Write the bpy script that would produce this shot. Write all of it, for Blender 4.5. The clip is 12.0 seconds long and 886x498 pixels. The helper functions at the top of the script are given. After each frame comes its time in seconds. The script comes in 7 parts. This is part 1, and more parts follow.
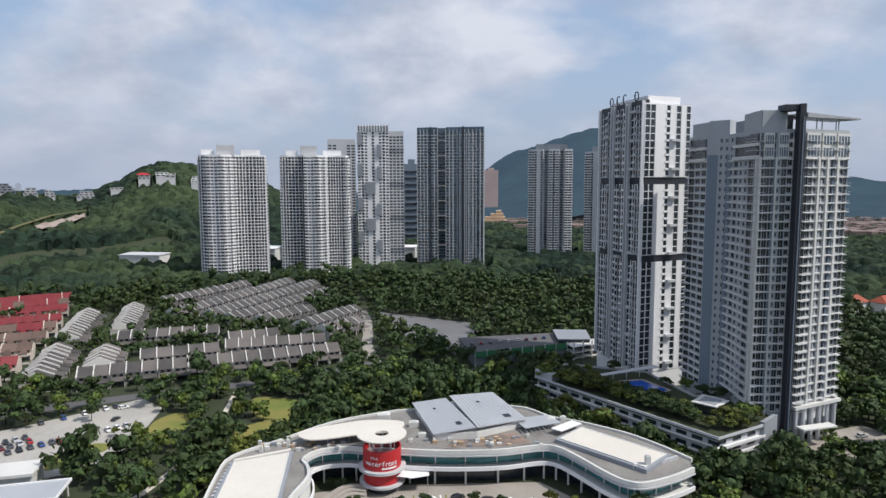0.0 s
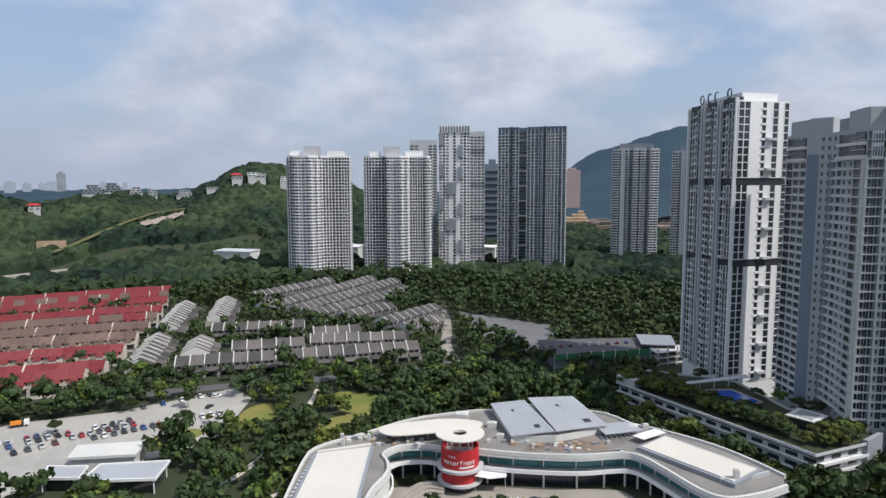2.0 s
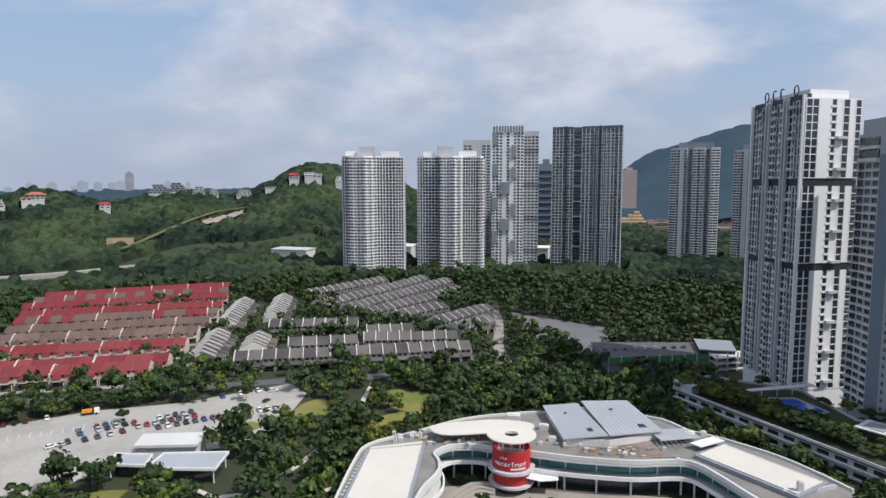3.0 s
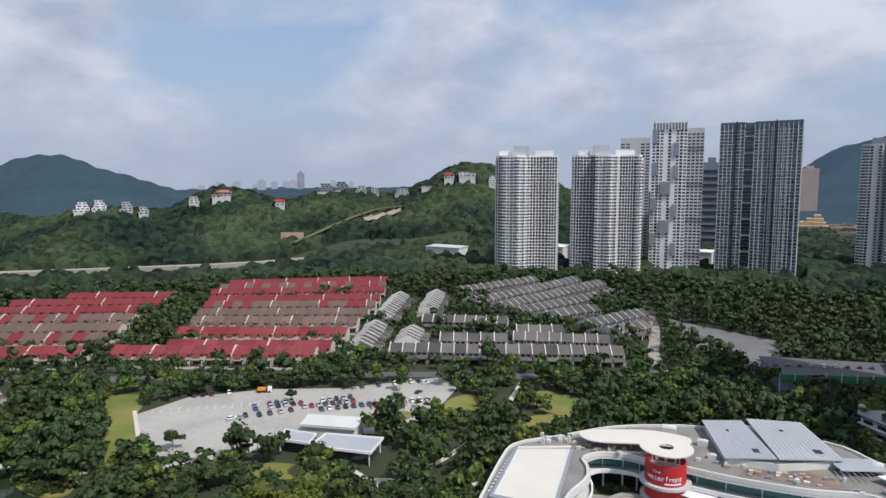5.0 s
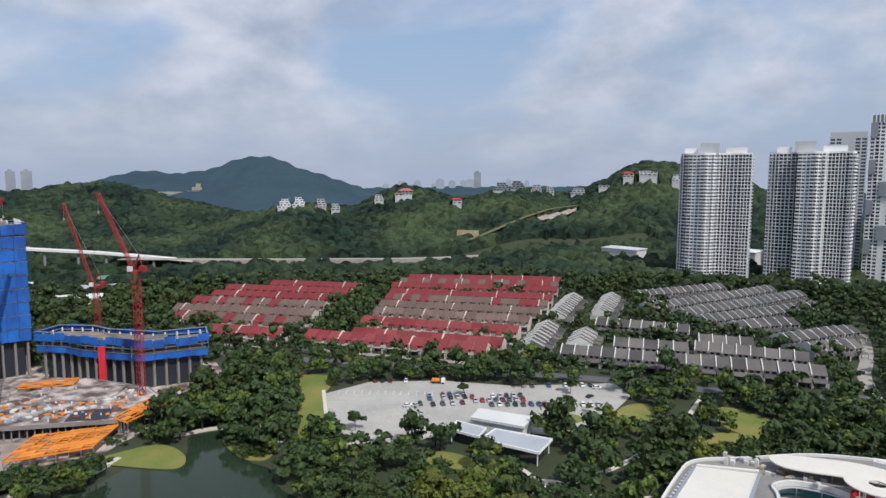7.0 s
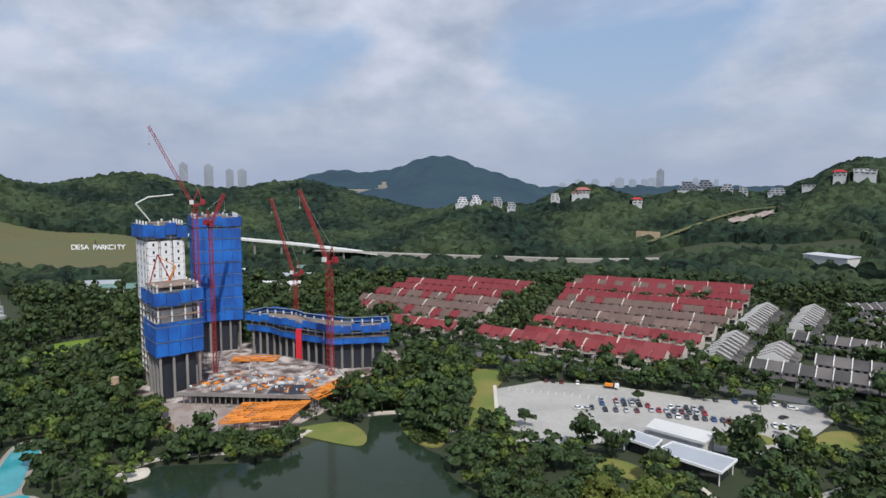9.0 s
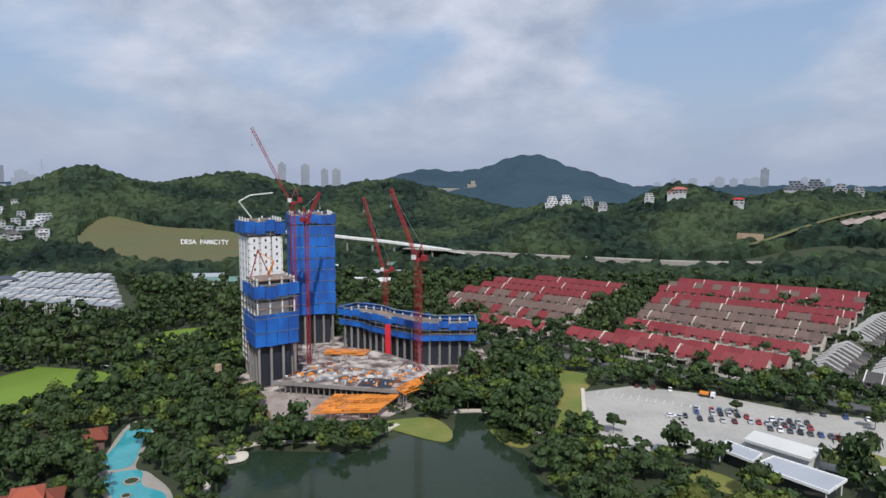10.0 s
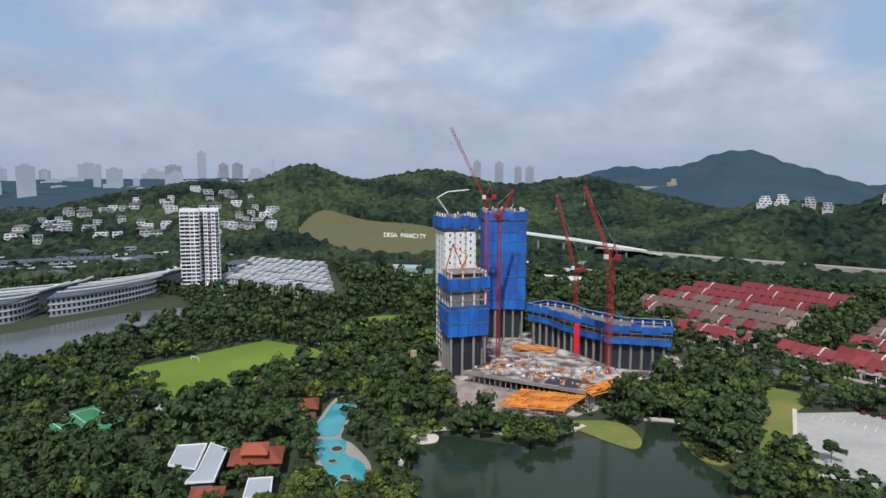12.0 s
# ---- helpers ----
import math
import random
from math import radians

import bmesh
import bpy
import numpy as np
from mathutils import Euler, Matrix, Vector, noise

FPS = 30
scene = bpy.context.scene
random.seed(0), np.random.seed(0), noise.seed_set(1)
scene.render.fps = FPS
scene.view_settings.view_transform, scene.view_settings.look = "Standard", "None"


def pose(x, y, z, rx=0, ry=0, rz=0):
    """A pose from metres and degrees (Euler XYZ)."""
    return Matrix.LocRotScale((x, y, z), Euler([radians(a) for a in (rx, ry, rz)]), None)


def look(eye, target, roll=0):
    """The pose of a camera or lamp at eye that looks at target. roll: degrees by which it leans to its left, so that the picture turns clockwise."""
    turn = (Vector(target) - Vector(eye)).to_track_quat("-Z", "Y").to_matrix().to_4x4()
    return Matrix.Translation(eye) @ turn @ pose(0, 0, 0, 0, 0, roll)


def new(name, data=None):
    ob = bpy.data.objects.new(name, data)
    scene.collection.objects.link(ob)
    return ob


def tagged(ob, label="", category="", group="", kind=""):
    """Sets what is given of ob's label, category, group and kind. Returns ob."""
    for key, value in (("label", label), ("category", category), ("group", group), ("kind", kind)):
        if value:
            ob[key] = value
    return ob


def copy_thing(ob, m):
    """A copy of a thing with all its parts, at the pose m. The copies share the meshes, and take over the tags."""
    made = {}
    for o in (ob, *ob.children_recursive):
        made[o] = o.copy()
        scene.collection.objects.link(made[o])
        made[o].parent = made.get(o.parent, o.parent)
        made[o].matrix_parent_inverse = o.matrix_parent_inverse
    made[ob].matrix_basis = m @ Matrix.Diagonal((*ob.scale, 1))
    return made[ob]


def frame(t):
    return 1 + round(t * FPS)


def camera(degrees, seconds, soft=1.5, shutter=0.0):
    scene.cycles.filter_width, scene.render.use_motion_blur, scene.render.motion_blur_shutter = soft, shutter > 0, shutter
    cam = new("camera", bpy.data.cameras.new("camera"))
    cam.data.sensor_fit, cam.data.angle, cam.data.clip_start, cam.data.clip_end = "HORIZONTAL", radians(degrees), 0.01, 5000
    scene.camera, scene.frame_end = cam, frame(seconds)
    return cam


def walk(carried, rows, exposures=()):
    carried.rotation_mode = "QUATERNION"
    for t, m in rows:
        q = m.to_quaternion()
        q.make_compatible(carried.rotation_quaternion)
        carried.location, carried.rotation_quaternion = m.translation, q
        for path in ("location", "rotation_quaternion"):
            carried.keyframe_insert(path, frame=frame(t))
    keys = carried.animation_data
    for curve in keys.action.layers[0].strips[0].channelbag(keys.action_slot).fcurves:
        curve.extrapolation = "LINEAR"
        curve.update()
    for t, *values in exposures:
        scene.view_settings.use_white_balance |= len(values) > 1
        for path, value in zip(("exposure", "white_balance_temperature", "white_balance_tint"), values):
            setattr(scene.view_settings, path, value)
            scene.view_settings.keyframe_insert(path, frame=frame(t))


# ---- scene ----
# ---------------------------------------------------------------- camera
cam = camera(69.1, 12.0)


def aim(x, y, z, yaw, pitch, roll):
    a, b = radians(yaw), radians(pitch)
    way = Vector((-math.sin(a) * math.cos(b), math.cos(a) * math.cos(b), math.sin(b)))
    return look((x, y, z), Vector((x, y, z)) + 100 * way, roll)


PATH = [
    (0, 0.44, 2.58, 99.19, -2.11, -5.88, -0.21),
    (0.5, 0.37, 2.43, 99.30, -0.63, -5.87, -0.20),
    (1, 0.27, 2.29, 99.41, 0.88, -5.87, -0.18),
    (1.5, 0.17, 2.14, 99.51, 2.81, -5.88, -0.16),
    (2, 0.06, 1.98, 99.60, 4.99, -5.88, -0.14),
    (2.5, -0.05, 1.82, 99.68, 7.16, -5.88, -0.11),
    (4.5, -0.49, 1.14, 99.93, 19.36, -5.92, -0.00),
    (5, -0.57, 0.96, 99.98, 23.11, -5.94, 0.03),
    (5.5, -0.64, 0.77, 100.02, 26.94, -5.96, 0.06),
    (6, -0.69, 0.59, 100.05, 30.81, -5.98, 0.08),
    (6.5, -0.72, 0.39, 100.08, 34.67, -6.01, 0.11),
    (7, -0.72, 0.20, 100.10, 38.52, -6.04, 0.14),
    (9, -0.40, -0.61, 100.13, 54.02, -6.21, 0.23),
    (9.5, -0.23, -0.83, 100.13, 57.91, -6.26, 0.24),
    (10, -0.00, -1.04, 100.12, 61.89, -6.32, 0.25),
    (10.5, 0.27, -1.26, 100.11, 65.92, -6.39, 0.26),
    (11, 0.60, -1.48, 100.09, 70.07, -6.45, 0.26),
    (11.5, 0.98, -1.70, 100.08, 74.43, -6.53, 0.26),
    (12, 1.42, -1.93, 100.06, 78.84, -6.61, 0.26),
]
walk(cam, [(t, aim(*row)) for t, *row in PATH], [(0, 0.20, 6450, 10), (12, 0.06, 6200, 10)])

# ---------------------------------------------------------------- sky and sun
SUN_AZ, SUN_EL = 109.0, 51.0   # azimuth clockwise from +y, elevation
world = bpy.data.worlds.new("sky")
scene.world = world
world.use_nodes = True
wn, wl = world.node_tree.nodes, world.node_tree.links
wn.clear()


def wnode(kind, **values):
    n = wn.new(kind)
    for k, v in values.items():
        n.inputs[k].default_value = v
    return n


def wmath(op, a, b=None, clamp=False):
    n = wn.new("ShaderNodeMath")
    n.operation, n.use_clamp = op, clamp
    for k, v in enumerate((a, b)):
        if v is None:
            continue
        if isinstance(v, (int, float)):
            n.inputs[k].default_value = v
        else:
            wl.new(v, n.inputs[k])
    return n.outputs[0]


def wmix(fac, a, b):
    n = wn.new("ShaderNodeMix")
    n.data_type = "RGBA"
    wl.new(fac, n.inputs[0])
    for k, v in ((6, a), (7, b)):
        if isinstance(v, tuple):
            n.inputs[k].default_value = (*v, 1)
        else:
            wl.new(v, n.inputs[k])
    return n.outputs[2]


sky = wn.new("ShaderNodeTexSky")
sky.sky_type, sky.sun_disc = "NISHITA", False
sky.sun_elevation, sky.sun_rotation = radians(SUN_EL), radians(SUN_AZ)
sky.altitude, sky.air_density, sky.dust_density, sky.ozone_density = 60, 1.0, 2.0, 1.0
coord = wn.new("ShaderNodeTexCoord")
split = wn.new("ShaderNodeSeparateXYZ")
wl.new(coord.outputs["Generated"], split.inputs[0])
up = wmath("MAXIMUM", split.outputs[2], 0.0)
lift = wmath("ADD", up, 0.42)
flat = wn.new("ShaderNodeCombineXYZ")
wl.new(wmath("DIVIDE", split.outputs[0], lift), flat.inputs[0])
wl.new(wmath("DIVIDE", split.outputs[1], lift), flat.inputs[1])
big = wnode("ShaderNodeTexNoise", Scale=1.7, Detail=9.0, Roughness=0.52, Distortion=0.35)
fine = wnode("ShaderNodeTexNoise", Scale=1.1, Detail=4.0, Roughness=0.5)
shade = wnode("ShaderNodeTexNoise", Scale=3.2, Detail=6.0, Roughness=0.55)
shift = wn.new("ShaderNodeVectorMath")
shift.operation = "ADD"
shift.inputs[1].default_value = (3.4, 1.7, 0.0)
wl.new(flat.outputs[0], shift.inputs[0])
for n in (big, fine):
    wl.new(flat.outputs[0], n.inputs["Vector"])
wl.new(shift.outputs[0], shade.inputs["Vector"])
amount = wmath("ADD", wmath("MULTIPLY", big.outputs[0], 0.7), wmath("MULTIPLY", fine.outputs[0], 0.5))
cover = wmath("MULTIPLY", wmath("SUBTRACT", amount, 0.52), 9.0, True)
thick = wmath("MULTIPLY", wmath("SUBTRACT", shade.outputs[0], 0.36), 4.0, True)
cloud = wmix(thick, (3.35, 3.75, 4.6), (6.1, 6.2, 6.8))
blue = wmix(wmath("MULTIPLY", 1.0, 0.62), sky.outputs[0], (3.15, 4.2, 5.95))
above = wmix(wmath("MULTIPLY", cover, 0.85), blue, cloud)
haze = wmath("SUBTRACT", 1.0, wmath("MULTIPLY", up, 4.3), True)
haze = wmath("MULTIPLY", wmath("POWER", haze, 1.4), 0.92)
whole = wmix(haze, above, (3.3, 3.75, 4.75))
back = wnode("ShaderNodeBackground", Strength=0.11)
wl.new(whole, back.inputs[0])
wout = wn.new("ShaderNodeOutputWorld")
wl.new(back.outputs[0], wout.inputs[0])

sun = new("sun", bpy.data.lights.new("sun", "SUN"))
sun.data.energy, sun.data.angle, sun.data.color = 3.5, radians(0.8), (1.0, 0.95, 0.87)
sa, se = radians(SUN_AZ), radians(SUN_EL)
sun.matrix_world = look((300 * math.sin(sa), 300 * math.cos(sa), 300 * math.tan(se)), (0, 0, 0))

# ---------------------------------------------------------------- materials


def mat(name, color, rough=0.8, vary=0.25, scale=0.15, fine=2.5, bump=0.3, metal=0.0, rand=0.0, other=None, island=0.0, spec=0.5, stretch=None, cells=0.0, deep=0.15):
    """Two scales of noise over a base colour, bump, and a little change from object to object."""
    m = bpy.data.materials.new(name)
    m.use_nodes = True
    nt = m.node_tree
    n, l = nt.nodes, nt.links
    bs = n["Principled BSDF"]
    geo = n.new("ShaderNodeNewGeometry")
    place = geo.outputs["Position"]
    if stretch:
        sc = n.new("ShaderNodeVectorMath")
        sc.operation = "MULTIPLY"
        sc.inputs[1].default_value = stretch
        l.new(place, sc.inputs[0])
        place = sc.outputs[0]
    a = n.new("ShaderNodeTexNoise")
    a.inputs["Scale"].default_value, a.inputs["Detail"].default_value = scale, 3
    b = n.new("ShaderNodeTexNoise")
    b.inputs["Scale"].default_value, b.inputs["Detail"].default_value, b.inputs["Roughness"].default_value = fine, 5, 0.65
    l.new(place, a.inputs["Vector"])
    l.new(place, b.inputs["Vector"])

    def math_(op, x, y):
        k = n.new("ShaderNodeMath")
        k.operation = op
        for i, v in enumerate((x, y)):
            if isinstance(v, (int, float)):
                k.inputs[i].default_value = v
            else:
                l.new(v, k.inputs[i])
        return k.outputs[0]

    s = math_("ADD", math_("MULTIPLY", math_("SUBTRACT", a.outputs[0], 0.5), 2.2 * vary), math_("MULTIPLY", math_("SUBTRACT", b.outputs[0], 0.5), 1.6 * vary))
    if rand:
        info = n.new("ShaderNodeObjectInfo")
        s = math_("ADD", s, math_("MULTIPLY", math_("SUBTRACT", info.outputs["Random"], 0.5), 2 * rand))
    if island:
        s = math_("ADD", s, math_("MULTIPLY", math_("SUBTRACT", geo.outputs["Random Per Island"], 0.5), 2 * island))
    if cells:
        vo = n.new("ShaderNodeTexVoronoi")
        vo.inputs["Scale"].default_value = cells
        l.new(place, vo.inputs["Vector"])
        tone = n.new("ShaderNodeSeparateColor")
        l.new(vo.outputs["Color"], tone.inputs[0])
        s = math_("ADD", s, math_("MULTIPLY", math_("SUBTRACT", tone.outputs[0], 0.5), 1.1))
    gain = math_("MAXIMUM", math_("ADD", s, 1.0), 0.15)
    base = n.new("ShaderNodeRGB")
    base.outputs[0].default_value = (*color, 1)
    col = base.outputs[0]
    if other:
        mx = n.new("ShaderNodeMix")
        mx.data_type = "RGBA"
        rp = n.new("ShaderNodeMapRange")
        rp.inputs[1].default_value, rp.inputs[2].default_value = 0.38, 0.62
        mixer = a.outputs[0]
        if rand:
            mixer = math_("ADD", mixer, math_("MULTIPLY", math_("SUBTRACT", info.outputs["Random"], 0.5), 0.3))
        if island:
            mixer = math_("ADD", mixer, math_("MULTIPLY", math_("SUBTRACT", geo.outputs["Random Per Island"], 0.5), 0.3))
        l.new(mixer, rp.inputs[0])
        l.new(rp.outputs[0], mx.inputs[0])
        mx.inputs[6].default_value, mx.inputs[7].default_value = (*color, 1), (*other, 1)
        col = mx.outputs[2]
    sc = n.new("ShaderNodeVectorMath")
    sc.operation = "SCALE"
    l.new(col, sc.inputs[0])
    l.new(gain, sc.inputs["Scale"])
    l.new(sc.outputs[0], bs.inputs["Base Color"])
    rr = n.new("ShaderNodeMapRange")
    rr.inputs[3].default_value, rr.inputs[4].default_value = max(0.02, rough - 0.12), min(1, rough + 0.12)
    l.new(b.outputs[0], rr.inputs[0])
    l.new(rr.outputs[0], bs.inputs["Roughness"])
    bs.inputs["Metallic"].default_value = metal
    bs.inputs["Specular IOR Level"].default_value = spec
    if bump:
        bp = n.new("ShaderNodeBump")
        bp.inputs["Strength"].default_value, bp.inputs["Distance"].default_value = bump, deep
        l.new(b.outputs[0], bp.inputs["Height"])
        l.new(bp.outputs[0], bs.inputs["Normal"])
    return m


WHITE = mat("white_paint", (0.74, 0.74, 0.75), 0.7, 0.10, 0.05, 0.8, 0.1, stretch=(1, 1, 0.25))
OFFWHITE = mat("offwhite_paint", (0.60, 0.60, 0.58), 0.75, 0.16, 0.06, 0.9, 0.1, stretch=(1, 1, 0.25))
PALE = mat("pale_grey_paint", (0.47, 0.48, 0.50), 0.75, 0.12, 0.06, 0.9, 0.1, stretch=(1, 1, 0.25))
TOWERGREY = mat("tower_grey_paint", (0.36, 0.38, 0.405), 0.75, 0.14, 0.06, 0.9, 0.1, stretch=(1, 1, 0.25))
SHEET = mat("cream_roof_sheet", (0.62, 0.585, 0.53), 0.7, 0.12, 0.06, 0.7, 0.1)
GREY = mat("grey_paint", (0.25, 0.27, 0.30), 0.75, 0.14, 0.06, 0.9, 0.1, stretch=(1, 1, 0.25))
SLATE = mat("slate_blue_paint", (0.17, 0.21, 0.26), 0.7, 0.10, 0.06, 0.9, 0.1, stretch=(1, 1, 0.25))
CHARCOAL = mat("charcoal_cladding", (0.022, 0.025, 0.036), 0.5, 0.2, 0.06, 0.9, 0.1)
GLASS = mat("dark_glass", (0.022, 0.028, 0.036), 0.16, 0.5, 0.3, 0.9, 0.0, island=0.6, spec=0.8)
BLUEGLASS = mat("blue_glass", (0.050, 0.085, 0.120), 0.14, 0.5, 0.2, 0.7, 0.0, island=0.5, spec=0.8)
TEALGLASS = mat("teal_glass", (0.05, 0.20, 0.20), 0.12, 0.4, 0.2, 0.7, 0.0, island=0.3, spec=0.8)
CONCRETE = mat("concrete", (0.21, 0.20, 0.188), 0.9, 0.35, 0.1, 1.2, 0.3)
ROUGHCON = mat("stained_concrete", (0.16, 0.14, 0.13), 0.9, 0.5, 0.12, 0.9, 0.4, other=(0.24, 0.17, 0.13))
DECKMAT = mat("littered_site_deck", (0.11, 0.075, 0.065), 0.95, 0.5, 0.14, 0.9, 0.4, other=(0.42, 0.37, 0.34))
RED = mat("red_paint", (0.42, 0.018, 0.022), 0.5, 0.2, 0.1, 1.5, 0.1)
REDTILE = mat("red_roof_tile", (0.22, 0.022, 0.028), 0.75, 0.35, 0.05, 1.3, 0.5, rand=0.30, other=(0.16, 0.028, 0.030))
BROWNTILE = mat("brown_roof_tile", (0.13, 0.085, 0.07), 0.85, 0.35, 0.05, 1.3, 0.5, rand=0.3)
ORANGETILE = mat("orange_roof_tile", (0.26, 0.06, 0.03), 0.8, 0.3, 0.05, 1.3, 0.5, rand=0.3)
GREYTILE = mat("grey_roof_tile", (0.075, 0.070, 0.069), 0.85, 0.35, 0.05, 1.4, 0.5, rand=0.25, other=(0.11, 0.098, 0.092))
METALROOF = mat("metal_roof", (0.40, 0.42, 0.45), 0.45, 0.14, 0.05, 0.8, 0.1, metal=0.15)
ASPHALT = mat("asphalt", (0.095, 0.095, 0.10), 0.9, 0.3, 0.03, 0.6, 0.2)
LOTPAVE = mat("car_park_paving", (0.43, 0.41, 0.38), 0.92, 0.3, 0.05, 0.5, 0.3, other=(0.30, 0.29, 0.27))
PAVING = mat("pale_paving", (0.30, 0.275, 0.245), 0.9, 0.25, 0.08, 0.7, 0.2)
PATHPAVE = mat("cream_path", (0.55, 0.50, 0.43), 0.9, 0.2, 0.08, 0.7, 0.2)
LAWN = mat("lawn", (0.13, 0.17, 0.03), 0.95, 0.3, 0.05, 0.8, 0.4, other=(0.19, 0.17, 0.045))
PITCH = mat("football_grass", (0.115, 0.185, 0.013), 0.95, 0.16, 0.02, 0.5, 0.3, other=(0.135, 0.21, 0.02))
EARTH = mat("woodland_soil", (0.036, 0.046, 0.020), 0.95, 0.4, 0.04, 0.5, 0.5, other=(0.028, 0.038, 0.016))
DRYGRASS = mat("dry_grass_slope", (0.115, 0.105, 0.042), 0.95, 0.3, 0.02, 0.3, 0.4, other=(0.085, 0.09, 0.035))
CLAY = mat("bare_earth", (0.42, 0.31, 0.21), 0.95, 0.4, 0.05, 0.4, 0.5)
LEAF = mat("leaves", (0.050, 0.076, 0.018), 0.6, 0.7, 0.02, 0.95, 0.9, rand=0.4, other=(0.024, 0.043, 0.013), island=0.7, spec=0.3, deep=0.7)
LEAFB = mat("light_leaves", (0.115, 0.128, 0.018), 0.6, 0.6, 0.02, 0.95, 0.9, rand=0.4, other=(0.058, 0.088, 0.017), island=0.7, spec=0.3, deep=0.7)
WOODS = mat("far_canopy", (0.015, 0.030, 0.021), 0.85, 0.75, 0.010, 0.32, 1.0, other=(0.034, 0.050, 0.024), spec=0.12, cells=0.13, deep=2.0)
PALEMUD = mat("pale_mud", (0.36, 0.31, 0.28), 0.95, 0.4, 0.12, 0.9, 0.4, other=(0.22, 0.17, 0.15))
BARK = mat("bark", (0.10, 0.075, 0.05), 0.95, 0.3, 0.5, 4, 0.6)
NET = mat("blue_safety_net", (0.010, 0.075, 0.34), 0.7, 0.3, 0.12, 0.9, 0.4, other=(0.010, 0.12, 0.46), stretch=(1, 1, 0.5))
CRANERED = mat("crane_red", (0.27, 0.020, 0.024), 0.5, 0.2, 0.2, 1.5, 0.1)
ORANGE = mat("orange_formwork", (0.66, 0.22, 0.025), 0.7, 0.35, 0.1, 0.9, 0.3)
WATER = mat("lake_water", (0.020, 0.034, 0.020), 0.06, 0.25, 0.02, 0.25, 0.02, spec=0.18)
GREYWATER = mat("pond_water", (0.10, 0.105, 0.10), 0.16, 0.2, 0.02, 0.25, 0.05, spec=0.5)
POOL = mat("pool_water", (0.05, 0.30, 0.34), 0.08, 0.25, 0.12, 0.6, 0.05)
POOLBLUE = mat("blue_pool_water", (0.012, 0.075, 0.38), 0.1, 0.2, 0.12, 0.6, 0.05)
COURT = mat("green_court", (0.045, 0.20, 0.09), 0.85, 0.15, 0.05, 0.6, 0.1)
CRIMSON = mat("bright_red_cloth", (0.55, 0.015, 0.03), 0.6, 0.15, 0.2, 1.0, 0.1)
TYRE = mat("black_rubber", (0.02, 0.02, 0.02), 0.8, 0.2, 1, 4, 0.1)
STEEL = mat("galvanised_steel", (0.45, 0.46, 0.47), 0.45, 0.15, 0.3, 2, 0.1, metal=0.6)


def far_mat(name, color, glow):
    """Distance: a plain backdrop, with the light of hazy air before it painted in as emission."""
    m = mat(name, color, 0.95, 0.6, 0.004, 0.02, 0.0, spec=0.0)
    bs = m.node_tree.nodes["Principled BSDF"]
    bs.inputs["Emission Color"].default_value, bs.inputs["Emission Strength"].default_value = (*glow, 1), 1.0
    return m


# second colour of each: painted haze, given off by the surface
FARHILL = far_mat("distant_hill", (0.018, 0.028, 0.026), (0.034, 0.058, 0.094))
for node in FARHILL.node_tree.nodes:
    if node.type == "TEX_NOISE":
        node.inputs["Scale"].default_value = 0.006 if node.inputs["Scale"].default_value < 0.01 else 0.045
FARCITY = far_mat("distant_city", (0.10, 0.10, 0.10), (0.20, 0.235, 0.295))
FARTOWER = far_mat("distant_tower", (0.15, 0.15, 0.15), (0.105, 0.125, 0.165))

# far quarry tones, also with haze painted in as emission
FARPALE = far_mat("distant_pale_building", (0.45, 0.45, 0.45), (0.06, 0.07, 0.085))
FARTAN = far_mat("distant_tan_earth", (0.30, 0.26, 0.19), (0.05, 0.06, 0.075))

# ---------------------------------------------------------------- building helpers


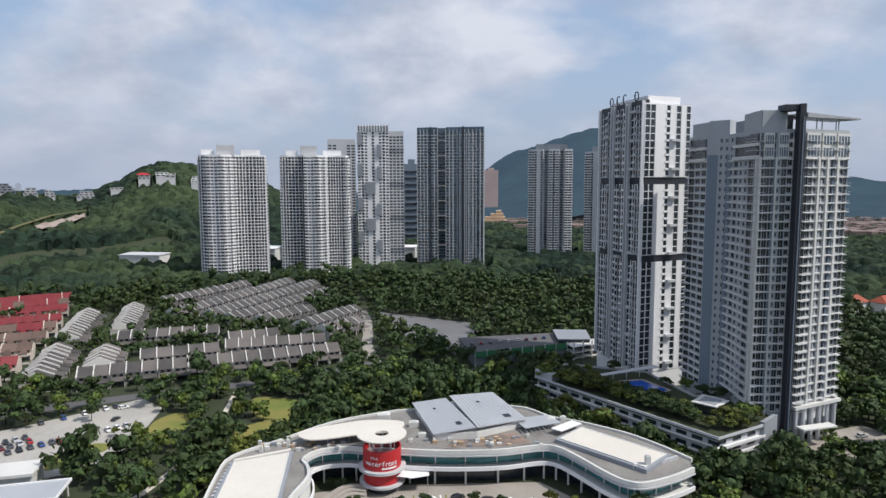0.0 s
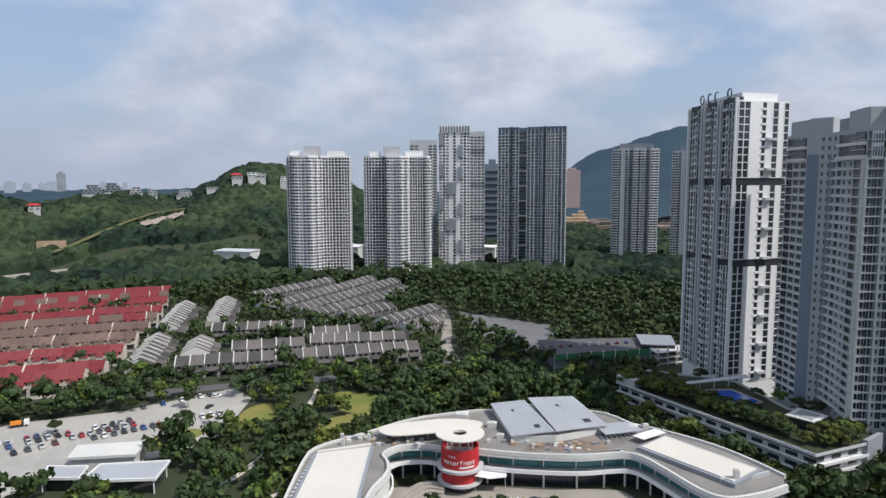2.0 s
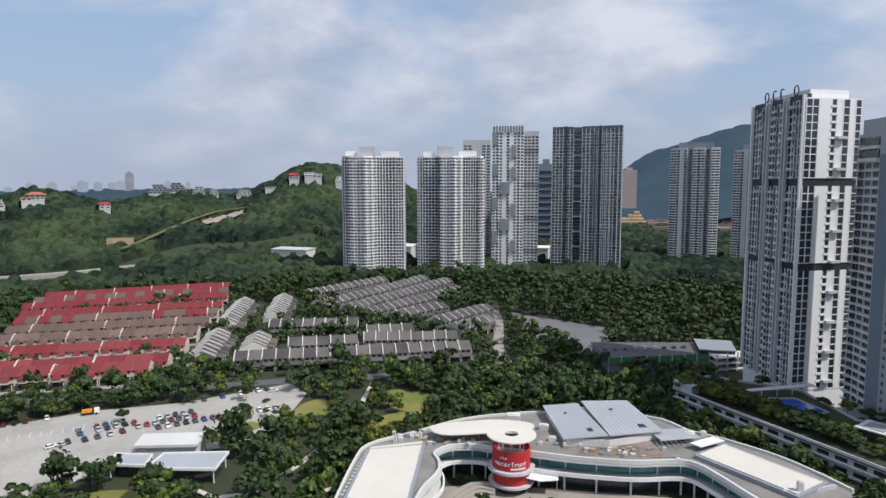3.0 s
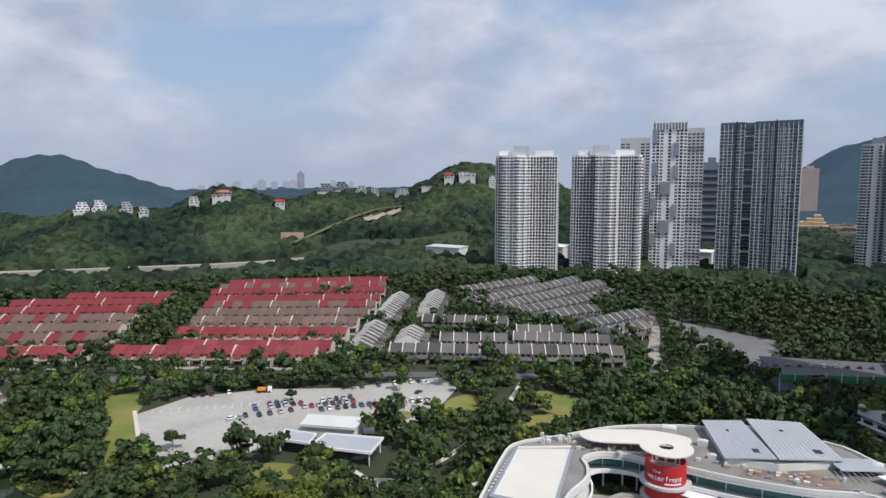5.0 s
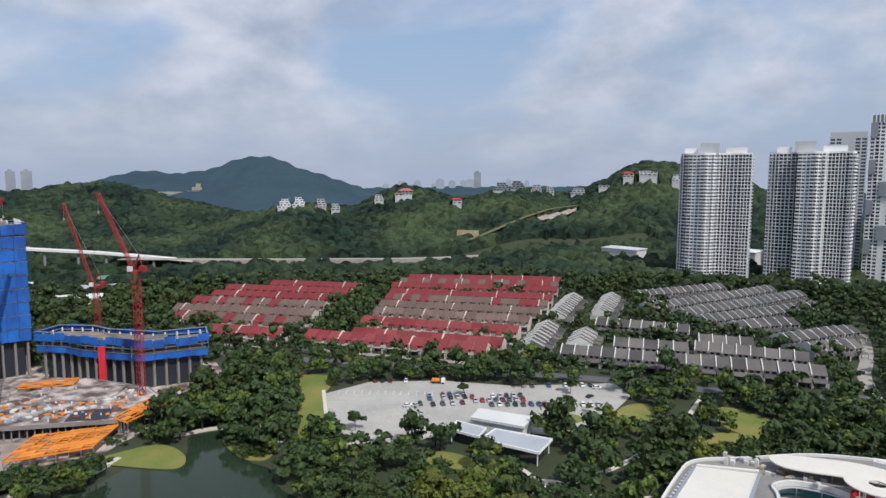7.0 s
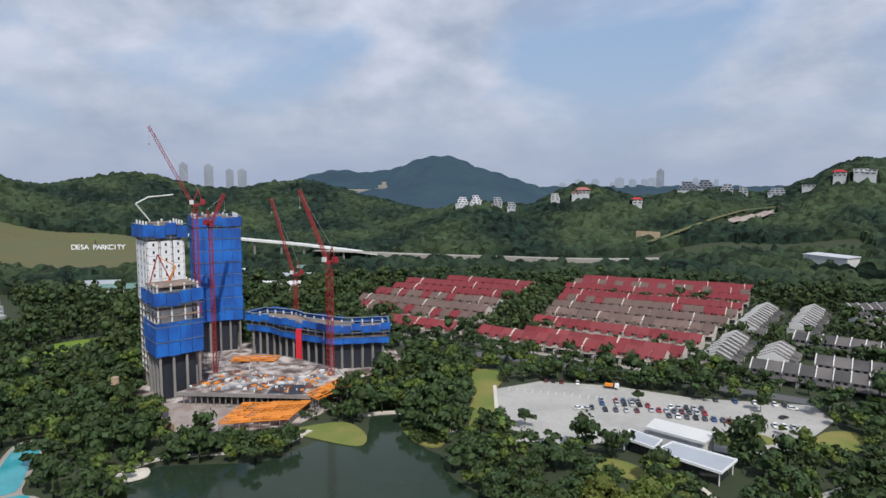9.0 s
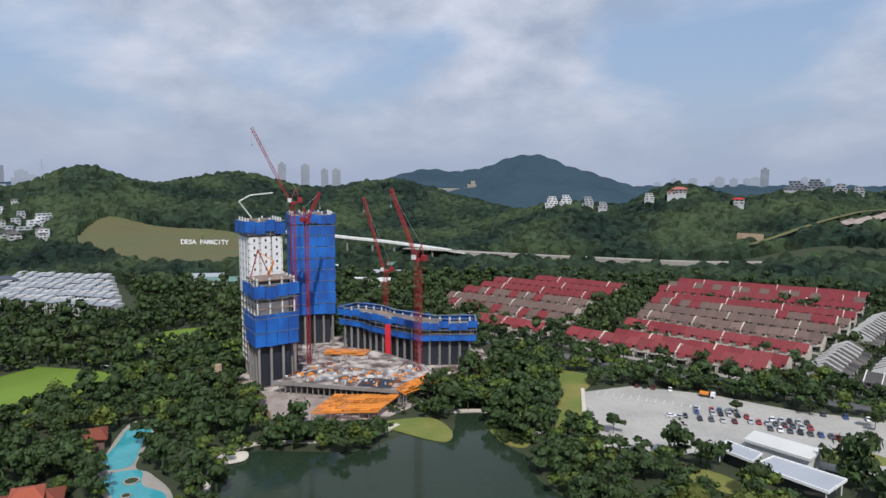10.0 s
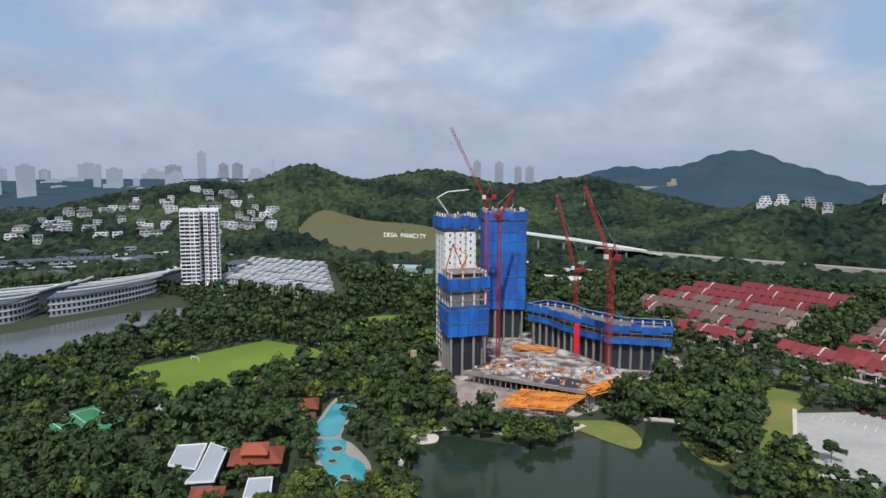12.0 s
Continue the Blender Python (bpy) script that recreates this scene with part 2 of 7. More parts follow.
class Shape:
    """Collects the faces of one mesh."""

    def __init__(self):
        self.v, self.f = [], []

    def add(self, verts, faces):
        k = len(self.v)
        self.v += [tuple(p) for p in verts]
        self.f += [tuple(i + k for i in f) for f in faces]
        return self

    def box(self, x0, y0, z0, x1, y1, z1, m=None):
        p = [(x, y, z) for z in (z0, z1) for x, y in ((x0, y0), (x1, y0), (x1, y1), (x0, y1))]
        if m is not None:
            p = [m @ Vector(q) for q in p]
        return self.add(p, [(3, 2, 1, 0), (4, 5, 6, 7), (0, 1, 5, 4), (1, 2, 6, 5), (2, 3, 7, 6), (3, 0, 4, 7)])

    def prism(self, pts, z0, z1, z2=None):
        """A solid over a plan outline; z2: list of heights for the top's corners."""
        if sum(a[0] * b[1] - b[0] * a[1] for a, b in zip(pts, pts[1:] + pts[:1])) < 0:
            pts = pts[::-1]
            z2 = z2[::-1] if z2 else None
        k = len(pts)
        tops = z2 or [z1] * k
        v = [(x, y, z0) for x, y in pts] + [(x, y, z) for (x, y), z in zip(pts, tops)]
        return self.add(v, [tuple(range(k - 1, -1, -1)), tuple(range(k, 2 * k))] + [(i, (i + 1) % k, k + (i + 1) % k, k + i) for i in range(k)])

    def bar(self, a, b, w, sides=4, w2=None):
        """A straight bar between two places."""
        a, b = Vector(a), Vector(b)
        w2 = w if w2 is None else w2
        q = (b - a).to_track_quat("Z", "Y")
        v = []
        for p, r in ((a, w), (b, w2)):
            for i in range(sides):
                t = 2 * math.pi * (i + 0.5) / sides
                v.append(p + q @ Vector((r * math.cos(t), r * math.sin(t), 0)))
        return self.add(v, [tuple(range(sides - 1, -1, -1)), tuple(range(sides, 2 * sides))] + [(i, (i + 1) % sides, sides + (i + 1) % sides, sides + i) for i in range(sides)])

    def band(self, line, w, z, thick=0.0, closed=False):
        """A flat strip of width w along a plan line, with its edges down to z - thick."""
        pts = [Vector(p) for p in line]
        n = len(pts)
        v = []
        for i, p in enumerate(pts):
            a = pts[i - 1] if i or closed else p
            b = pts[(i + 1) % n] if i < n - 1 or closed else p
            d = (b - a).normalized()
            s = Vector((-d.y, d.x)) * w / 2
            for q in (p - s, p + s):
                v += [(q.x, q.y, z), (q.x, q.y, z - thick)]
        f = []
        for i in range(n if closed else n - 1):
            a, b = 4 * i, 4 * ((i + 1) % n)
            f += [(a, b, b + 2, a + 2)]
            if thick:
                f += [(a, a + 1, b + 1, b), (a + 2, b + 2, b + 3, a + 3), (a + 1, a + 3, b + 3, b + 1)]
        if thick and not closed:
            f += [(0, 2, 3, 1), (4 * n - 4, 4 * n - 3, 4 * n - 1, 4 * n - 2)]
        return self.add(v, f)

    def mesh(self, name, material, smooth=False):
        me = bpy.data.meshes.new(name)
        me.from_pydata(self.v, [], self.f)
        me.materials.append(material)
        if smooth:
            me.polygons.foreach_set("use_smooth", [True] * len(me.polygons))
        me.update()
        return me


def part(name, shape, material, parent=None, label="", smooth=False):
    me = shape if isinstance(shape, bpy.types.Mesh) else shape.mesh(name, material, smooth)
    ob = new(name, me)
    if parent is not None:
        ob.parent = parent
    if label:
        ob["label"] = label
    return ob


def thing(name, label, category, group="", kind="", m=None):
    ob = new(name)
    ob.empty_display_size = 0.5
    if m is not None:
        ob.matrix_basis = m
    return tagged(ob, label, category, group, kind)


def structure(name, shape, material, label, category):
    return tagged(part(name, shape, material), label, category, kind="structure")


def polar(az, r, z=0.0):
    a = radians(az)
    return Vector((-r * math.sin(a), r * math.cos(a), z))


def smooth_line(pts, steps=6, closed=False):
    """A rounded line through plan points (Catmull-Rom)."""
    n, out = len(pts), []
    for i in range(n if closed else n - 1):
        p = [Vector(pts[(i + k) % n]) if closed else Vector(pts[min(max(i + k, 0), n - 1)]) for k in (-1, 0, 1, 2)]
        for s in range(steps):
            t = s / steps
            q = 0.5 * (2 * p[1] + (p[2] - p[0]) * t + (2 * p[0] - 5 * p[1] + 4 * p[2] - p[3]) * t * t + (3 * p[1] - p[0] - 3 * p[2] + p[3]) * t ** 3)
            out.append((q.x, q.y))
    if not closed:
        out.append(tuple(pts[-1]))
    return out


# ---------------------------------------------------------------- the lie of the land
# hills: azimuth to the left of +y, distance, height, spread in degrees, spread in metres
HILLS = [(21.5, 1180, 104, 5.0, 260), (14.5, 1200, 84, 5.0, 240), (32, 1080, 76, 6.5, 250), (42, 1110, 70, 4.2, 230), (51, 1000, 50, 6.0, 190), (60, 1250, 30, 7, 200),
         (79, 1330, 82, 6.5, 270), (91.2, 1180, 42, 3.4, 210), (89, 1230, 58, 7.5, 240), (100, 1180, 66, 6.0, 210), (108, 1150, 32, 5, 200), (67, 1450, 76, 7, 260),
         (11, 690, 6, 13, 110)]
FARHILLS = [(54.5, 2550, 130, 4.3, 500), (63, 2600, 112, 6.5, 500), (49, 2450, 80, 5, 400), (-15.5, 2500, 275, 5.2, 600), (-8, 2500, 160, 4.5, 500), (-33, 3000, 105, 9, 500), (28, 3600, 60, 30, 700), (100, 3600, 60, 25, 700)]


def height(x, y, hills=HILLS):
    az, r = np.degrees(np.arctan2(-x, y)), np.hypot(x, y)
    z = np.zeros_like(r)
    for a, d, h, s, w in hills:
        z = z + h * np.exp(-((az - a) / s) ** 2 - ((r - d) / w) ** 2)
    z = z + np.clip((r - 620) / 300, 0, 1) * (3 + 2.5 * np.sin(x / 47 + 1) * np.cos(y / 61))
    return z


def ground_z(x, y):
    return float(height(np.array(float(x)), np.array(float(y))))


def inside(x, y, poly):
    hit = np.zeros(np.shape(x), bool)
    for (ax, ay), (bx, by) in zip(poly, poly[1:] + poly[:1]):
        if ay != by:
            hit ^= ((ay > y) != (by > y)) & (x < (bx - ax) * (y - ay) / (by - ay) + ax)
    return hit


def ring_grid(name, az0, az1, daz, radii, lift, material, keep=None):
    """One sheet of quads in rings round the origin, which lies below the camera."""
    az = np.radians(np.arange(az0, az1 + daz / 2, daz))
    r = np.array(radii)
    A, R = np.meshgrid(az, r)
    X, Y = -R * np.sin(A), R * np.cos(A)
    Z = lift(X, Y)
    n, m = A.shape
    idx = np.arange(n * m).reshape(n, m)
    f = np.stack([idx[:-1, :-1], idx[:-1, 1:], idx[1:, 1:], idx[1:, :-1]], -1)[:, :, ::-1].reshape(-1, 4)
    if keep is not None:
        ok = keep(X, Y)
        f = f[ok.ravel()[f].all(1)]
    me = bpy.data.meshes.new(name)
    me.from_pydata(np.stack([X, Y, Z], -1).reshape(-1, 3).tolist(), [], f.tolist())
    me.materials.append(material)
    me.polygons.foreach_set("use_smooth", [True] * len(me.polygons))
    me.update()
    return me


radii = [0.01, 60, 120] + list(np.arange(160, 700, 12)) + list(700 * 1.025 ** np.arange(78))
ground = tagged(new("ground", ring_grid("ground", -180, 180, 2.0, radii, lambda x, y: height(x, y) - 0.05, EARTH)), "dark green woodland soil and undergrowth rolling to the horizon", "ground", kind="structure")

# ---------------------------------------------------------------- ground surfaces
CLEAR = []       # plan outlines where no wood grows


def patch(name, pts, z, material, label, category, rounded=False, clear=True, thick=0.3):
    line = smooth_line(pts, 5, True) if rounded else [tuple(p) for p in pts]
    if clear:
        CLEAR.append(line)
    s = Shape().prism(line, z - thick, z)
    return structure(name, s, material, label, category)


def road(name, line, w, z, material, label, clear=2.0, category="road"):
    line = smooth_line(line, 6)
    for a, b in zip(line, line[1:]):
        d = (Vector(b) - Vector(a)).normalized() * 1.0
        s = Vector((-d.y, d.x)) * (w / 2 + clear)
        a2, b2 = Vector(a) - d, Vector(b) + d
        CLEAR.append([tuple(a2 - s), tuple(b2 - s), tuple(b2 + s), tuple(a2 + s)])
    return structure(name, Shape().band(line, w, z, 0.3), material, label, category)


# the lake and its shores
LAKE = [(-186, 24), (-222, 34), (-232, 44), (-224, 60), (-215, 77), (-218, 92), (-222, 104), (-220, 108), (-207, 111), (-218, 121), (-230, 129), (-227, 140), (-214, 136), (-192, 130), (-182, 131), (-166, 124), (-120, 118), (-90, 60), (-120, 10)]
patch("water", LAKE, 0.12, WATER, "dark green still lake water mirroring the shore", "lake", True)
patch("pond_water", [(-300, -250), (-360, -164), (-427, -129), (-488, -89), (-501, -100), (-480, -150), (-431, -200), (-400, -280)], 0.1, GREYWATER, "pale grey pond water beside the crescent shops", "pond", True)
structure("lake_path", Shape().band(smooth_line([(-235, 125), (-232, 133), (-228, 141), (-221, 148), (-211, 152), (-201, 151), (-195, 143)]), 3.0, 0.6, 0.6), PATHPAVE, "cream paved deck curving along the lake shore", "path")
structure("shore_path", Shape().band(smooth_line([(-205, 24), (-229, 31), (-238, 44), (-234, 58), (-228, 72), (-225, 88), (-231, 102)]), 2.2, 0.55, 0.5), PATHPAVE, "cream footpath along the planted shore", "path")
patch("shore_terrace", [(-226, 30), (-233, 34), (-232, 42), (-225, 40)], 0.7, PATHPAVE, "round cream paved terrace at the water", "terrace", True)
patch("grass_tongue", [(-236, 92), (-226, 98), (-207, 110), (-215, 118), (-232, 116)], 0.5, LAWN, "olive lawn tongue on the lake shore", "lawn", True)
# car park, roads and lawns
patch("car_park", [(-228, 195), (-224, 222), (-198, 246), (-165, 262), (-128, 297), (-114, 284), (-111, 256), (-111, 232), (-117, 221), (-127, 216), (-140, 218), (-152, 206), (-157, 184), (-159, 168), (-178, 160), (-193, 168)], 0.18, LOTPAVE, "worn pale grey paved car park", "car park")
patch("lawn_strip", [(-262, 209), (-243, 220), (-230, 199), (-185, 161), (-199, 157)], 0.15, LAWN, "olive grass strip beside the car park", "lawn")
patch("lawn_island", [(-136, 230), (-127, 244), (-117, 243), (-121, 230), (-130, 222)], 0.30, LAWN, "dry grass island in the car park", "lawn", True)
patch("lawn_park", [(-111, 268), (-103, 278), (-95, 262), (-98, 248), (-107, 246)], 0.15, LAWN, "olive lawn between trees", "lawn", True)
patch("lawn_glade", [(-76, 296), (-50, 288), (-48, 268), (-70, 272)], 0.15, LAWN, "green glade in the park", "lawn", True)
road("road_1", [(-330, 205), (-272, 232), (-226, 258), (-170, 284), (-123, 304), (-88, 316), (-45, 338), (-24, 352)], 9, 0.2, ASPHALT, "grey asphalt road lined with trees", 1.0)
road("park_path", [(-97, 180), (-91.6, 197), (-88, 209), (-84, 234), (-82.5, 251), (-85, 280), (-88, 308)], 2.2, 0.16, PATHPAVE, "cream footpath winding through the park trees", 1.2, "path")
road("park_walk", [(-118, 188), (-104, 182), (-97, 180), (-80, 186), (-66, 200), (-58, 222)], 2.0, 0.17, PATHPAVE, "pale curving park footpath", 1.0, "path")
patch("park_plaza", [(-104, 176), (-98, 172), (-92, 176), (-92, 183), (-98, 186), (-104, 183)], 0.2, PATHPAVE, "small round paved seating plaza in the park", "plaza", True)
patch("lawn_clearing", [(-70, 240), (-58, 248), (-52, 262), (-62, 268), (-74, 256)], 0.14, LAWN, "sunlit grass clearing between park trees", "lawn", True)
patch("lawn_bank", [(-150, 176), (-138, 182), (-126, 180), (-130, 172), (-146, 168)], 0.14, LAWN, "olive grass before the pavilion", "lawn", True)
road("road_2", [(-24, 352), (-32, 390), (-35, 437), (-44, 500), (-60, 560), (-95, 600)], 6.5, 0.22, PAVING, "pale concrete road past the grey terraces", 2)
road("road_3", [(-24, 352), (20, 340), (60, 316), (96, 330), (150, 330)], 8, 0.21, ASPHALT, "asphalt road behind the mall", 0.5)
VACANT = mat("worn_asphalt", (0.17, 0.17, 0.18), 0.9, 0.3, 0.03, 0.4, 0.2, other=(0.12, 0.12, 0.125))
patch("vacant_lot", [(-30.6, 492.9), (7.5, 468.6), (42.3, 446.9), (36.6, 403.2), (20.5, 366.2), (11.5, 391.3), (-17.4, 418.8)], 0.2, VACANT, "empty grey asphalt lot", "lot")
road("highway", [(-720, 330), (-620, 410), (-558, 464), (-457, 565), (-393, 713), (-300, 800)], 14, 13.5, PAVING, "pale highway on a retaining bank at the hill foot", 16)
structure("retaining_wall", Shape().band(smooth_line([(-640, 370), (-551, 455), (-449, 556), (-385, 700)]), 0.8, 14.4, 4.5), PAVING, "tan retaining wall below the highway", "wall")

CLEAR.append([(-256, 70), (-232, 88), (-230, 104), (-244, 120), (-256, 116)])
# sports ground and lawns beyond the lake
patch("football_field", [(-345, -100), (-362, -73), (-392, -34), (-372, -8), (-350, 8), (-332, -16), (-296, -50), (-288, -66), (-310, -78), (-330, -104)], 0.15, PITCH, "bright mown green football field", "field")
patch("lawn_far", [(-436, 14), (-448, 52), (-424, 68), (-408, 26)], 0.15, PITCH, "green lawn among trees", "lawn", True)
patch("tennis_court", [(-278, -114), (-292, -98), (-272, -80), (-252, -80), (-250, -96)], 0.2, COURT, "green hard tennis court with white lines", "court")
patch("mall_forecourt", [(-58, 172), (-40, 200), (-18, 206), (40, 206), (62, 176), (60, 150), (-60, 150)], 0.15, PAVING, "pale paved forecourt with parking bays", "forecourt")
patch("tower_forecourt", [(142, 226), (152, 240), (180, 250), (186, 236), (160, 216)], 0.15, PAVING, "pale paved drop-off yard beside the tower", "yard")
patch("site_ground", [(-312, 50), (-262, 58), (-250, 72), (-240, 100), (-250, 122), (-280, 150), (-286, 182), (-316, 194), (-366, 140), (-395, 120), (-390, 92)], 0.2, DECKMAT, "muddy concrete-stained building site ground", "site")

patch("site_yard", [(-298, 59), (-284, 80), (-262, 84), (-252, 74), (-258, 62), (-276, 55)], 0.26, PALEMUD, "pale churned mud yard at the site edge", "yard", True)

# ---------------------------------------------------------------- towers


def edge_frame(a, b):
    """A frame at a, x along the wall to b, y outwards (outline runs anticlockwise)."""
    d = Vector((b[0] - a[0], b[1] - a[1], 0))
    x = d.normalized()
    return Matrix(((x.x, x.y, 0, a[0]), (x.y, -x.x, 0, a[1]), (0, 0, 1, 0), (0, 0, 0, 1))), d.length


def storey(pts, specs, h):
    """Shapes of one storey: walls, a shape of panes for each bay, and balconies, by a letter for each bay of each wall."""
    wall, panes, balcs = Shape(), [], []
    for e, ((a, b), spec) in enumerate(zip(zip(pts, pts[1:] + pts[:1]), specs)):
        m, length = edge_frame(a, b)
        if not spec:
            continue
        w = length / len(spec)
        for i, c in enumerate(spec):
            x0, x1 = i * w, (i + 1) * w
            pane, balc = Shape(), Shape()
            if c in "BLlO":
                balcs.append(balc)
            if c == "S":
                wall.box(x0, -0.4, 0, x1, 0, h, m)
                continue
            panes.append((e, pane))
            if c == "D":
                pane.box(x0, -0.45, 0.2, x1, -0.3, h, m)
                wall.box(x0, -0.45, 0, x1, -0.2, 0.2, m)
                continue
            if c == "F":      # full glass with a slim grid
                wall.box(x0, -0.4, 0, x1, 0.06, 0.34, m)
                wall.box(x0 - 0.17, -0.4, 0.34, x0 + 0.17, 0.12, h, m)
                pane.box(x0 + 0.17, -0.36, 0.34, x1 - 0.17, -0.18, h, m)
                continue
            if c == "G":      # glass in a bold grid
                wall.box(x0, -0.4, 0, x1, 0.1, 0.48, m)
                wall.box(x0 - 0.24, -0.4, 0.48, x0 + 0.24, 0.16, h, m)
                pane.box(x0 + 0.24, -0.36, 0.48, x1 - 0.24, -0.18, h, m)
                continue
            if c == "H":      # loggia in a white grid of slab edges and piers
                wall.box(x0, -0.4, 0, x1, 0.7, 0.62, m)
                wall.box(x0 - 0.26, -0.4, 0.62, x0 + 0.26, 0.8, h, m)
                pane.box(x0 + 0.26, -0.38, 0.62, x1 - 0.26, -0.3, h, m)
                continue
            if c == "V":      # deep dark bay between slab edges
                wall.box(x0, -0.4, 0, x1, 0.3, 0.95, m)
                wall.box(x0, -0.4, 0.95, x0 + 0.15 * w, 0.0, h, m)
                wall.box(x1 - 0.15 * w, -0.4, 0.95, x1, 0.0, h, m)
                pane.box(x0 + 0.15 * w, -0.37, 0.95, x1 - 0.15 * w, -0.3, h, m)
                continue
            pier = {"W": 0.14, "w": 0.3, "l": 0.27}.get(c, 0.06) * w
            low, top = {"W": (0.95, h - 0.45), "w": (1.1, h - 0.7), "l": (0.9, h - 0.7)}.get(c, (0.15, h - 0.3))
            wall.box(x0, -0.4, 0, x0 + pier, 0, h, m)
            wall.box(x1 - pier, -0.4, 0, x1, 0, h, m)
            wall.box(x0 + pier, -0.4, 0, x1 - pier, -0.004, low, m)
            wall.box(x0 + pier, -0.4, top, x1 - pier, -0.004, h, m)
            mid = (x0 + x1) / 2
            pane.box(x0 + pier, -0.36, low, x1 - pier, -0.24, top, m)
            wall.box(mid - 0.05, -0.36, low, mid + 0.05, -0.2, top, m)
            if c == "B":
                balc.box(x0 + 0.1, 0.0, -0.12, x1 - 0.1, 1.5, 0.12, m)
                balc.box(x0 + 0.1, 1.38, 0.12, x1 - 0.1, 1.5, 1.05, m)
                balc.box(x0 + 0.1, 0.0, 0.12, x0 + 0.22, 1.38, 1.05, m)
            if c in "Ll":      # thin ledge
                balc.box(x0, 0.0, -0.1, x1, 0.8, 0.12, m)
            if c == "O":      # open balcony with a railing
                balc.box(x0 + 0.1, 0.0, -0.12, x1 - 0.1, 1.6, 0.1, m)
                balc.box(x0 + 0.1, 1.5, 0.95, x1 - 0.1, 1.58, 1.05, m)
    return wall, panes, balcs


def stacked(shape, levels):
    """The same shape at several heights, joined."""
    out = Shape()
    v = np.array(shape.v)
    for z in levels:
        k = len(out.v)
        out.v += (v + (0, 0, z)).tolist()
        out.f += [tuple(i + k for i in f) for f in shape.f]
    return out


def inset(pts, d):
    out = []
    n = len(pts)
    for i in range(n):
        a, b, c = (Vector(pts[(i + k) % n]) for k in (-1, 0, 1))
        u, v = (b - a).normalized(), (c - b).normalized()
        k = (Vector((-u.y, u.x)) + Vector((-v.y, v.x)))
        k = k / max(0.35, k.dot(Vector((-u.y, u.x))))
        out.append((b.x + k.x * d, b.y + k.y * d))
    return out


def shrink(pts, d):
    """inset() for an outline of either turn."""
    area = sum(a[0] * b[1] - b[0] * a[1] for a, b in zip(pts, pts[1:] + pts[:1]))
    return inset(pts, d if area > 0 else -d)


def tower(name, label, pts, specs, z0, floors, h, wall, glass, balc, core, foot=6.0, bands=(), crown=2.5, group="", band_mat=None, alt=None, alt_floors=(), roof=(), singly=(), crown_mat=None):
    """A tower of storeys; bands: storeys left as dark recessed floors; alt: another wall material for some storeys."""
    t = thing(name, label, "tower", group)
    part("core", Shape().prism(inset(pts, 0.42), z0 - foot, z0 + floors * h), core, t)
    w, panes, b = storey(pts, specs, h)
    wm = w.mesh("storey_wall", wall)
    am = w.mesh("storey_wall", alt) if alt else None
    levels = [z0 + k * h for k in range(floors) if k not in bands]
    for k in range(floors):
        if k not in bands:
            part("storey_wall", am if am and k in alt_floors else wm, None, t).location.z = z0 + k * h
    rest, count = Shape(), 0
    for e, pane in panes:
        if e in singly and count + len(levels) <= 300:
            me = pane.mesh("window", glass)
            for z in levels:
                part("window", me, None, t).location.z = z
            count += len(levels)
        else:
            rest.add(pane.v, pane.f)
    if rest.v:
        part("window_glazing", stacked(rest, levels), glass, t)["kind"] = "stuff"
    rest, count = Shape(), 0
    for s in b:
        if singly and count + len(levels) <= 300:
            bm = s.mesh("balcony", balc)
            for z in levels:
                part("balcony", bm, None, t).location.z = z
            count += len(levels)
        else:
            rest.add(s.v, s.f)
    if rest.v:
        part("balcony_tier", stacked(rest, levels), balc, t)["kind"] = "stuff"
    part("foot_wall", Shape().prism(inset(pts, 0.2), z0 - foot - 6, z0 - 0.15), band_mat or wall, t)
    top = z0 + floors * h
    part("parapet", Shape().prism(inset(pts, 0.1), top + 0.002, top + crown), crown_mat or wall, t)
    for nm, q, a, c, mt in roof:
        part(nm, Shape().prism(q, a, c), mt, t)
    return t


def placed(az, r, local, turn=0.0):
    """A plan outline given across (x) and away (y) as seen from the origin below the camera, set at an azimuth and
    distance.
    """
    o = polar(az, r)
    a = radians(az + turn)
    return [(o.x + x * math.cos(a) - y * math.sin(a), o.y + x * math.sin(a) + y * math.cos(a)) for x, y in local]


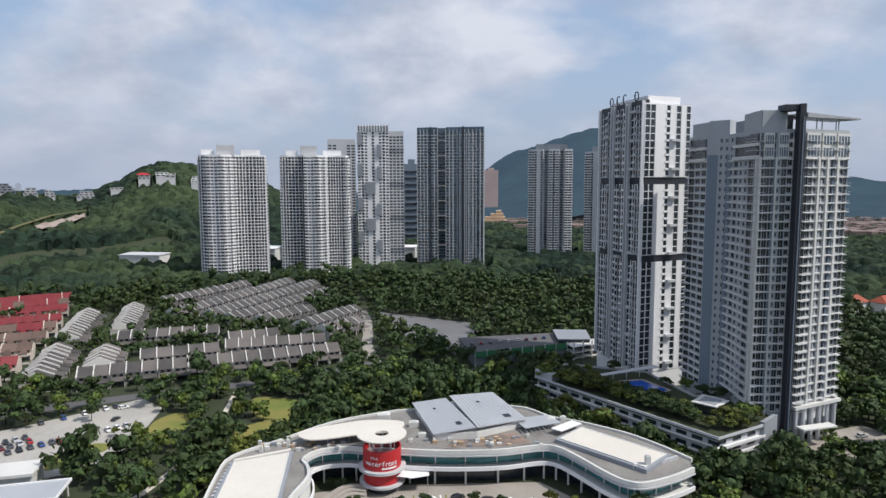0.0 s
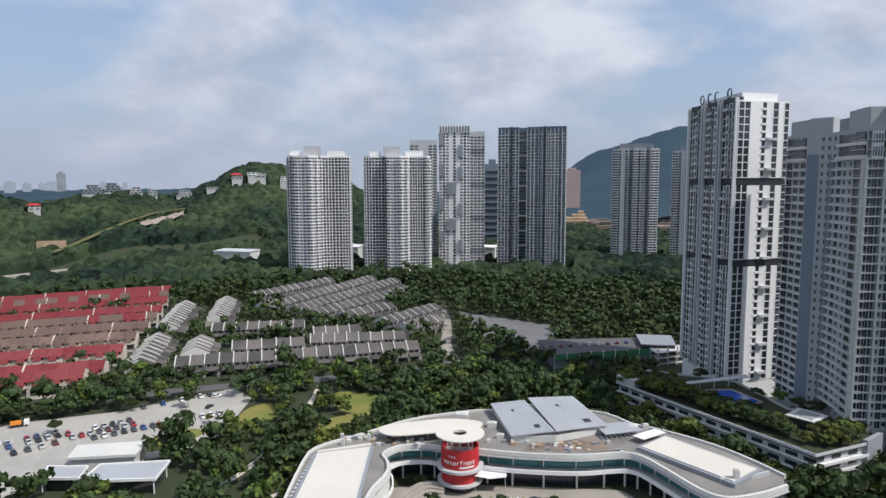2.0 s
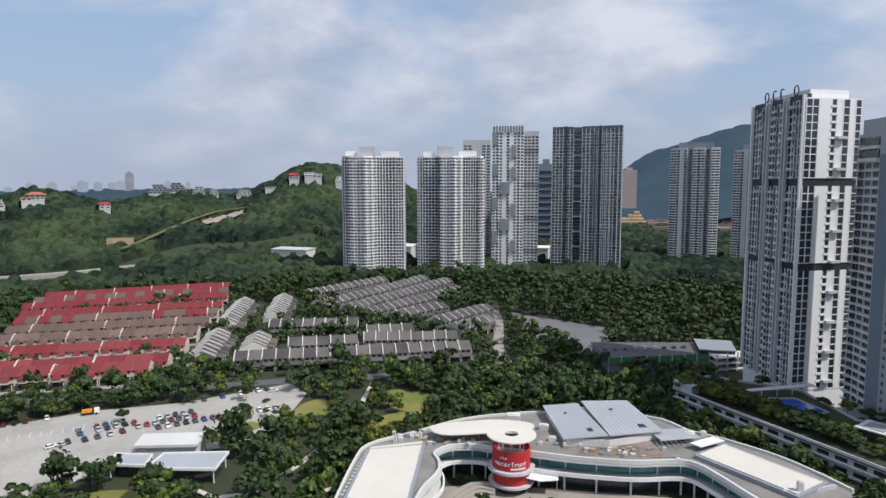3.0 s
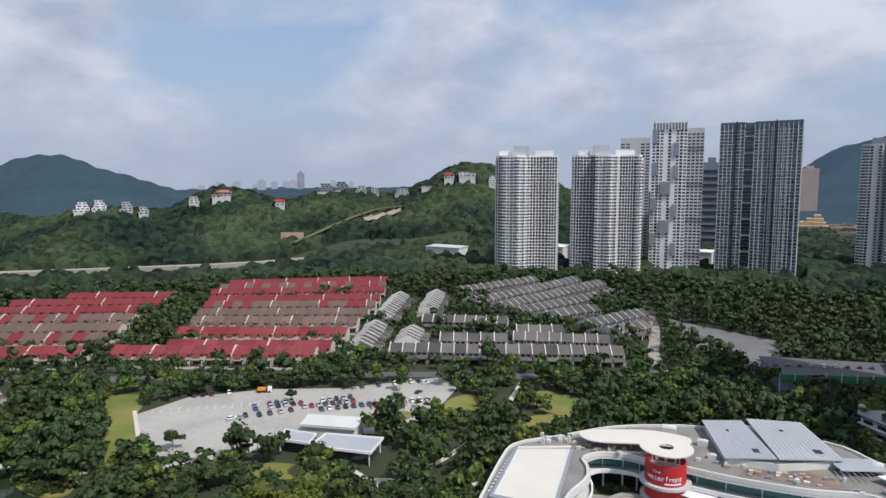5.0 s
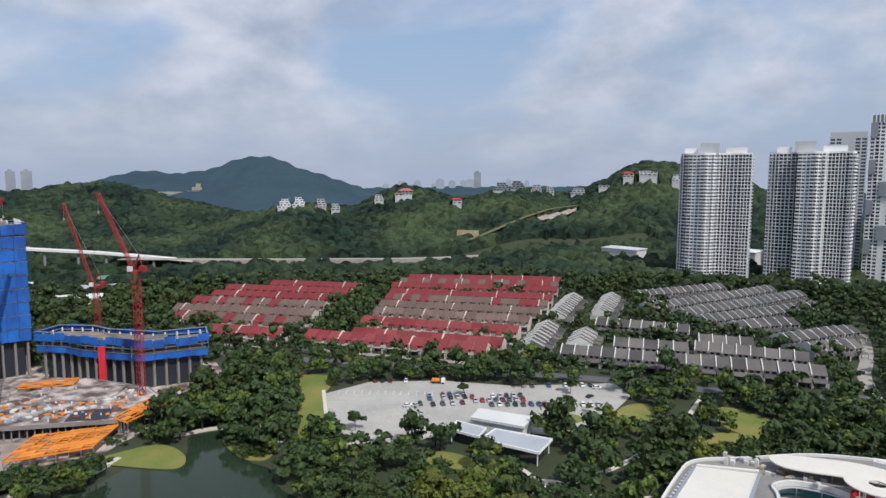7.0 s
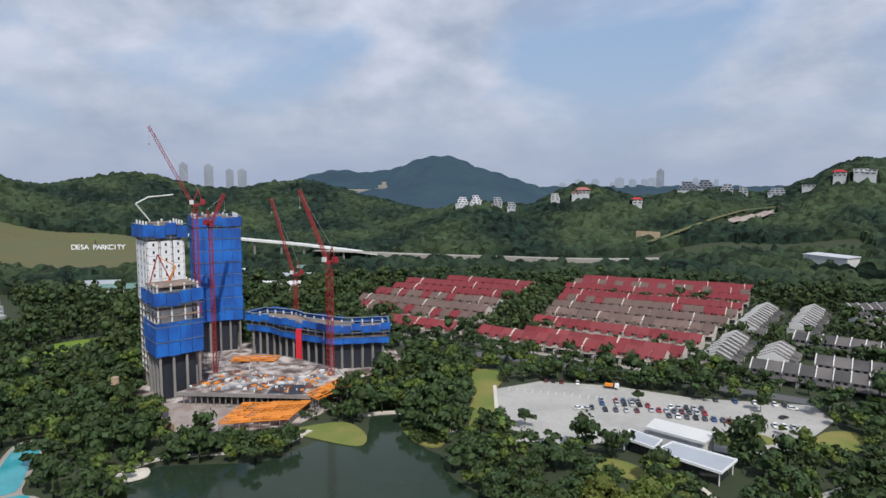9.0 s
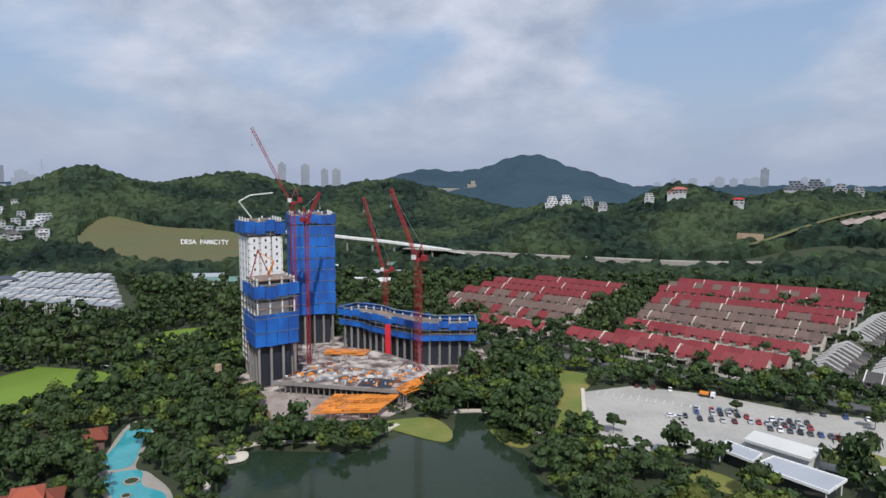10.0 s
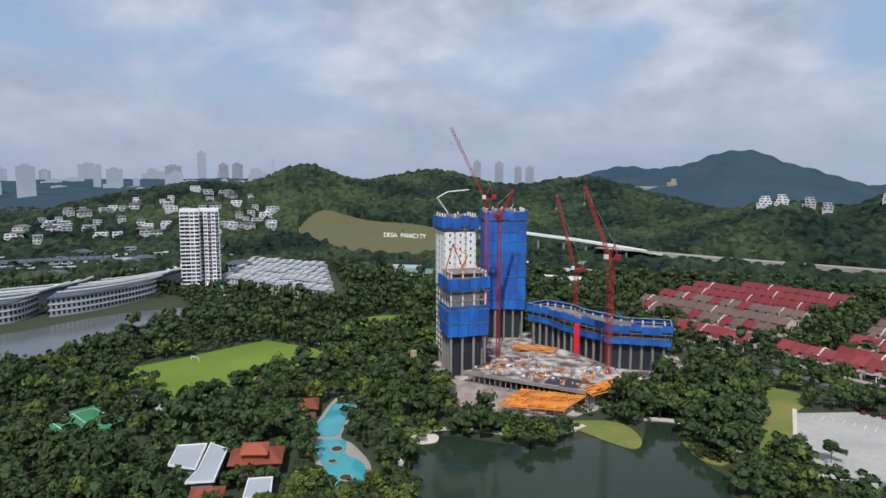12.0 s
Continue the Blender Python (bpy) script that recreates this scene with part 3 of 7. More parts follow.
# twin white towers with a prow of balconies
BOW_A = [(-31, 4), (-24, -3), (-10, -7), (-4, -5), (3, 1), (12, 3), (22, 1), (30, 1), (32, 22), (-30, 24)]
BOW_B = [(-34, 3), (-26, 0), (-13, 0), (-11, -7), (2, -9), (10, -5), (12, 0), (20, 0), (30, -2), (33, 5), (33, 22), (-33, 24)]
for nm, az, loc, sp, fl in (("wa", 15.75, BOW_A, ["HHB", "BWWB", "BW", "BWB", "HHH", "HHH", "HHH", "HBBBBB", "SSSSSS", "SWWSS"], 38), ("wb", 8.95, BOW_B, ["BHH", "HHHH", "D", "BWWB", "BWB", "HW", "HHH", "HHHB", "BB", "BVVB", "SSSSS", "SWWS"], 38)):
    pts = placed(az, 655, loc)
    caps = [("roof_plant", placed(az, 655, [(-14, -2), (2, -2), (2, 12), (-14, 12)]), 125.0, 135.5, PALE), ("roof_plant", placed(az, 655, [(8, 4), (26, 4), (26, 14), (8, 14)]), 125.0, 131.5, WHITE), ("roof_plant", placed(az, 655, [(-28, 4), (-17, 4), (-17, 14), (-28, 14)]), 125.0, 131.5, WHITE)]
    tower("apartment_tower", "tall white apartment tower with a bowed balcony front", pts, sp, 7.0, fl, 3.1, WHITE, GLASS, WHITE, OFFWHITE, group="twin white towers", band_mat=CHARCOAL, crown=1.6, roof=caps)
    CLEAR.append(inset(pts, -8))
# white and grey pair
pts = placed(3.95, 705, [(-17, 0), (17, -2), (17, 20), (-17, 20)])
patched = tower("apartment_tower", "tall white apartment tower patched with grey panels", pts, ["WVWSVSWVW", "WWS", "SSSS", "WWS"], 8, 44, 3.3, WHITE, GLASS, WHITE, PALE, crown=7, crown_mat=GREY)
CLEAR.append(inset(pts, -8))
grey_panels = [(-17, -11.5, k) for k in (8, 19, 30, 40)] + [(-8, 2, 12), (-8, 2, 24), (4, 9, 5), (4, 9, 17), (4, 9, 29), (4, 9, 36)]
for x0, x1, k in grey_panels:
    q = placed(3.95, 705, [(x0, -1.6 - 0.06 * (x0 + 17)), (x1, -1.6 - 0.06 * (x1 + 17)), (x1, 1), (x0, 1)])
    part("grey_panel", Shape().prism(q, 8 + 3.3 * k, 8 + 3.3 * (k + 4)), GREY, patched)
for x in np.linspace(-16.5, 16.5, 12):
    part("crown_fin", Shape().prism(placed(3.95, 705, [(x - 0.5, -1.2 - 0.06 * (x + 17)), (x + 0.5, -1.2 - 0.06 * (x + 17)), (x + 0.5, 20), (x - 0.5, 20)]), 153, 161.5), WHITE, patched)
pts = placed(1.93, 712, [(-8, 0), (8, -1), (8, 20), (-8, 20)])
tower("apartment_tower", "slim grey and white apartment tower", pts, ["WWWW", "WWS", "SSS", "SSS"], 8, 43, 3.3, PALE, GLASS, WHITE, GREY, crown=5, alt=GREY, alt_floors=(4, 5, 15, 16, 26, 27, 37, 38))
CLEAR.append(inset(pts, -8))
pts = placed(6.6, 760, [(-17, 0), (15, 0), (15, 20), (-17, 20)])
tower("apartment_tower", "grey apartment tower behind the taller white one", pts, ["WWSSWW", "WSW", "SSS", "SSS"], 8, 41, 3.3, PALE, GLASS, WHITE, GREY, crown=6)
# dark glass tower
DARK = [(-37, 2), (-14, 0), (-14, 9), (-5, 9), (-5, -1), (37, -8), (39, 16), (-35, 22)]
pts = placed(-2.8, 725, DARK)
tower("glass_tower", "dark blue glass apartment tower with a white grid", pts, ["GGGDGG", "D", "D", "D", "GGGDGGGGGDG", "GGG", "SSSS", "GGG"], 4, 45, 3.35, OFFWHITE, BLUEGLASS, WHITE, CHARCOAL, crown=5.5, crown_mat=BLUEGLASS)
glazed = bpy.data.objects["glass_tower"]
for x, y in [(-37 + 3.83 * i, 2 - 0.33 * i) for i in range(7)] + [(-5 + 4.2 * i, -1 - 0.7 * i) for i in range(11)]:
    q = placed(-2.8, 725, [(x - 0.25, y - 0.4), (x + 0.25, y - 0.4), (x + 0.25, y + 0.2), (x - 0.25, y + 0.2)])
    part("fin", Shape().prism(q, 2, 158), OFFWHITE, glazed)
for x, y, w in ((-22, 1.2, 0.8), (14, -4.4, 0.7)):
    q = placed(-2.8, 725, [(x - w, y - 1.1), (x + w, y - 1.1), (x + w, y), (x - w, y)])
    part("dark_slot", Shape().prism(q, 3, 161), CHARCOAL, glazed)
for k in range(9):
    part("bridge_slab", Shape().prism(placed(-2.8, 725, [(-14, 1), (-5, 1), (-5, 8), (-14, 8)]), 12 + 16.7 * k, 12.9 + 16.7 * k), OFFWHITE, glazed)
CLEAR.append(inset(pts, -10))
# grey ribbed towers farther off
for az, r, fl in ((-11.6, 850, 41), (-16.4, 860, 40)):
    pts = placed(az, r, [(-29, 4), (-22, 0), (-10, 0), (-9, 6), (-4, 6), (-3, 0), (10, 0), (11, 6), (16, 6), (17, 0), (27, 2), (28, 22), (-28, 22)])
    tower("apartment_tower", "tall grey apartment tower with pale balcony stacks", pts, ["BB", "VSV", "S", "V", "S", "BVB", "S", "V", "S", "BB", "VVV", "SS", "SS"], 6, fl, 3.25, PALE, GLASS, WHITE, GREY, group="grey ribbed towers", crown=2.5, roof=[("roof_plant", placed(az, r, [(-20, 4), (20, 4), (20, 16), (-20, 16)]), 6 + fl * 3.25, 6 + fl * 3.25 + 9, GREY)])
    CLEAR.append(inset(pts, -8))

# the banded tower with a roof sign
OCP = [(95.5, 339), (103.5, 296), (129, 306), (121, 349)]
OCPB = 9.0
tower("banded_tower", "white and charcoal apartment tower with two dark belts", OCP, ["FFVBFDVFBVFDFVBFF", "FFSSVSFSF", "SSS", "FFFFFFFF"], OCPB, 38, 3.3, WHITE, GLASS, PALE, CHARCOAL, bands=(16, 27), crown=0.6, singly=(1,),
      roof=[("roof_screen", [(95.6, 338.4), (103.4, 297), (106, 298), (98, 339.5)], OCPB + 36.2 * 3.3, OCPB + 38 * 3.3 + 2.2, CHARCOAL), ("roof_cap", inset(OCP, 4), OCPB + 125, OCPB + 130, WHITE)])
banded = bpy.data.objects["banded_tower"]
for u in (0.0, 0.30, 0.36, 0.64, 0.70, 0.985):
    p = Vector(OCP[0]).lerp(Vector(OCP[1]), u)
    o = Vector((-43, -8)).normalized()
    e = Vector((8, -43)).normalized() * 0.55
    part("pier", Shape().prism([tuple(p + e), tuple(p - e), tuple(p - e + o * 1.3), tuple(p + e + o * 1.3)], OCPB, OCPB + 38 * 3.3 + 1.8), WHITE if u in (0.0, 0.985) else PALE, banded)
for k in range(9):
    for u in (0.22, 0.5, 0.82):
        p = Vector(OCP[0]).lerp(Vector(OCP[1]), u)
        o = Vector((-43, -8)).normalized()
        e = Vector((8, -43)).normalized() * 2.2
        z = OCPB + 3.3 * (2 + 4 * k + int(u * 4))
        part("balcony", Shape().prism([tuple(p + e), tuple(p - e), tuple(p - e + o * 2.2), tuple(p + e + o * 2.2)], z, z + 1.2), PALE, banded)
    p = Vector(OCP[1]).lerp(Vector(OCP[2]), 0.62)
    e = Vector((25.5, 10)).normalized() * 2.4
    o = Vector((10, -25.5)).normalized()
    z = OCPB + 3.3 * (1 + 4 * k)
    part("balcony", Shape().prism([tuple(p - e), tuple(p + e), tuple(p + e + o * 2.0), tuple(p - e + o * 2.0)], z, z + 1.1), PALE, banded)
CLEAR.append(inset(OCP, -14))

# the great grey-white tower at the podium
def near_tower():
    z0, h, n = 13.0, 3.25, 32
    a, b, c, d, e, f, g = (117.2, 278.9), (118.5, 264.2), (124.7, 258.0), (123.9, 233.7), (135.8, 232.7), (139.4, 231.7), (162.0, 241.0)
    pts = [a, b, c, d, e, f, g, (164.0, 265.0), (129.2, 292.9)]
    sp = ["OWW", "SSww", "wWwwOO", "OLLwLW", "S", "OOlLwlOLWO", "LLLL", "SSSSS", "SSS"]
    t = tower("residential_tower", "great pale grey residential tower with ledges on every storey", pts, sp, z0, n, h, TOWERGREY, GLASS, PALE, TOWERGREY, foot=4, crown=1.0, singly=(2, 3, 5))
    top = z0 + n * h

    def along(p, q, u, out=0.0):
        p, q = Vector(p), Vector(q)
        w = (q - p).normalized()
        return p.lerp(q, u) + Vector((w.y, -w.x)) * out

    def slab(nm, p, q, u0, u1, out, deep, za, zb, material, label=""):
        k = [along(p, q, u0, out), along(p, q, u1, out), along(p, q, u1, out - deep), along(p, q, u0, out - deep)]
        return part(nm, Shape().prism([tuple(v) for v in k], za, zb), material, t, label)

    # slate recess between the two wings, with a column of windows left clear
    slab("slate_panel", b, c, 0.0, 0.48, 0.12, 0.5, z0, top - 7, SLATE, "slate blue blank wall panel")
    slab("slate_strip", b, c, 0.88, 1.0, 0.12, 0.5, z0, top - 7, SLATE)
    slab("slate_edge", c, d, 0.0, 0.07, 0.12, 0.5, z0, top - 9, SLATE)
    # pale pilasters on the lit faces
    for p, q, us in ((c, d, (0.965,)), (d, e, (0.02, 0.49)), (f, g, (0.30, 0.50, 0.73))):
        for u in us:
            slab("pilaster", p, q, u - 0.022, u + 0.022, 0.85, 1.2, z0 - 4, top - 9, OFFWHITE)
    # dark slate strips: shadow beside the pilasters painted on as colour
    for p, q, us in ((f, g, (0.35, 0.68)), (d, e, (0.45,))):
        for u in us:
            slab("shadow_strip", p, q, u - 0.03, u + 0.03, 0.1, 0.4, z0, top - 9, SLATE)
    # a proud slab edge along each storey
    for p, q in ((a, b), (c, d), (d, e), (f, g)):
        k = [tuple(along(p, q, u, v)) for u, v in ((0.0, 0.55), (1.0, 0.55), (1.0, -0.2), (0.0, -0.2))]
        edge = Shape().prism(k, -0.16, 0.34).mesh("slab_edge", OFFWHITE)
        for i in range(1, n - 2):
            part("slab_edge", edge, None, t).location.z = z0 + h * i
    # two tall crown storeys with deep dark loggias and framed windows
    for p, q, u0, u1 in ((a, b, 0.15, 0.95), (c, d, 0.25, 0.97)):
        for k in range(2):
            za = top - 9.5 + 4.6 * k
            slab("loggia", p, q, u0, u1, 0.45, 0.6, za + 1.2, za + 4.0, GLASS)
            slab("loggia_slab", p, q, u0 - 0.04, u1 + 0.02, 1.3, 1.5, za, za + 1.2, OFFWHITE)
    for p, q, us in ((d, e, (0.12, 0.55)), (f, g, (0.02, 0.36, 0.70))):
        for u in us:
            slab("window_frame", p, q, u, u + 0.30, 0.5, 0.7, top - 9.5, top - 0.3, OFFWHITE)
            for k in range(2):
                slab("tall_window", p, q, u + 0.03, u + 0.27, 0.62, 0.3, top - 8.7 + 4.4 * k, top - 5.6 + 4.4 * k, BLUEGLASS)
                for j in range(3):
                    slab("mullion", p, q, u + 0.06 + 0.07 * j, u + 0.075 + 0.07 * j, 0.72, 0.3, top - 8.7 + 4.4 * k, top - 5.6 + 4.4 * k, OFFWHITE)
    # roof blocks
    slab("roof_block", a, b, 0.1, 1.0, -0.5, 9, top, top + 6.4, TOWERGREY)
    slab("roof_block", b, c, 0.05, 0.95, -0.6, 10, top, top + 6.8, TOWERGREY)
    slab("roof_block", c, d, 0.42, 1.0, -0.6, 9, top, top + 7.6, TOWERGREY)
    slab("roof_block", d, e, 0.02, 0.66, -0.4, 9, top, top + 7.8, TOWERGREY)
    slab("roof_shade", c, d, 0.05, 0.40, -1.5, 6, top, top + 5.6, GREY)
    slab("roof_room", d, e, 0.68, 1.0, -1.2, 6, top, top + 6.0, CHARCOAL)
    f0, f1 = (135.5, 228.8), (137.6, 228.8)
    u = (Vector(f1) - Vector(f0)).normalized()
    w = Vector((-u.y, u.x))
    fin = [Vector(f0), Vector(f1), Vector(f1) + w * 3, Vector(f0) + w * 3]
    part("fin_wall", Shape().prism([tuple(v) for v in fin], 1, top + 9.6), CHARCOAL, t, "charcoal fin wall running the whole height")
    part("fin_edge", Shape().prism([tuple(v) for v in (Vector(f0) + u * 1.1 - w * 0.25, Vector(f0) + u * 1.5 - w * 0.25, Vector(f0) + u * 1.5, Vector(f0) + u * 1.1)], 1, top + 5), SLATE, t)
    part("roof_screen", Shape().prism([tuple(v) for v in (Vector(f0) - u * 5.0 + w, Vector(f0) + w, Vector(f0) + w * 6, Vector(f0) - u * 5.0 + w * 6)], top + 7.2, top + 9.4), CHARCOAL, t)
    k = [along(f, g, -0.05, 1.5), along(f, g, 1.16, 1.5), along(f, g, 1.08, -9), along(f, g, -0.05, -9)]
    part("roof_canopy", Shape().prism([tuple(v) for v in k], top + 5.0, top + 6.0, [top + 6.6, top + 5.5, top + 5.5, top + 6.6]), STEEL, t, "thin flat roof canopy on slim posts")
    for v in (0.30, 0.42, 0.74, 0.80):
        p = along(f, g, v, -1.2)
        part("canopy_post", Shape().bar((p.x, p.y, top), (p.x, p.y, top + 5.2), 0.2, 6), PALE, t)
    # raised entrance below the wing
    slab("entrance_slab", f, g, -0.02, 1.04, 2.2, 8, z0 + 1.2, z0 + 2.4, OFFWHITE)
    for i in range(6):
        p = along(f, g, 0.06 + 0.18 * i, 0.8)
        part("entrance_column", Shape().bar((p.x, p.y, 0), (p.x, p.y, z0 + 1.2), 0.8, 8), PALE, t)
    p, q = along(f, g, 0.0, 4.0), along(f, g, 0.62, 6.5)
    part("porch_canopy", Shape().band([tuple(p), tuple(q)], 4.0, 8.2, 0.5), OFFWHITE, t)
    CLEAR.append(inset(pts, -5))


near_tower()

# ---------------------------------------------------------------- terraced houses


def house_meshes(w, roof_mat, fin_mat, wall_mat, ridge, fin, half):
    """The meshes of one terraced house: front to -y, ridge along x."""
    d, e = 6.5, 6.0
    wall = Shape().prism([(-w / 2, -d), (w / 2, -d), (w / 2, d), (-w / 2, d)], -1, e)
    roof = Shape()
    for s in (-1, 1):
        a, b = s * (d + 0.9), 0.0
        lo, hi = e - 0.25, ridge
        v = [(-w / 2 + 0.16, a, lo), (w / 2 - 0.16, a, lo), (w / 2 - 0.16, b, hi), (-w / 2 + 0.16, b, hi)]
        v += [(x, y, z + 0.22) for x, y, z in v]
        f = [(0, 1, 2, 3), (7, 6, 5, 4), (0, 4, 5, 1), (1, 5, 6, 2), (3, 7, 4, 0)]
        roof.add(v, [q[::s] for q in f])
    gable = Shape()
    for x in (-w / 2 + 0.1, w / 2 - 0.3):
        gable.add([(x, -d, e), (x + 0.2, -d, e), (x + 0.2, d, e), (x, d, e), (x, 0, ridge), (x + 0.2, 0, ridge)], [(0, 4, 3), (1, 2, 5), (0, 1, 5, 4), (3, 4, 5, 2)])
    small = fin < 0.3
    finw = Shape()
    x0, x1 = -w / 2 - half, -w / 2 + half
    line = [(-d - 1.1, e - 0.6), (-d - 1.1, e + fin), (-0.6, ridge + fin + 0.25), (0.6, ridge + fin + 0.25), (d + 1.1, e + fin), (d + 1.1, e - 0.6)]
    k = len(line)
    finw.add([(x, y, z) for x in (x0, x1) for y, z in line], [tuple(range(k)), tuple(range(2 * k - 1, k - 1, -1))] + [(i, k + i, k + (i + 1) % k, (i + 1) % k) for i in range(k)])
    porch = Shape()
    v = [(-w / 2 + 0.4, -d - 4.2, 2.9), (w / 2 - 0.4, -d - 4.2, 2.9), (w / 2 - 0.4, -d, 4.1), (-w / 2 + 0.4, -d, 4.1)]
    v += [(x, y, z + 0.2) for x, y, z in v]
    porch.add(v, [(3, 2, 1, 0), (4, 5, 6, 7), (0, 1, 5, 4), (1, 2, 6, 5), (2, 3, 7, 6), (3, 0, 4, 7)])
    if small:      # hipped front bay with its own little roof instead of a lean-to
        b0, b1, y0, y1 = -w * 0.33, w * 0.24, -d - 3.4, -d + 1.5
        porch = Shape().add([(b0, y0, 4.6), (b1, y0, 4.6), (b1, y1, 4.6), (b0, y1, 4.6), (b0 + 1.4, y0 + 1.6, 6.6), (b1 - 1.4, y0 + 1.6, 6.6), (b1 - 1.0, y1, 6.9), (b0 + 1.0, y1, 6.9)],
                            [(0, 1, 5, 4), (1, 2, 6, 5), (3, 0, 4, 7), (4, 5, 6, 7), (3, 2, 1, 0)])
        wall.box(b0 + 0.3, y0 + 0.5, 2.9, b1 - 0.3, y1, 4.6)
    post = Shape().box(-w / 2 + 0.2, -d - 4.1, -0.5, -w / 2 + 0.6, -d - 3.7, 2.95).box(w / 2 - 0.6, -d - 4.1, -0.5, w / 2 - 0.2, -d - 3.7, 2.95)
    win = Shape().box(-0.85, -d - 0.06, 4.3, 0.85, -d - 0.01, 5.5)
    door = Shape().box(-w / 2 + 0.8, -d - 0.07, 0.0, w / 2 - 0.8, -d - 0.01, 2.5)
    wall.add(gable.v, gable.f).add(post.v, post.f)
    return dict(wall=wall.mesh("wall", wall_mat), roof=roof.mesh("roof", roof_mat), party_wall=finw.mesh("party_wall", fin_mat),
                porch_roof=porch.mesh("porch_roof", roof_mat), window=win.mesh("window", GLASS), glazed_door=door.mesh("glazed_door", GLASS))


def house_proto(label, group, meshes):
    h = thing("terraced_house", label, "house", group)
    for nm in ("wall", "roof", "party_wall", "porch_roof", "glazed_door"):
        part(nm, meshes[nm], None, h)
    for x in (-1.55, 1.55):
        o = part("window", meshes["window"], None, h)
        o.location.x = x
    return h


CREAM = mat("cream_wall", (0.56, 0.50, 0.44), 0.85, 0.2, 0.1, 0.9, 0.2, rand=0.1)
HOUSEWHITE = mat("house_white", (0.46, 0.45, 0.435), 0.85, 0.15, 0.1, 0.9, 0.2, rand=0.08)
FINWHITE = mat("fin_white", (0.60, 0.59, 0.57), 0.85, 0.15, 0.1, 0.9, 0.2)
W = 7.4
PROTO = {
    "red": house_proto("two-storey terraced house with a red tiled roof", "red-roofed terraces", house_meshes(W, REDTILE, REDTILE, CREAM, 8.9, 0.04, 0.15)),
    "brown": house_proto("two-storey terraced house with a faded brown tiled roof", "red-roofed terraces", house_meshes(W, BROWNTILE, BROWNTILE, CREAM, 8.9, 0.04, 0.15)),
    "grey": house_proto("two-storey terraced house, grey roof between white party walls", "grey-roofed terraces", house_meshes(W, GREYTILE, FINWHITE, HOUSEWHITE, 9.3, 0.5, 0.24)),
}
used = set()
hrng = np.random.default_rng(5)


FAR_ROWS = {}
ESTATE = []      # places of the small garden trees
GABLE = Shape()
_line = [(-7.8, 4.6), (-7.8, 6.6), (-5.2, 6.9), (-5.2, 7.6), (-0.8, 9.5), (0.8, 9.5), (5.2, 7.6), (7.4, 6.4), (7.4, 4.6)]
GABLE.add([(x, y, z) for x in (-0.3, 0.3) for y, z in _line], [tuple(range(9)), tuple(range(17, 8, -1))] + [(i, 9 + i, 9 + (i + 1) % 9, (i + 1) % 9) for i in range(9)])
GABLE = GABLE.mesh("gable_wall", CREAM)


def terrace(kind, a, b, front=None, gap=(), joined=False):
    """A row of houses from a to b; their fronts look to the camera's side."""
    a, b = Vector(a), Vector(b)
    d = b - a
    n = max(1, round(d.length / W))
    yaw = math.degrees(math.atan2(d.y, d.x))
    nrm = Vector((d.y, -d.x))
    mid = (a + b) / 2
    if (nrm.dot(-mid) < 0) != bool(front):
        yaw += 180
    w = d.length / n
    side = Vector((-d.y, d.x)).normalized()
    for i in range(n):
        if i in gap:
            continue
        k = kind if kind != "mixed" else ("red", "brown")[int(hrng.random() < 0.45)]
        p = a + d * ((i + 0.5) / n) + side * hrng.uniform(-0.5, 0.5)
        m = pose(p.x, p.y, ground_z(p.x, p.y) + hrng.uniform(-0.12, 0.2), 0, 0, yaw) @ Matrix.Diagonal((w / W, 1, 1, 1))
        if joined:
            FAR_ROWS.setdefault(k, []).append(m)
            continue
        if k in used:
            t = copy_thing(PROTO[k], m)
        else:
            used.add(k)
            t = PROTO[k]
        t.matrix_basis = m
    if kind != "grey":
        for i in range(int(hrng.integers(1, 4)), n, int(hrng.integers(4, 8))):
            p = a + d * (i / n)
            g = tagged(part("gable_wall", GABLE, None), "cream stepped gable wall between two terraced houses", "wall", "terrace gables")
            g.matrix_basis = pose(p.x, p.y, ground_z(p.x, p.y), 0, 0, yaw)
    for u in np.arange(6, d.length - 4, 4.2):
        for v in (-11.5, 11.5) if kind == "grey" else (-10.5,):
            if hrng.random() < (0.75 if kind == "grey" else 0.4):
                p = a + d.normalized() * (u + hrng.uniform(-2, 2)) + side * (v + hrng.uniform(-1.2, 1.2))
                ESTATE.append((0, p.x, p.y))
    s = side * 16.0
    near = -side if (mid + side).length > mid.length else side
    if not joined and kind != "grey":
        structure("estate_street", Shape().band([tuple(a + near * 13.5), tuple(b + near * 13.5)], 5.0, 0.12, 0.3), PAVING, "pale estate street before a terrace", "street")
    e = d.normalized() * 3
    CLEAR.append([tuple(a - s - e), tuple(b - s + e), tuple(b + s + e), tuple(a + s - e)])


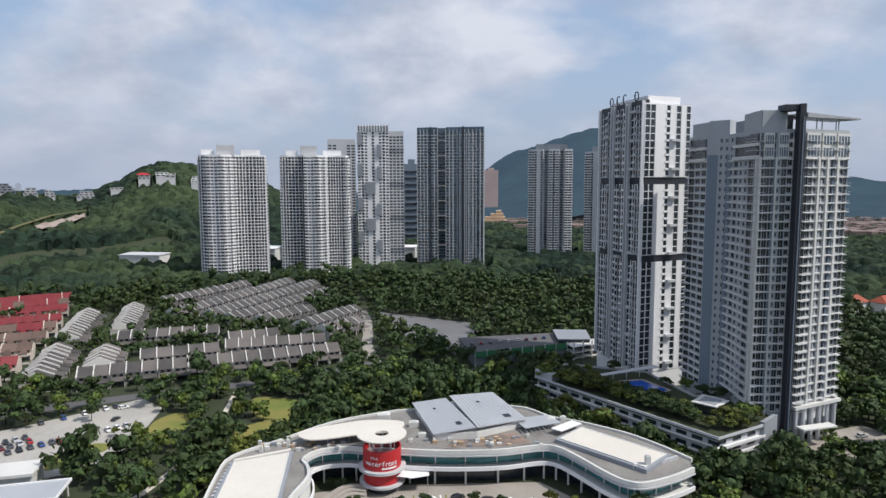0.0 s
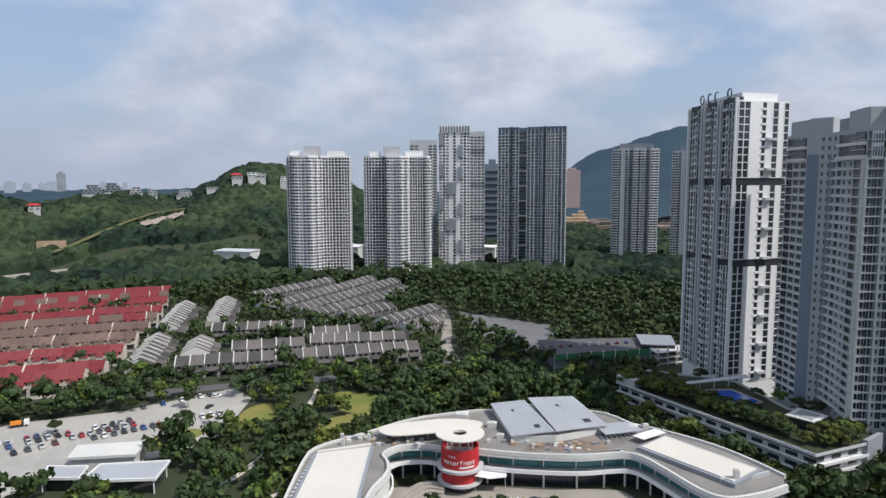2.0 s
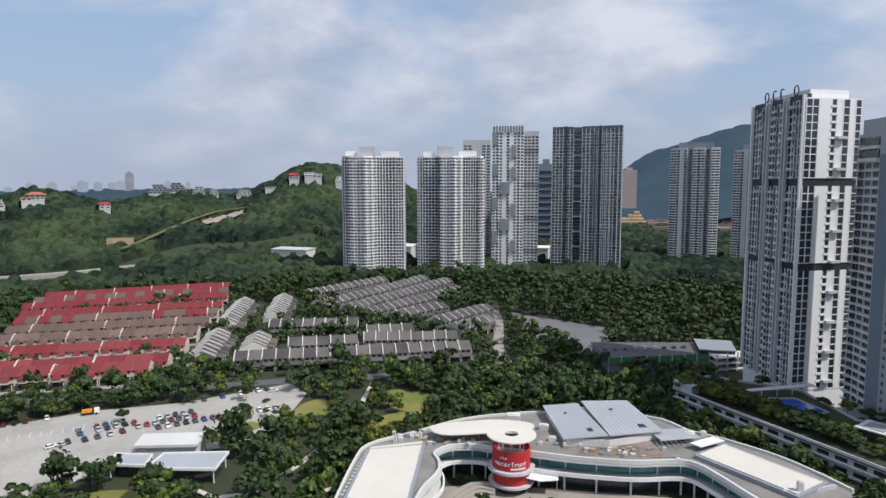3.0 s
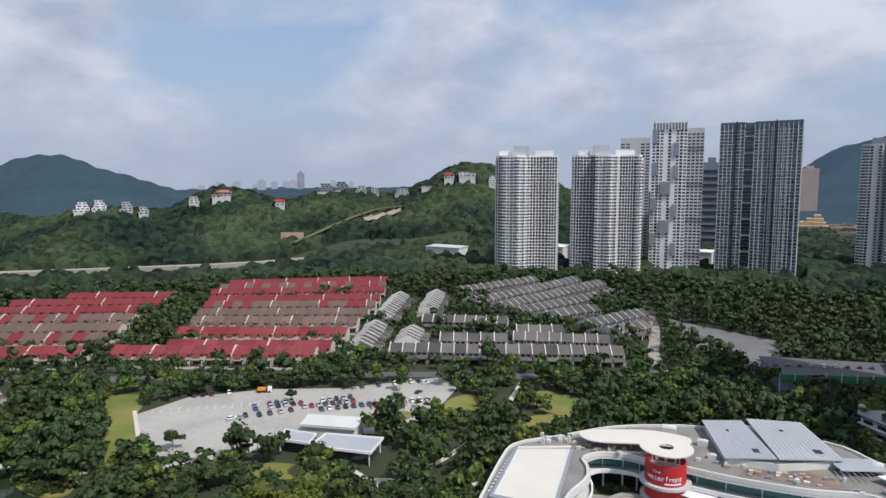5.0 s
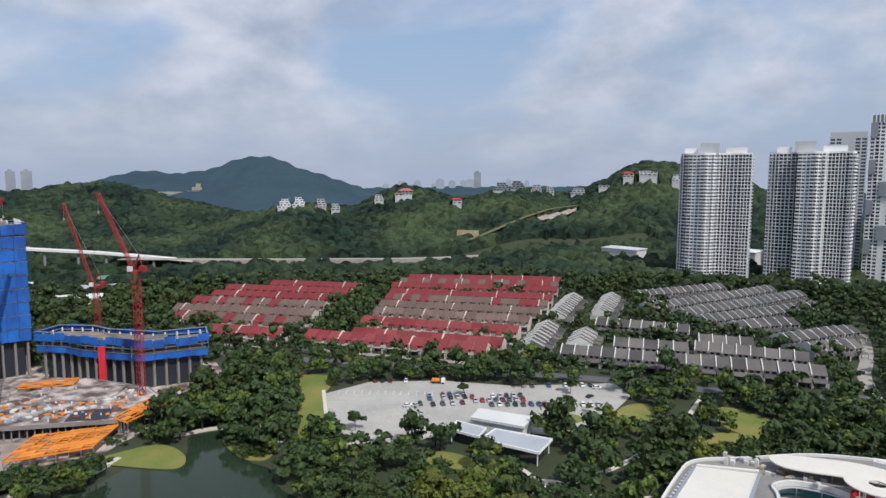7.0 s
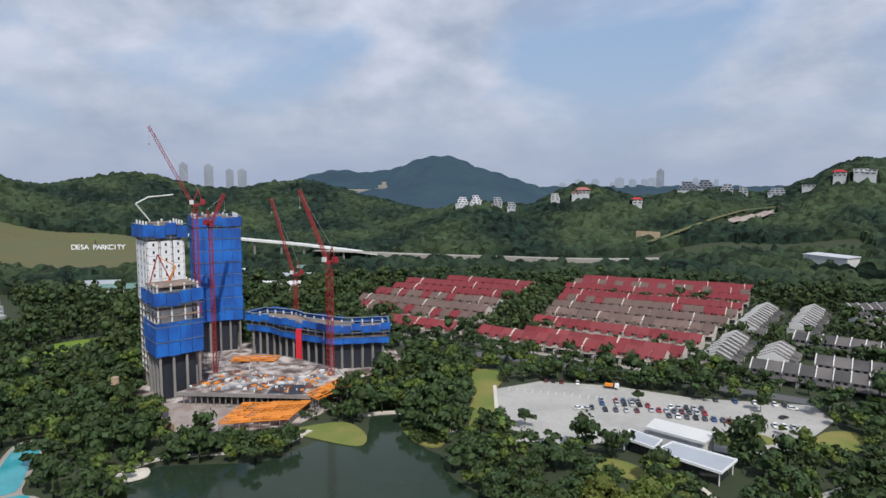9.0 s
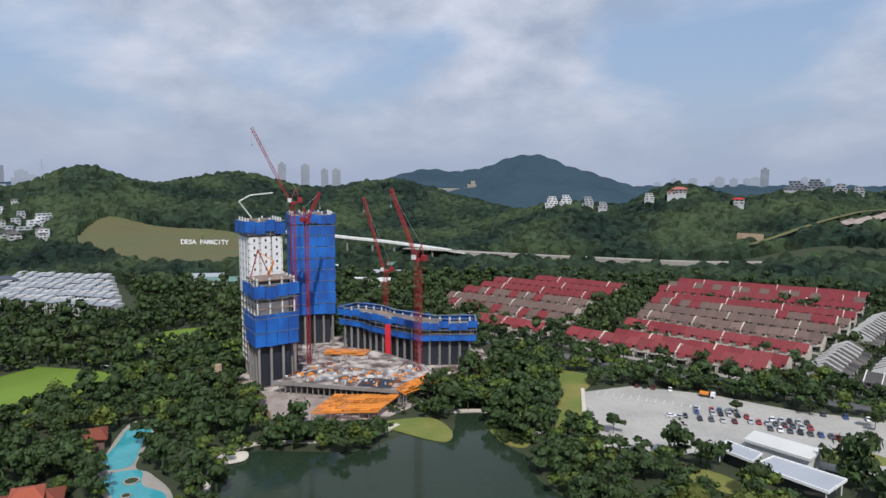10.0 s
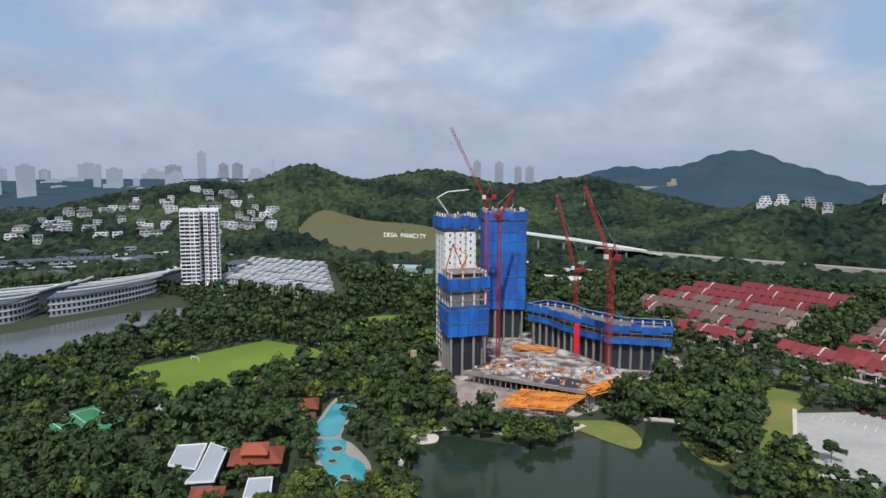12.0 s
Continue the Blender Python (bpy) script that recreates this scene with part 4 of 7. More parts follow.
for kind, a, b in (("red", (-308, 254), (-203, 296)), ("red", (-290, 275), (-202, 311)), ("red", (-310, 303), (-212, 344)), ("brown", (-326, 331), (-222, 374)), ("brown", (-342, 353), (-230, 402)),
                   ("mixed", (-358, 376), (-240, 431)), ("red", (-372, 396), (-250, 456)), ("red", (-394, 422), (-264, 490)), ("mixed", (-404, 444), (-275, 512)), ("red", (-411, 464), (-284, 534)),
                   ("red", (-368, 224), (-322, 246)), ("mixed", (-424, 234), (-334, 275)), ("brown", (-450, 247), (-352, 296)), ("mixed", (-468, 273), (-370, 322)), ("red", (-482, 298), (-384, 348)), ("red", (-498, 322), (-398, 375)), ("red", (-486, 360), (-412, 400))):
    terrace(kind, a, b, joined=Vector(a).lerp(Vector(b), 0.5).length > 448)
for a, b in (((-168, 318), (-46, 362)), ((-152, 352), (-114, 366)), ((-112, 372), (-57, 386)), ((-116, 391), (-88, 401)), ((-184, 397), (-128, 412)),
             ((-184, 308), (-206, 372)), ((-214, 392), (-240, 474)), ((-166, 334), (-178, 368)), ((-192, 418), (-217, 496)),
             ((-202, 512), (-156, 584)), ((-178, 466), (-120, 596)), ((-150, 462), (-96, 588)), ((-132, 448), (-78, 552)), ((-110, 442), (-82, 480)), ((-78, 424), (-48, 478)), ((-62, 408), (-42, 436))):
    terrace("grey", a, b, joined=Vector(a).lerp(Vector(b), 0.5).length > 455)
for k, places in FAR_ROWS.items():
    sh, slots, which = Shape(), [], []
    for o in PROTO[k].children:
        me = o.data
        if me.materials[0] not in slots:
            slots.append(me.materials[0])
        vs, fs = [v.co.copy() for v in me.vertices], [tuple(f.vertices) for f in me.polygons]
        shift_ = Matrix.Translation(o.location)
        for m in places:
            sh.add([m @ (shift_ @ v) for v in vs], fs)
            which += [slots.index(me.materials[0])] * len(fs)
    me = sh.mesh("far_terraces", slots[0])
    for x in slots[1:]:
        me.materials.append(x)
    me.polygons.foreach_set("material_index", which)
    tagged(new("far_terraces", me), f"far rows of {k}-roofed terraced houses", "houses", kind="stuff")

# ---------------------------------------------------------------- cars


def car_proto(paint, label):
    t = thing("car", label, "car", "parked cars")
    body = Shape()
    prof = [(-2.2, 0.35), (-2.2, 0.85), (-1.9, 0.95), (1.2, 0.95), (2.1, 0.82), (2.2, 0.4), (2.2, 0.35)]
    k = len(prof)
    body.add([(x, y, z) for y in (-0.88, 0.88) for x, z in prof], [tuple(range(k)), tuple(range(2 * k - 1, k - 1, -1))] + [(i, k + i, k + (i + 1) % k, (i + 1) % k) for i in range(k)])
    roof = Shape().prism([(-1.35, -0.68), (0.25, -0.68), (0.25, 0.68), (-1.35, 0.68)], 1.40, 1.47)
    cabin = Shape().add([(-1.95, -0.8, 0.95), (1.1, -0.8, 0.95), (1.1, 0.8, 0.95), (-1.95, 0.8, 0.95), (-1.4, -0.68, 1.4), (0.3, -0.68, 1.4), (0.3, 0.68, 1.4), (-1.4, 0.68, 1.4)], [(4, 5, 6, 7), (0, 1, 5, 4), (1, 2, 6, 5), (2, 3, 7, 6), (3, 0, 4, 7)])
    part("body", body, paint, t)
    part("roof", roof, paint, t)
    part("glazing", cabin, GLASS, t)
    wheel = None
    for x in (-1.35, 1.35):
        for y in (-0.85, 0.85):
            if wheel is None:
                wheel = Shape().bar((0, -0.1, 0), (0, 0.1, 0), 0.33, 10).mesh("wheel", TYRE)
                rim = Shape().bar((0, -0.12, 0), (0, 0.12, 0), 0.19, 8).mesh("rim", STEEL)
            o = part("wheel", wheel, None, t)
            o.location = (x, y, 0.33)
            part("rim", rim, None, o)
    return t


PAINTS = [("white", (0.75, 0.75, 0.75)), ("silver", (0.45, 0.46, 0.48)), ("black", (0.015, 0.015, 0.017)), ("dark grey", (0.07, 0.07, 0.08)), ("red", (0.35, 0.015, 0.02)), ("blue", (0.03, 0.07, 0.22)), ("maroon", (0.12, 0.015, 0.02))]
car_protos = [car_proto(mat(n.replace(" ", "_") + "_car_paint", c, 0.3, 0.05, 1, 4, 0.0, spec=0.7), f"parked {n} car on the paved lot") for n, c in PAINTS]
car_used = set()


def car(x, y, yaw, z=0.2, k=None):
    k = int(hrng.integers(7)) if k is None else k
    m = pose(x, y, z, 0, 0, yaw)
    t = copy_thing(car_protos[k], m) if k in car_used else car_protos[k]
    car_used.add(k)
    t.matrix_basis = m


def car_row(a, b, yaw, step=2.7, skip=0.12):
    a, b = Vector(a), Vector(b)
    n = int((b - a).length / step)
    for i in range(n):
        if hrng.random() > skip:
            p = a.lerp(b, i / max(1, n - 1))
            car(p.x, p.y, yaw + hrng.uniform(-3, 3))


car_row((-187, 224), (-176, 236), -42)
car_row((-184, 221), (-173, 233), -42)
car_row((-178, 216), (-169, 226), -42, 2.9, 0.1)
car_row((-183, 213), (-179, 216), -42, 3.0, 0.0)
car_row((-170, 235), (-154, 251), -48)
car_row((-166, 232), (-150, 247), -48)
car_row((-160, 230), (-141, 246), -48, 2.8, 0.15)
car_row((-139, 247), (-120, 262), -48, 3.0, 0.25)
car_row((-160, 264), (-132, 288), -50, 3.6, 0.25)
car_row((-222, 224), (-207, 236), -50, 3.2, 0.3)
for x, y, a, k in ((-131, 284, 30, 0), (-128, 270, 80, 2), (-186, 208, 60, 0), (-183, 211, 60, 1), (3, 195, 20, 0), (12, 196, 15, 2), (27, 193, 25, 0), (21, 194, 25, 2), (35, 192, 25, 0), (160, 232, 30, 0), (166, 226, 40, 2), (172, 238, 10, 1)):
    car(x, y, a, 0.16, k)
# lorry standing in the car park
t = thing("lorry", "small white lorry with an orange load", "lorry", m=pose(-196, 242, 0.2, 0, 0, 30))
part("cab", Shape().prism([(1.6, -1.1), (3.4, -1.1), (3.4, 1.1), (1.6, 1.1)], 0.5, 2.6), WHITE, t)
part("bed", Shape().box(-3.4, -1.2, 0.7, 1.5, 1.2, 1.1), CHARCOAL, t)
part("load", Shape().box(-3.2, -1.0, 1.1, 0.6, 1.0, 2.3), ORANGE, t)
for x in (-2.4, 2.4):
    for y in (-1.05, 1.05):
        part("wheel", Shape().bar((x, y - 0.15, 0.5), (x, y + 0.15, 0.5), 0.5, 10), TYRE, t)
# low pavilion with a flat glass-edged roof, and the white shed behind it
t = thing("pavilion", "low pavilion with flat white metal roofs", "pavilion")
for q, z in (([(-150.3, 197.2), (-137, 198.3), (-134.6, 190.1), (-147.8, 188.8)], 4.6), ([(-133.4, 199.4), (-111.5, 204.3), (-109.3, 191), (-132.4, 187.5)], 4.9)):
    part("roof", Shape().prism(q, z, z + 0.35), METALROOF, t)
    part("roof_rim", Shape().band(q, 0.6, z + 0.75, 0.9, True), WHITE, t)
    part("glass_wall", Shape().prism(shrink(q, 1.6), 0.1, z), GLASS, t)
    for x, y in shrink(q, 0.9):
        part("column", Shape().bar((x, y, 0), (x, y, z), 0.2, 6), WHITE, t)
CLEAR.append([(-156, 190), (-138, 208), (-102, 203), (-102, 188), (-130, 180), (-146, 182)])
t = thing("shed", "pale shed with a low curved white roof", "shed")
q = [(-145.8, 202), (-125.5, 206.5), (-127.7, 217.4), (-149.3, 211.9)]
part("wall", Shape().prism(q, 0.1, 5.5), OFFWHITE, t)
part("roof", Shape().prism(shrink(q, -0.8), 5.6, 6.0, [6.6, 6.6, 6.2, 6.2]), OFFWHITE, t)
CLEAR.append(shrink(q, -3))
structure("lot_path", Shape().band([(-232, 199), (-184, 160)], 1.6, 0.32, 0.3), PATHPAVE, "straight cream footpath beside the lot", "path")
# bay lines of the car park
for i in range(14):
    a = Vector((-226 + i * 3.0, 204 + i * 2.2))
    structure("bay_line", Shape().band([a, a + Vector((3.4, -4.6))], 0.15, 0.2, 0.01), WHITE, "painted white parking bay line", "marking")

# ---------------------------------------------------------------- the waterfront mall
def mall():
    t = thing("shopping_mall", "low curving white shopping mall with terraces and flat roofs", "mall")
    front = [(-37, 160), (-36, 176), (-33.5, 187), (-34.5, 195), (-37, 201), (-33, 207.5), (-24, 209.5), (-17.5, 208), (-6, 207), (8, 205), (26, 205), (40, 208), (46, 206), (51, 198), (57, 186), (61, 181), (66, 180), (76, 184), (84, 189)]
    back_ = [(86, 195), (80, 206), (72, 217), (59, 228), (49, 234), (36, 246), (-2, 244), (-14, 241), (-32, 232), (-48, 216), (-60, 204), (-61, 190), (-58, 160)]
    f = smooth_line(front, 5)
    b = smooth_line(back_, 4)
    whole = f + b
    CLEAR.append(inset([tuple(p) for p in front + back_], -2.0))
    part("roof_deck", Shape().prism(inset(whole, 0.5), 11.0, 11.5), CONCRETE, t, "grey concrete roof deck")
    part("upper_wall", Shape().prism(inset(whole, 3.2), 6.2, 11.0), TEALGLASS, t, "teal shopfront glass")
    part("middle_floor", Shape().prism(inset(whole, -0.6), 5.2, 5.9), OFFWHITE, t)
    part("ground_wall", Shape().prism(inset(whole, 3.5), -0.5, 5.2), GLASS, t)
    part("front_parapet", Shape().band(f, 0.9, 12.2, 1.5), OFFWHITE, t, "curving white roof parapet")
    part("back_parapet", Shape().band(b, 0.7, 12.3, 2.0), OFFWHITE, t)
    part("front_fascia", Shape().band([tuple(p) for p in f], 1.7, 10.5, 0.4), PALE, t)
    part("balcony_parapet", Shape().band(inset(f, -1.4)[1:-1], 0.5, 7.0, 1.3), WHITE, t, "curving white balcony parapet")
    part("rail", Shape().band(f, 0.12, 13.1, 0.1), STEEL, t)
    for i in range(2, len(f) - 2, 3):
        x, y = f[i]
        n = Vector((f[i + 1][1] - f[i - 1][1], f[i - 1][0] - f[i + 1][0])).normalized()
        part("mullion", Shape().bar((x - n.x * 2.7, y - n.y * 2.7, 5.9), (x - n.x * 2.7, y - n.y * 2.7, 11.0), 0.22, 4), WHITE, t)
        part("column", Shape().bar((x - n.x * 1.0, y - n.y * 1.0, 0), (x - n.x * 1.0, y - n.y * 1.0, 5.2), 0.35, 8), OFFWHITE, t)
    # white membrane roofs over the wings
    for q, z in (([(-57.5, 197), (-42, 203.5), (-38.5, 165), (-55, 165)], 13.0), ([(47.5, 211), (57.5, 220.5), (78.5, 197), (68.5, 188)], 13.0)):
        part("membrane_roof", Shape().prism(q, z - 0.25, z), SHEET, t, "white flat roof sheet")
        part("roof_wall", Shape().prism(inset(q, 1.2), 11.4, z - 0.2), GREY, t)
        part("roof_edge", Shape().band(q, 0.35, z + 0.12, 0.5, True), OFFWHITE, t)
    part("roof_edge_strip", Shape().prism([(-58, 199), (-42, 206.5), (-42, 205), (-58, 197.6)], 12.6, 13.2), SHEET, t)
    part("small_canopy", Shape().prism([(46, 219), (55, 226), (58, 223), (49, 216)], 13.2, 13.5), WHITE, t)
    # long canopy behind the drum
    part("canopy", Shape().prism(smooth_line([(-41, 216), (-30, 222), (-18, 226), (-6, 224), (-8, 216), (-20, 213), (-36, 209)], 4, True), 14.6, 14.95), SHEET, t, "long white roof canopy")
    for x, y in ((-38, 213), (-31, 213), (-24, 215), (-14, 216), (-34, 218), (-20, 223)):
        part("canopy_post", Shape().bar((x, y, 11.4), (x, y, 14.7), 0.18, 6), STEEL, t)
    # plant, ducts and tubs on the roof
    r = np.random.default_rng(3)
    for x, y, w, d, h in ((-13, 232, 4.5, 3.5, 3.5), (-52, 208, 1.2, 0.8, 2), (-44, 212, 1, 1, 2.4), (70, 190, 1.5, 1.5, 4.2), (66, 190, 1.2, 1.0, 1.4), (72, 194, 1.0, 1.0, 1.6), (1, 218, 2.6, 1.5, 1.4), (-3, 214, 1.5, 1, 1.0), (5, 214, 1.0, 1.6, 1.1), (48, 228, 3, 2.5, 2.2), (53, 231, 2, 1.6, 1.6), (-2, 228, 3.4, 2.0, 1.8)):
        part("roof_plant", Shape().box(x - w / 2, y - d / 2, 11.4, x + w / 2, y + d / 2, 11.5 + h).box(x - w * 0.3, y - d * 0.3, 11.5 + h, x + w * 0.3, y + d * 0.3, 11.8 + h), OFFWHITE, t)
    for i in range(60):
        x, y = (r.uniform(2, 42), r.uniform(208, 216)) if i % 2 else (r.uniform(-54, -24), r.uniform(207, 215))
        part("roof_clutter", Shape().box(x - r.uniform(0.3, 1.4), y - 0.4, 11.4, x + 0.5, y + r.uniform(0.3, 0.9), 11.5 + r.uniform(0.4, 1.2)), (GREY, OFFWHITE, CLAY)[i % 3], t)
    for i in range(14):
        a = Vector((70, 187)).lerp(Vector((83, 194)), i / 13)
        part("condenser", Shape().box(-0.5, -0.4, 11.4, 0.5, 0.4, 12.6, Matrix.Translation((a.x - 1.5, a.y + 2.4, 0)) @ Matrix.Rotation(0.5, 4, "Z")), PALE, t)
        a = Vector((-57.5, 168)).lerp(Vector((-59, 198)), i / 13)
        part("condenser", Shape().box(a.x - 0.4, a.y - 0.5, 11.4, a.x + 0.4, a.y + 0.5, 12.3), PALE, t)
    # brown tiled terrace with pergola
    part("terrace_floor", Shape().prism([(8, 207.5), (38, 210), (34, 220), (12, 216)], 11.5, 11.62), ROUGHCON, t)
    part("pergola_roof", Shape().prism([(37, 219), (51, 224), (47, 232), (34, 228)], 13.4, 13.6), METALROOF, t)
    for i in range(9):
        a, b2 = Vector((36, 214)).lerp(Vector((50, 219)), i / 8), Vector((35, 219)).lerp(Vector((48, 223)), i / 8)
        part("pergola_beam", Shape().bar((a.x, a.y, 13.2), (b2.x, b2.y, 13.2), 0.12), GREY, t)
    # double gabled metal roof hall
    z0, z1 = 13.6, 18.5
    part("hall_wall", Shape().prism([(5.4, 214.6), (19.8, 215.4), (37.3, 225.8), (28.6, 251.7), (-1.6, 242.5)], 11.4, 14.0), OFFWHITE, t)
    quads = (((-2.8, 243.2, 15), (10.2, 244.7, 16.2), (19.4, 215.6, 15.6), (4.7, 213.5, 14.2)), ((11.6, 245.4, 16.9), (29.4, 253.0, 15.5), (38.6, 225.4, 14.6), (19.9, 214.9, 15.9)))
    for q in quads:
        part("metal_roof", Shape().add([*q, *[(x, y, z - 0.35) for x, y, z in q]], [(0, 1, 2, 3)[::-1], (4, 5, 6, 7), (0, 1, 5, 4), (1, 2, 6, 5), (2, 3, 7, 6), (3, 0, 4, 7)]), METALROOF, t, "pale standing-seam metal roof")
        a, b2, c, d = (Vector(p) for p in q)
        for i in range(1, 14):
            u = i / 14
            part("roof_seam", Shape().bar(a.lerp(b2, u) + Vector((0, 0, 0.06)), d.lerp(c, u) + Vector((0, 0, 0.06)), 0.06), PALE, t)
        for u, v, w in ((0.72, 0.82, 0.1), (0.45, 0.3, 0.05)):
            p = a.lerp(b2, u).lerp(d.lerp(c, u), v)
            e1, e2 = (b2 - a) * w * 0.7, (d - a) * w * 0.45
            part("skylight", Shape().add([p - e1 - e2 + Vector((0, 0, 0.15)), p + e1 - e2 + Vector((0, 0, 0.15)), p + e1 + e2 + Vector((0, 0, 0.15)), p - e1 + e2 + Vector((0, 0, 0.15))], [(3, 2, 1, 0)]), CHARCOAL, t)
    for i in range(9):
        u = (i + 0.5) / 9
        a = Vector((5.4, 214.6)).lerp(Vector((37.3, 225.8)), u)
        part("hall_window", Shape().box(-0.45, -0.12, 12.2, 0.45, -0.02, 13.8, Matrix.Translation((a.x, a.y, 0)) @ Matrix.Rotation(radians(17.7), 4, "Z")), GLASS, t)
    # the red drum
    cx, cy, r0 = -12.2, 204.5, 6.0
    ring = [(cx + r0 * math.cos(a), cy + r0 * math.sin(a)) for a in np.linspace(0, 2 * math.pi, 33)[:-1]]

    def hoop(z0, z1, r, w, material, label, nm):
        part(nm, Shape().band([(cx + r * math.cos(a), cy + r * math.sin(a)) for a in np.linspace(0, 2 * math.pi, 41)[:-1]], w, z1, z1 - z0, True), material, t, label)

    hoop(8.2, 14.6, r0, 0.35, RED, "red sign drum", "sign_drum")
    hoop(3.4, 6.6, r0 - 0.2, 0.35, RED, "red lower drum", "lower_drum")
    hoop(7.4, 8.2, r0 + 0.9, 1.6, PALE, "", "drum_ledge")
    hoop(2.7, 3.4, r0 + 0.6, 1.6, PALE, "", "drum_ledge")
    part("drum_core", Shape().prism([(cx + (x - cx) * 0.8, cy + (y - cy) * 0.8) for x, y in ring], 0, 8.3), GLASS, t)
    part("drum_deck", Shape().prism([(cx + (x - cx) * 0.94, cy + (y - cy) * 0.94) for x, y in ring], 9.5, 9.8), REDTILE, t)
    for i in range(8):
        a = i * math.pi / 4
        part("drum_post", Shape().bar((cx + 4 * math.cos(a), cy + 4 * math.sin(a), 9.8), (cx + 4 * math.cos(a), cy + 4 * math.sin(a), 18.4), 0.16, 6), WHITE, t)
    hoop(18.2, 18.55, 5.1, 5.8, SHEET, "white ring canopy with a round opening", "ring_canopy")
    # awning over the entrance steps
    aw = Shape()
    g = 7
    for i in range(g):
        for j in range(g):
            u, v = i / (g - 1), j / (g - 1)
            aw.v.append((-7.5 + 10.5 * u, 200.5 + 7 * v, 5.0 + 1.6 * abs(u - 0.5) * 2 * abs(v - 0.5) + 0.5 * v))
    aw.f = [(i * g + j, (i + 1) * g + j, (i + 1) * g + j + 1, i * g + j + 1) for i in range(g - 1) for j in range(g - 1)]
    o = part("awning", aw, WHITE, t, "white tensile awning")
    o.modifiers.new("thickness", "SOLIDIFY").thickness = 0.12
    for x, y in ((-7, 201), (2.6, 201), (-7, 207), (2.6, 207)):
        part("awning_post", Shape().bar((x, y, 0), (x, y, 5.4), 0.12, 6), STEEL, t)
    # lettering wraps the drum, word by word
    def letters(text, size, z, a0, step):
        for i, ch in enumerate(text):
            if ch == " ":
                continue
            cu = bpy.data.curves.new("letter", "FONT")
            cu.body, cu.size, cu.extrude, cu.align_x = ch, size, 0.05, "CENTER"
            a = a0 + step * i
            ob = new("letter", cu)
            ob.data.materials.append(WHITE)
            R = r0 + 0.26
            ob.matrix_basis = pose(cx + R * math.sin(radians(a)), cy - R * math.cos(radians(a)), z, 90, 0, a)
            me = bpy.data.meshes.new_from_object(ob)
            bpy.data.objects.remove(ob)
            keep = part("letter", me, None, t, "white raised letter")
            keep.matrix_basis = pose(cx + R * math.sin(radians(a)), cy - R * math.cos(radians(a)), z, 90, 0, a)

    letters("the", 1.5, 12.2, -30, 8.5)
    letters("waterfront", 2.3, 10.0, -44, 10.2)
    for i in range(6):
        a = 6 + i * 8
        part("sign_bar", Shape().box(-0.4, -0.06, 0, 0.4, 0.02, 0.55, Matrix.Translation((cx + 6.22 * math.sin(radians(a)), cy - 6.22 * math.cos(radians(a)), 8.9)) @ Matrix.Rotation(radians(a), 4, "Z")), WHITE, t)


mall()
for i in range(7):
    structure("bay_line", Shape().band([(-2 + i * 1.7, 198.5), (-1.8 + i * 1.7, 193)], 0.5, 0.2, 0.02), (LAWN, WHITE)[i % 2], "painted crossing stripe on the forecourt", "marking")
# entrance steps left of the drum
t = thing("terrace_steps", "curved pale stone terrace steps before the drum", "steps")
for i in range(6):
    part("step", Shape().band(smooth_line([(-35 + i * 0.6, 176), (-30 + i, 190 - i), (-24 + i * 0.8, 200 - i * 1.6), (-17, 200 - i * 1.8)], 5), 1.9, 3.0 - 0.5 * i, 3.0 - 0.5 * i + 0.2), PAVING, t)

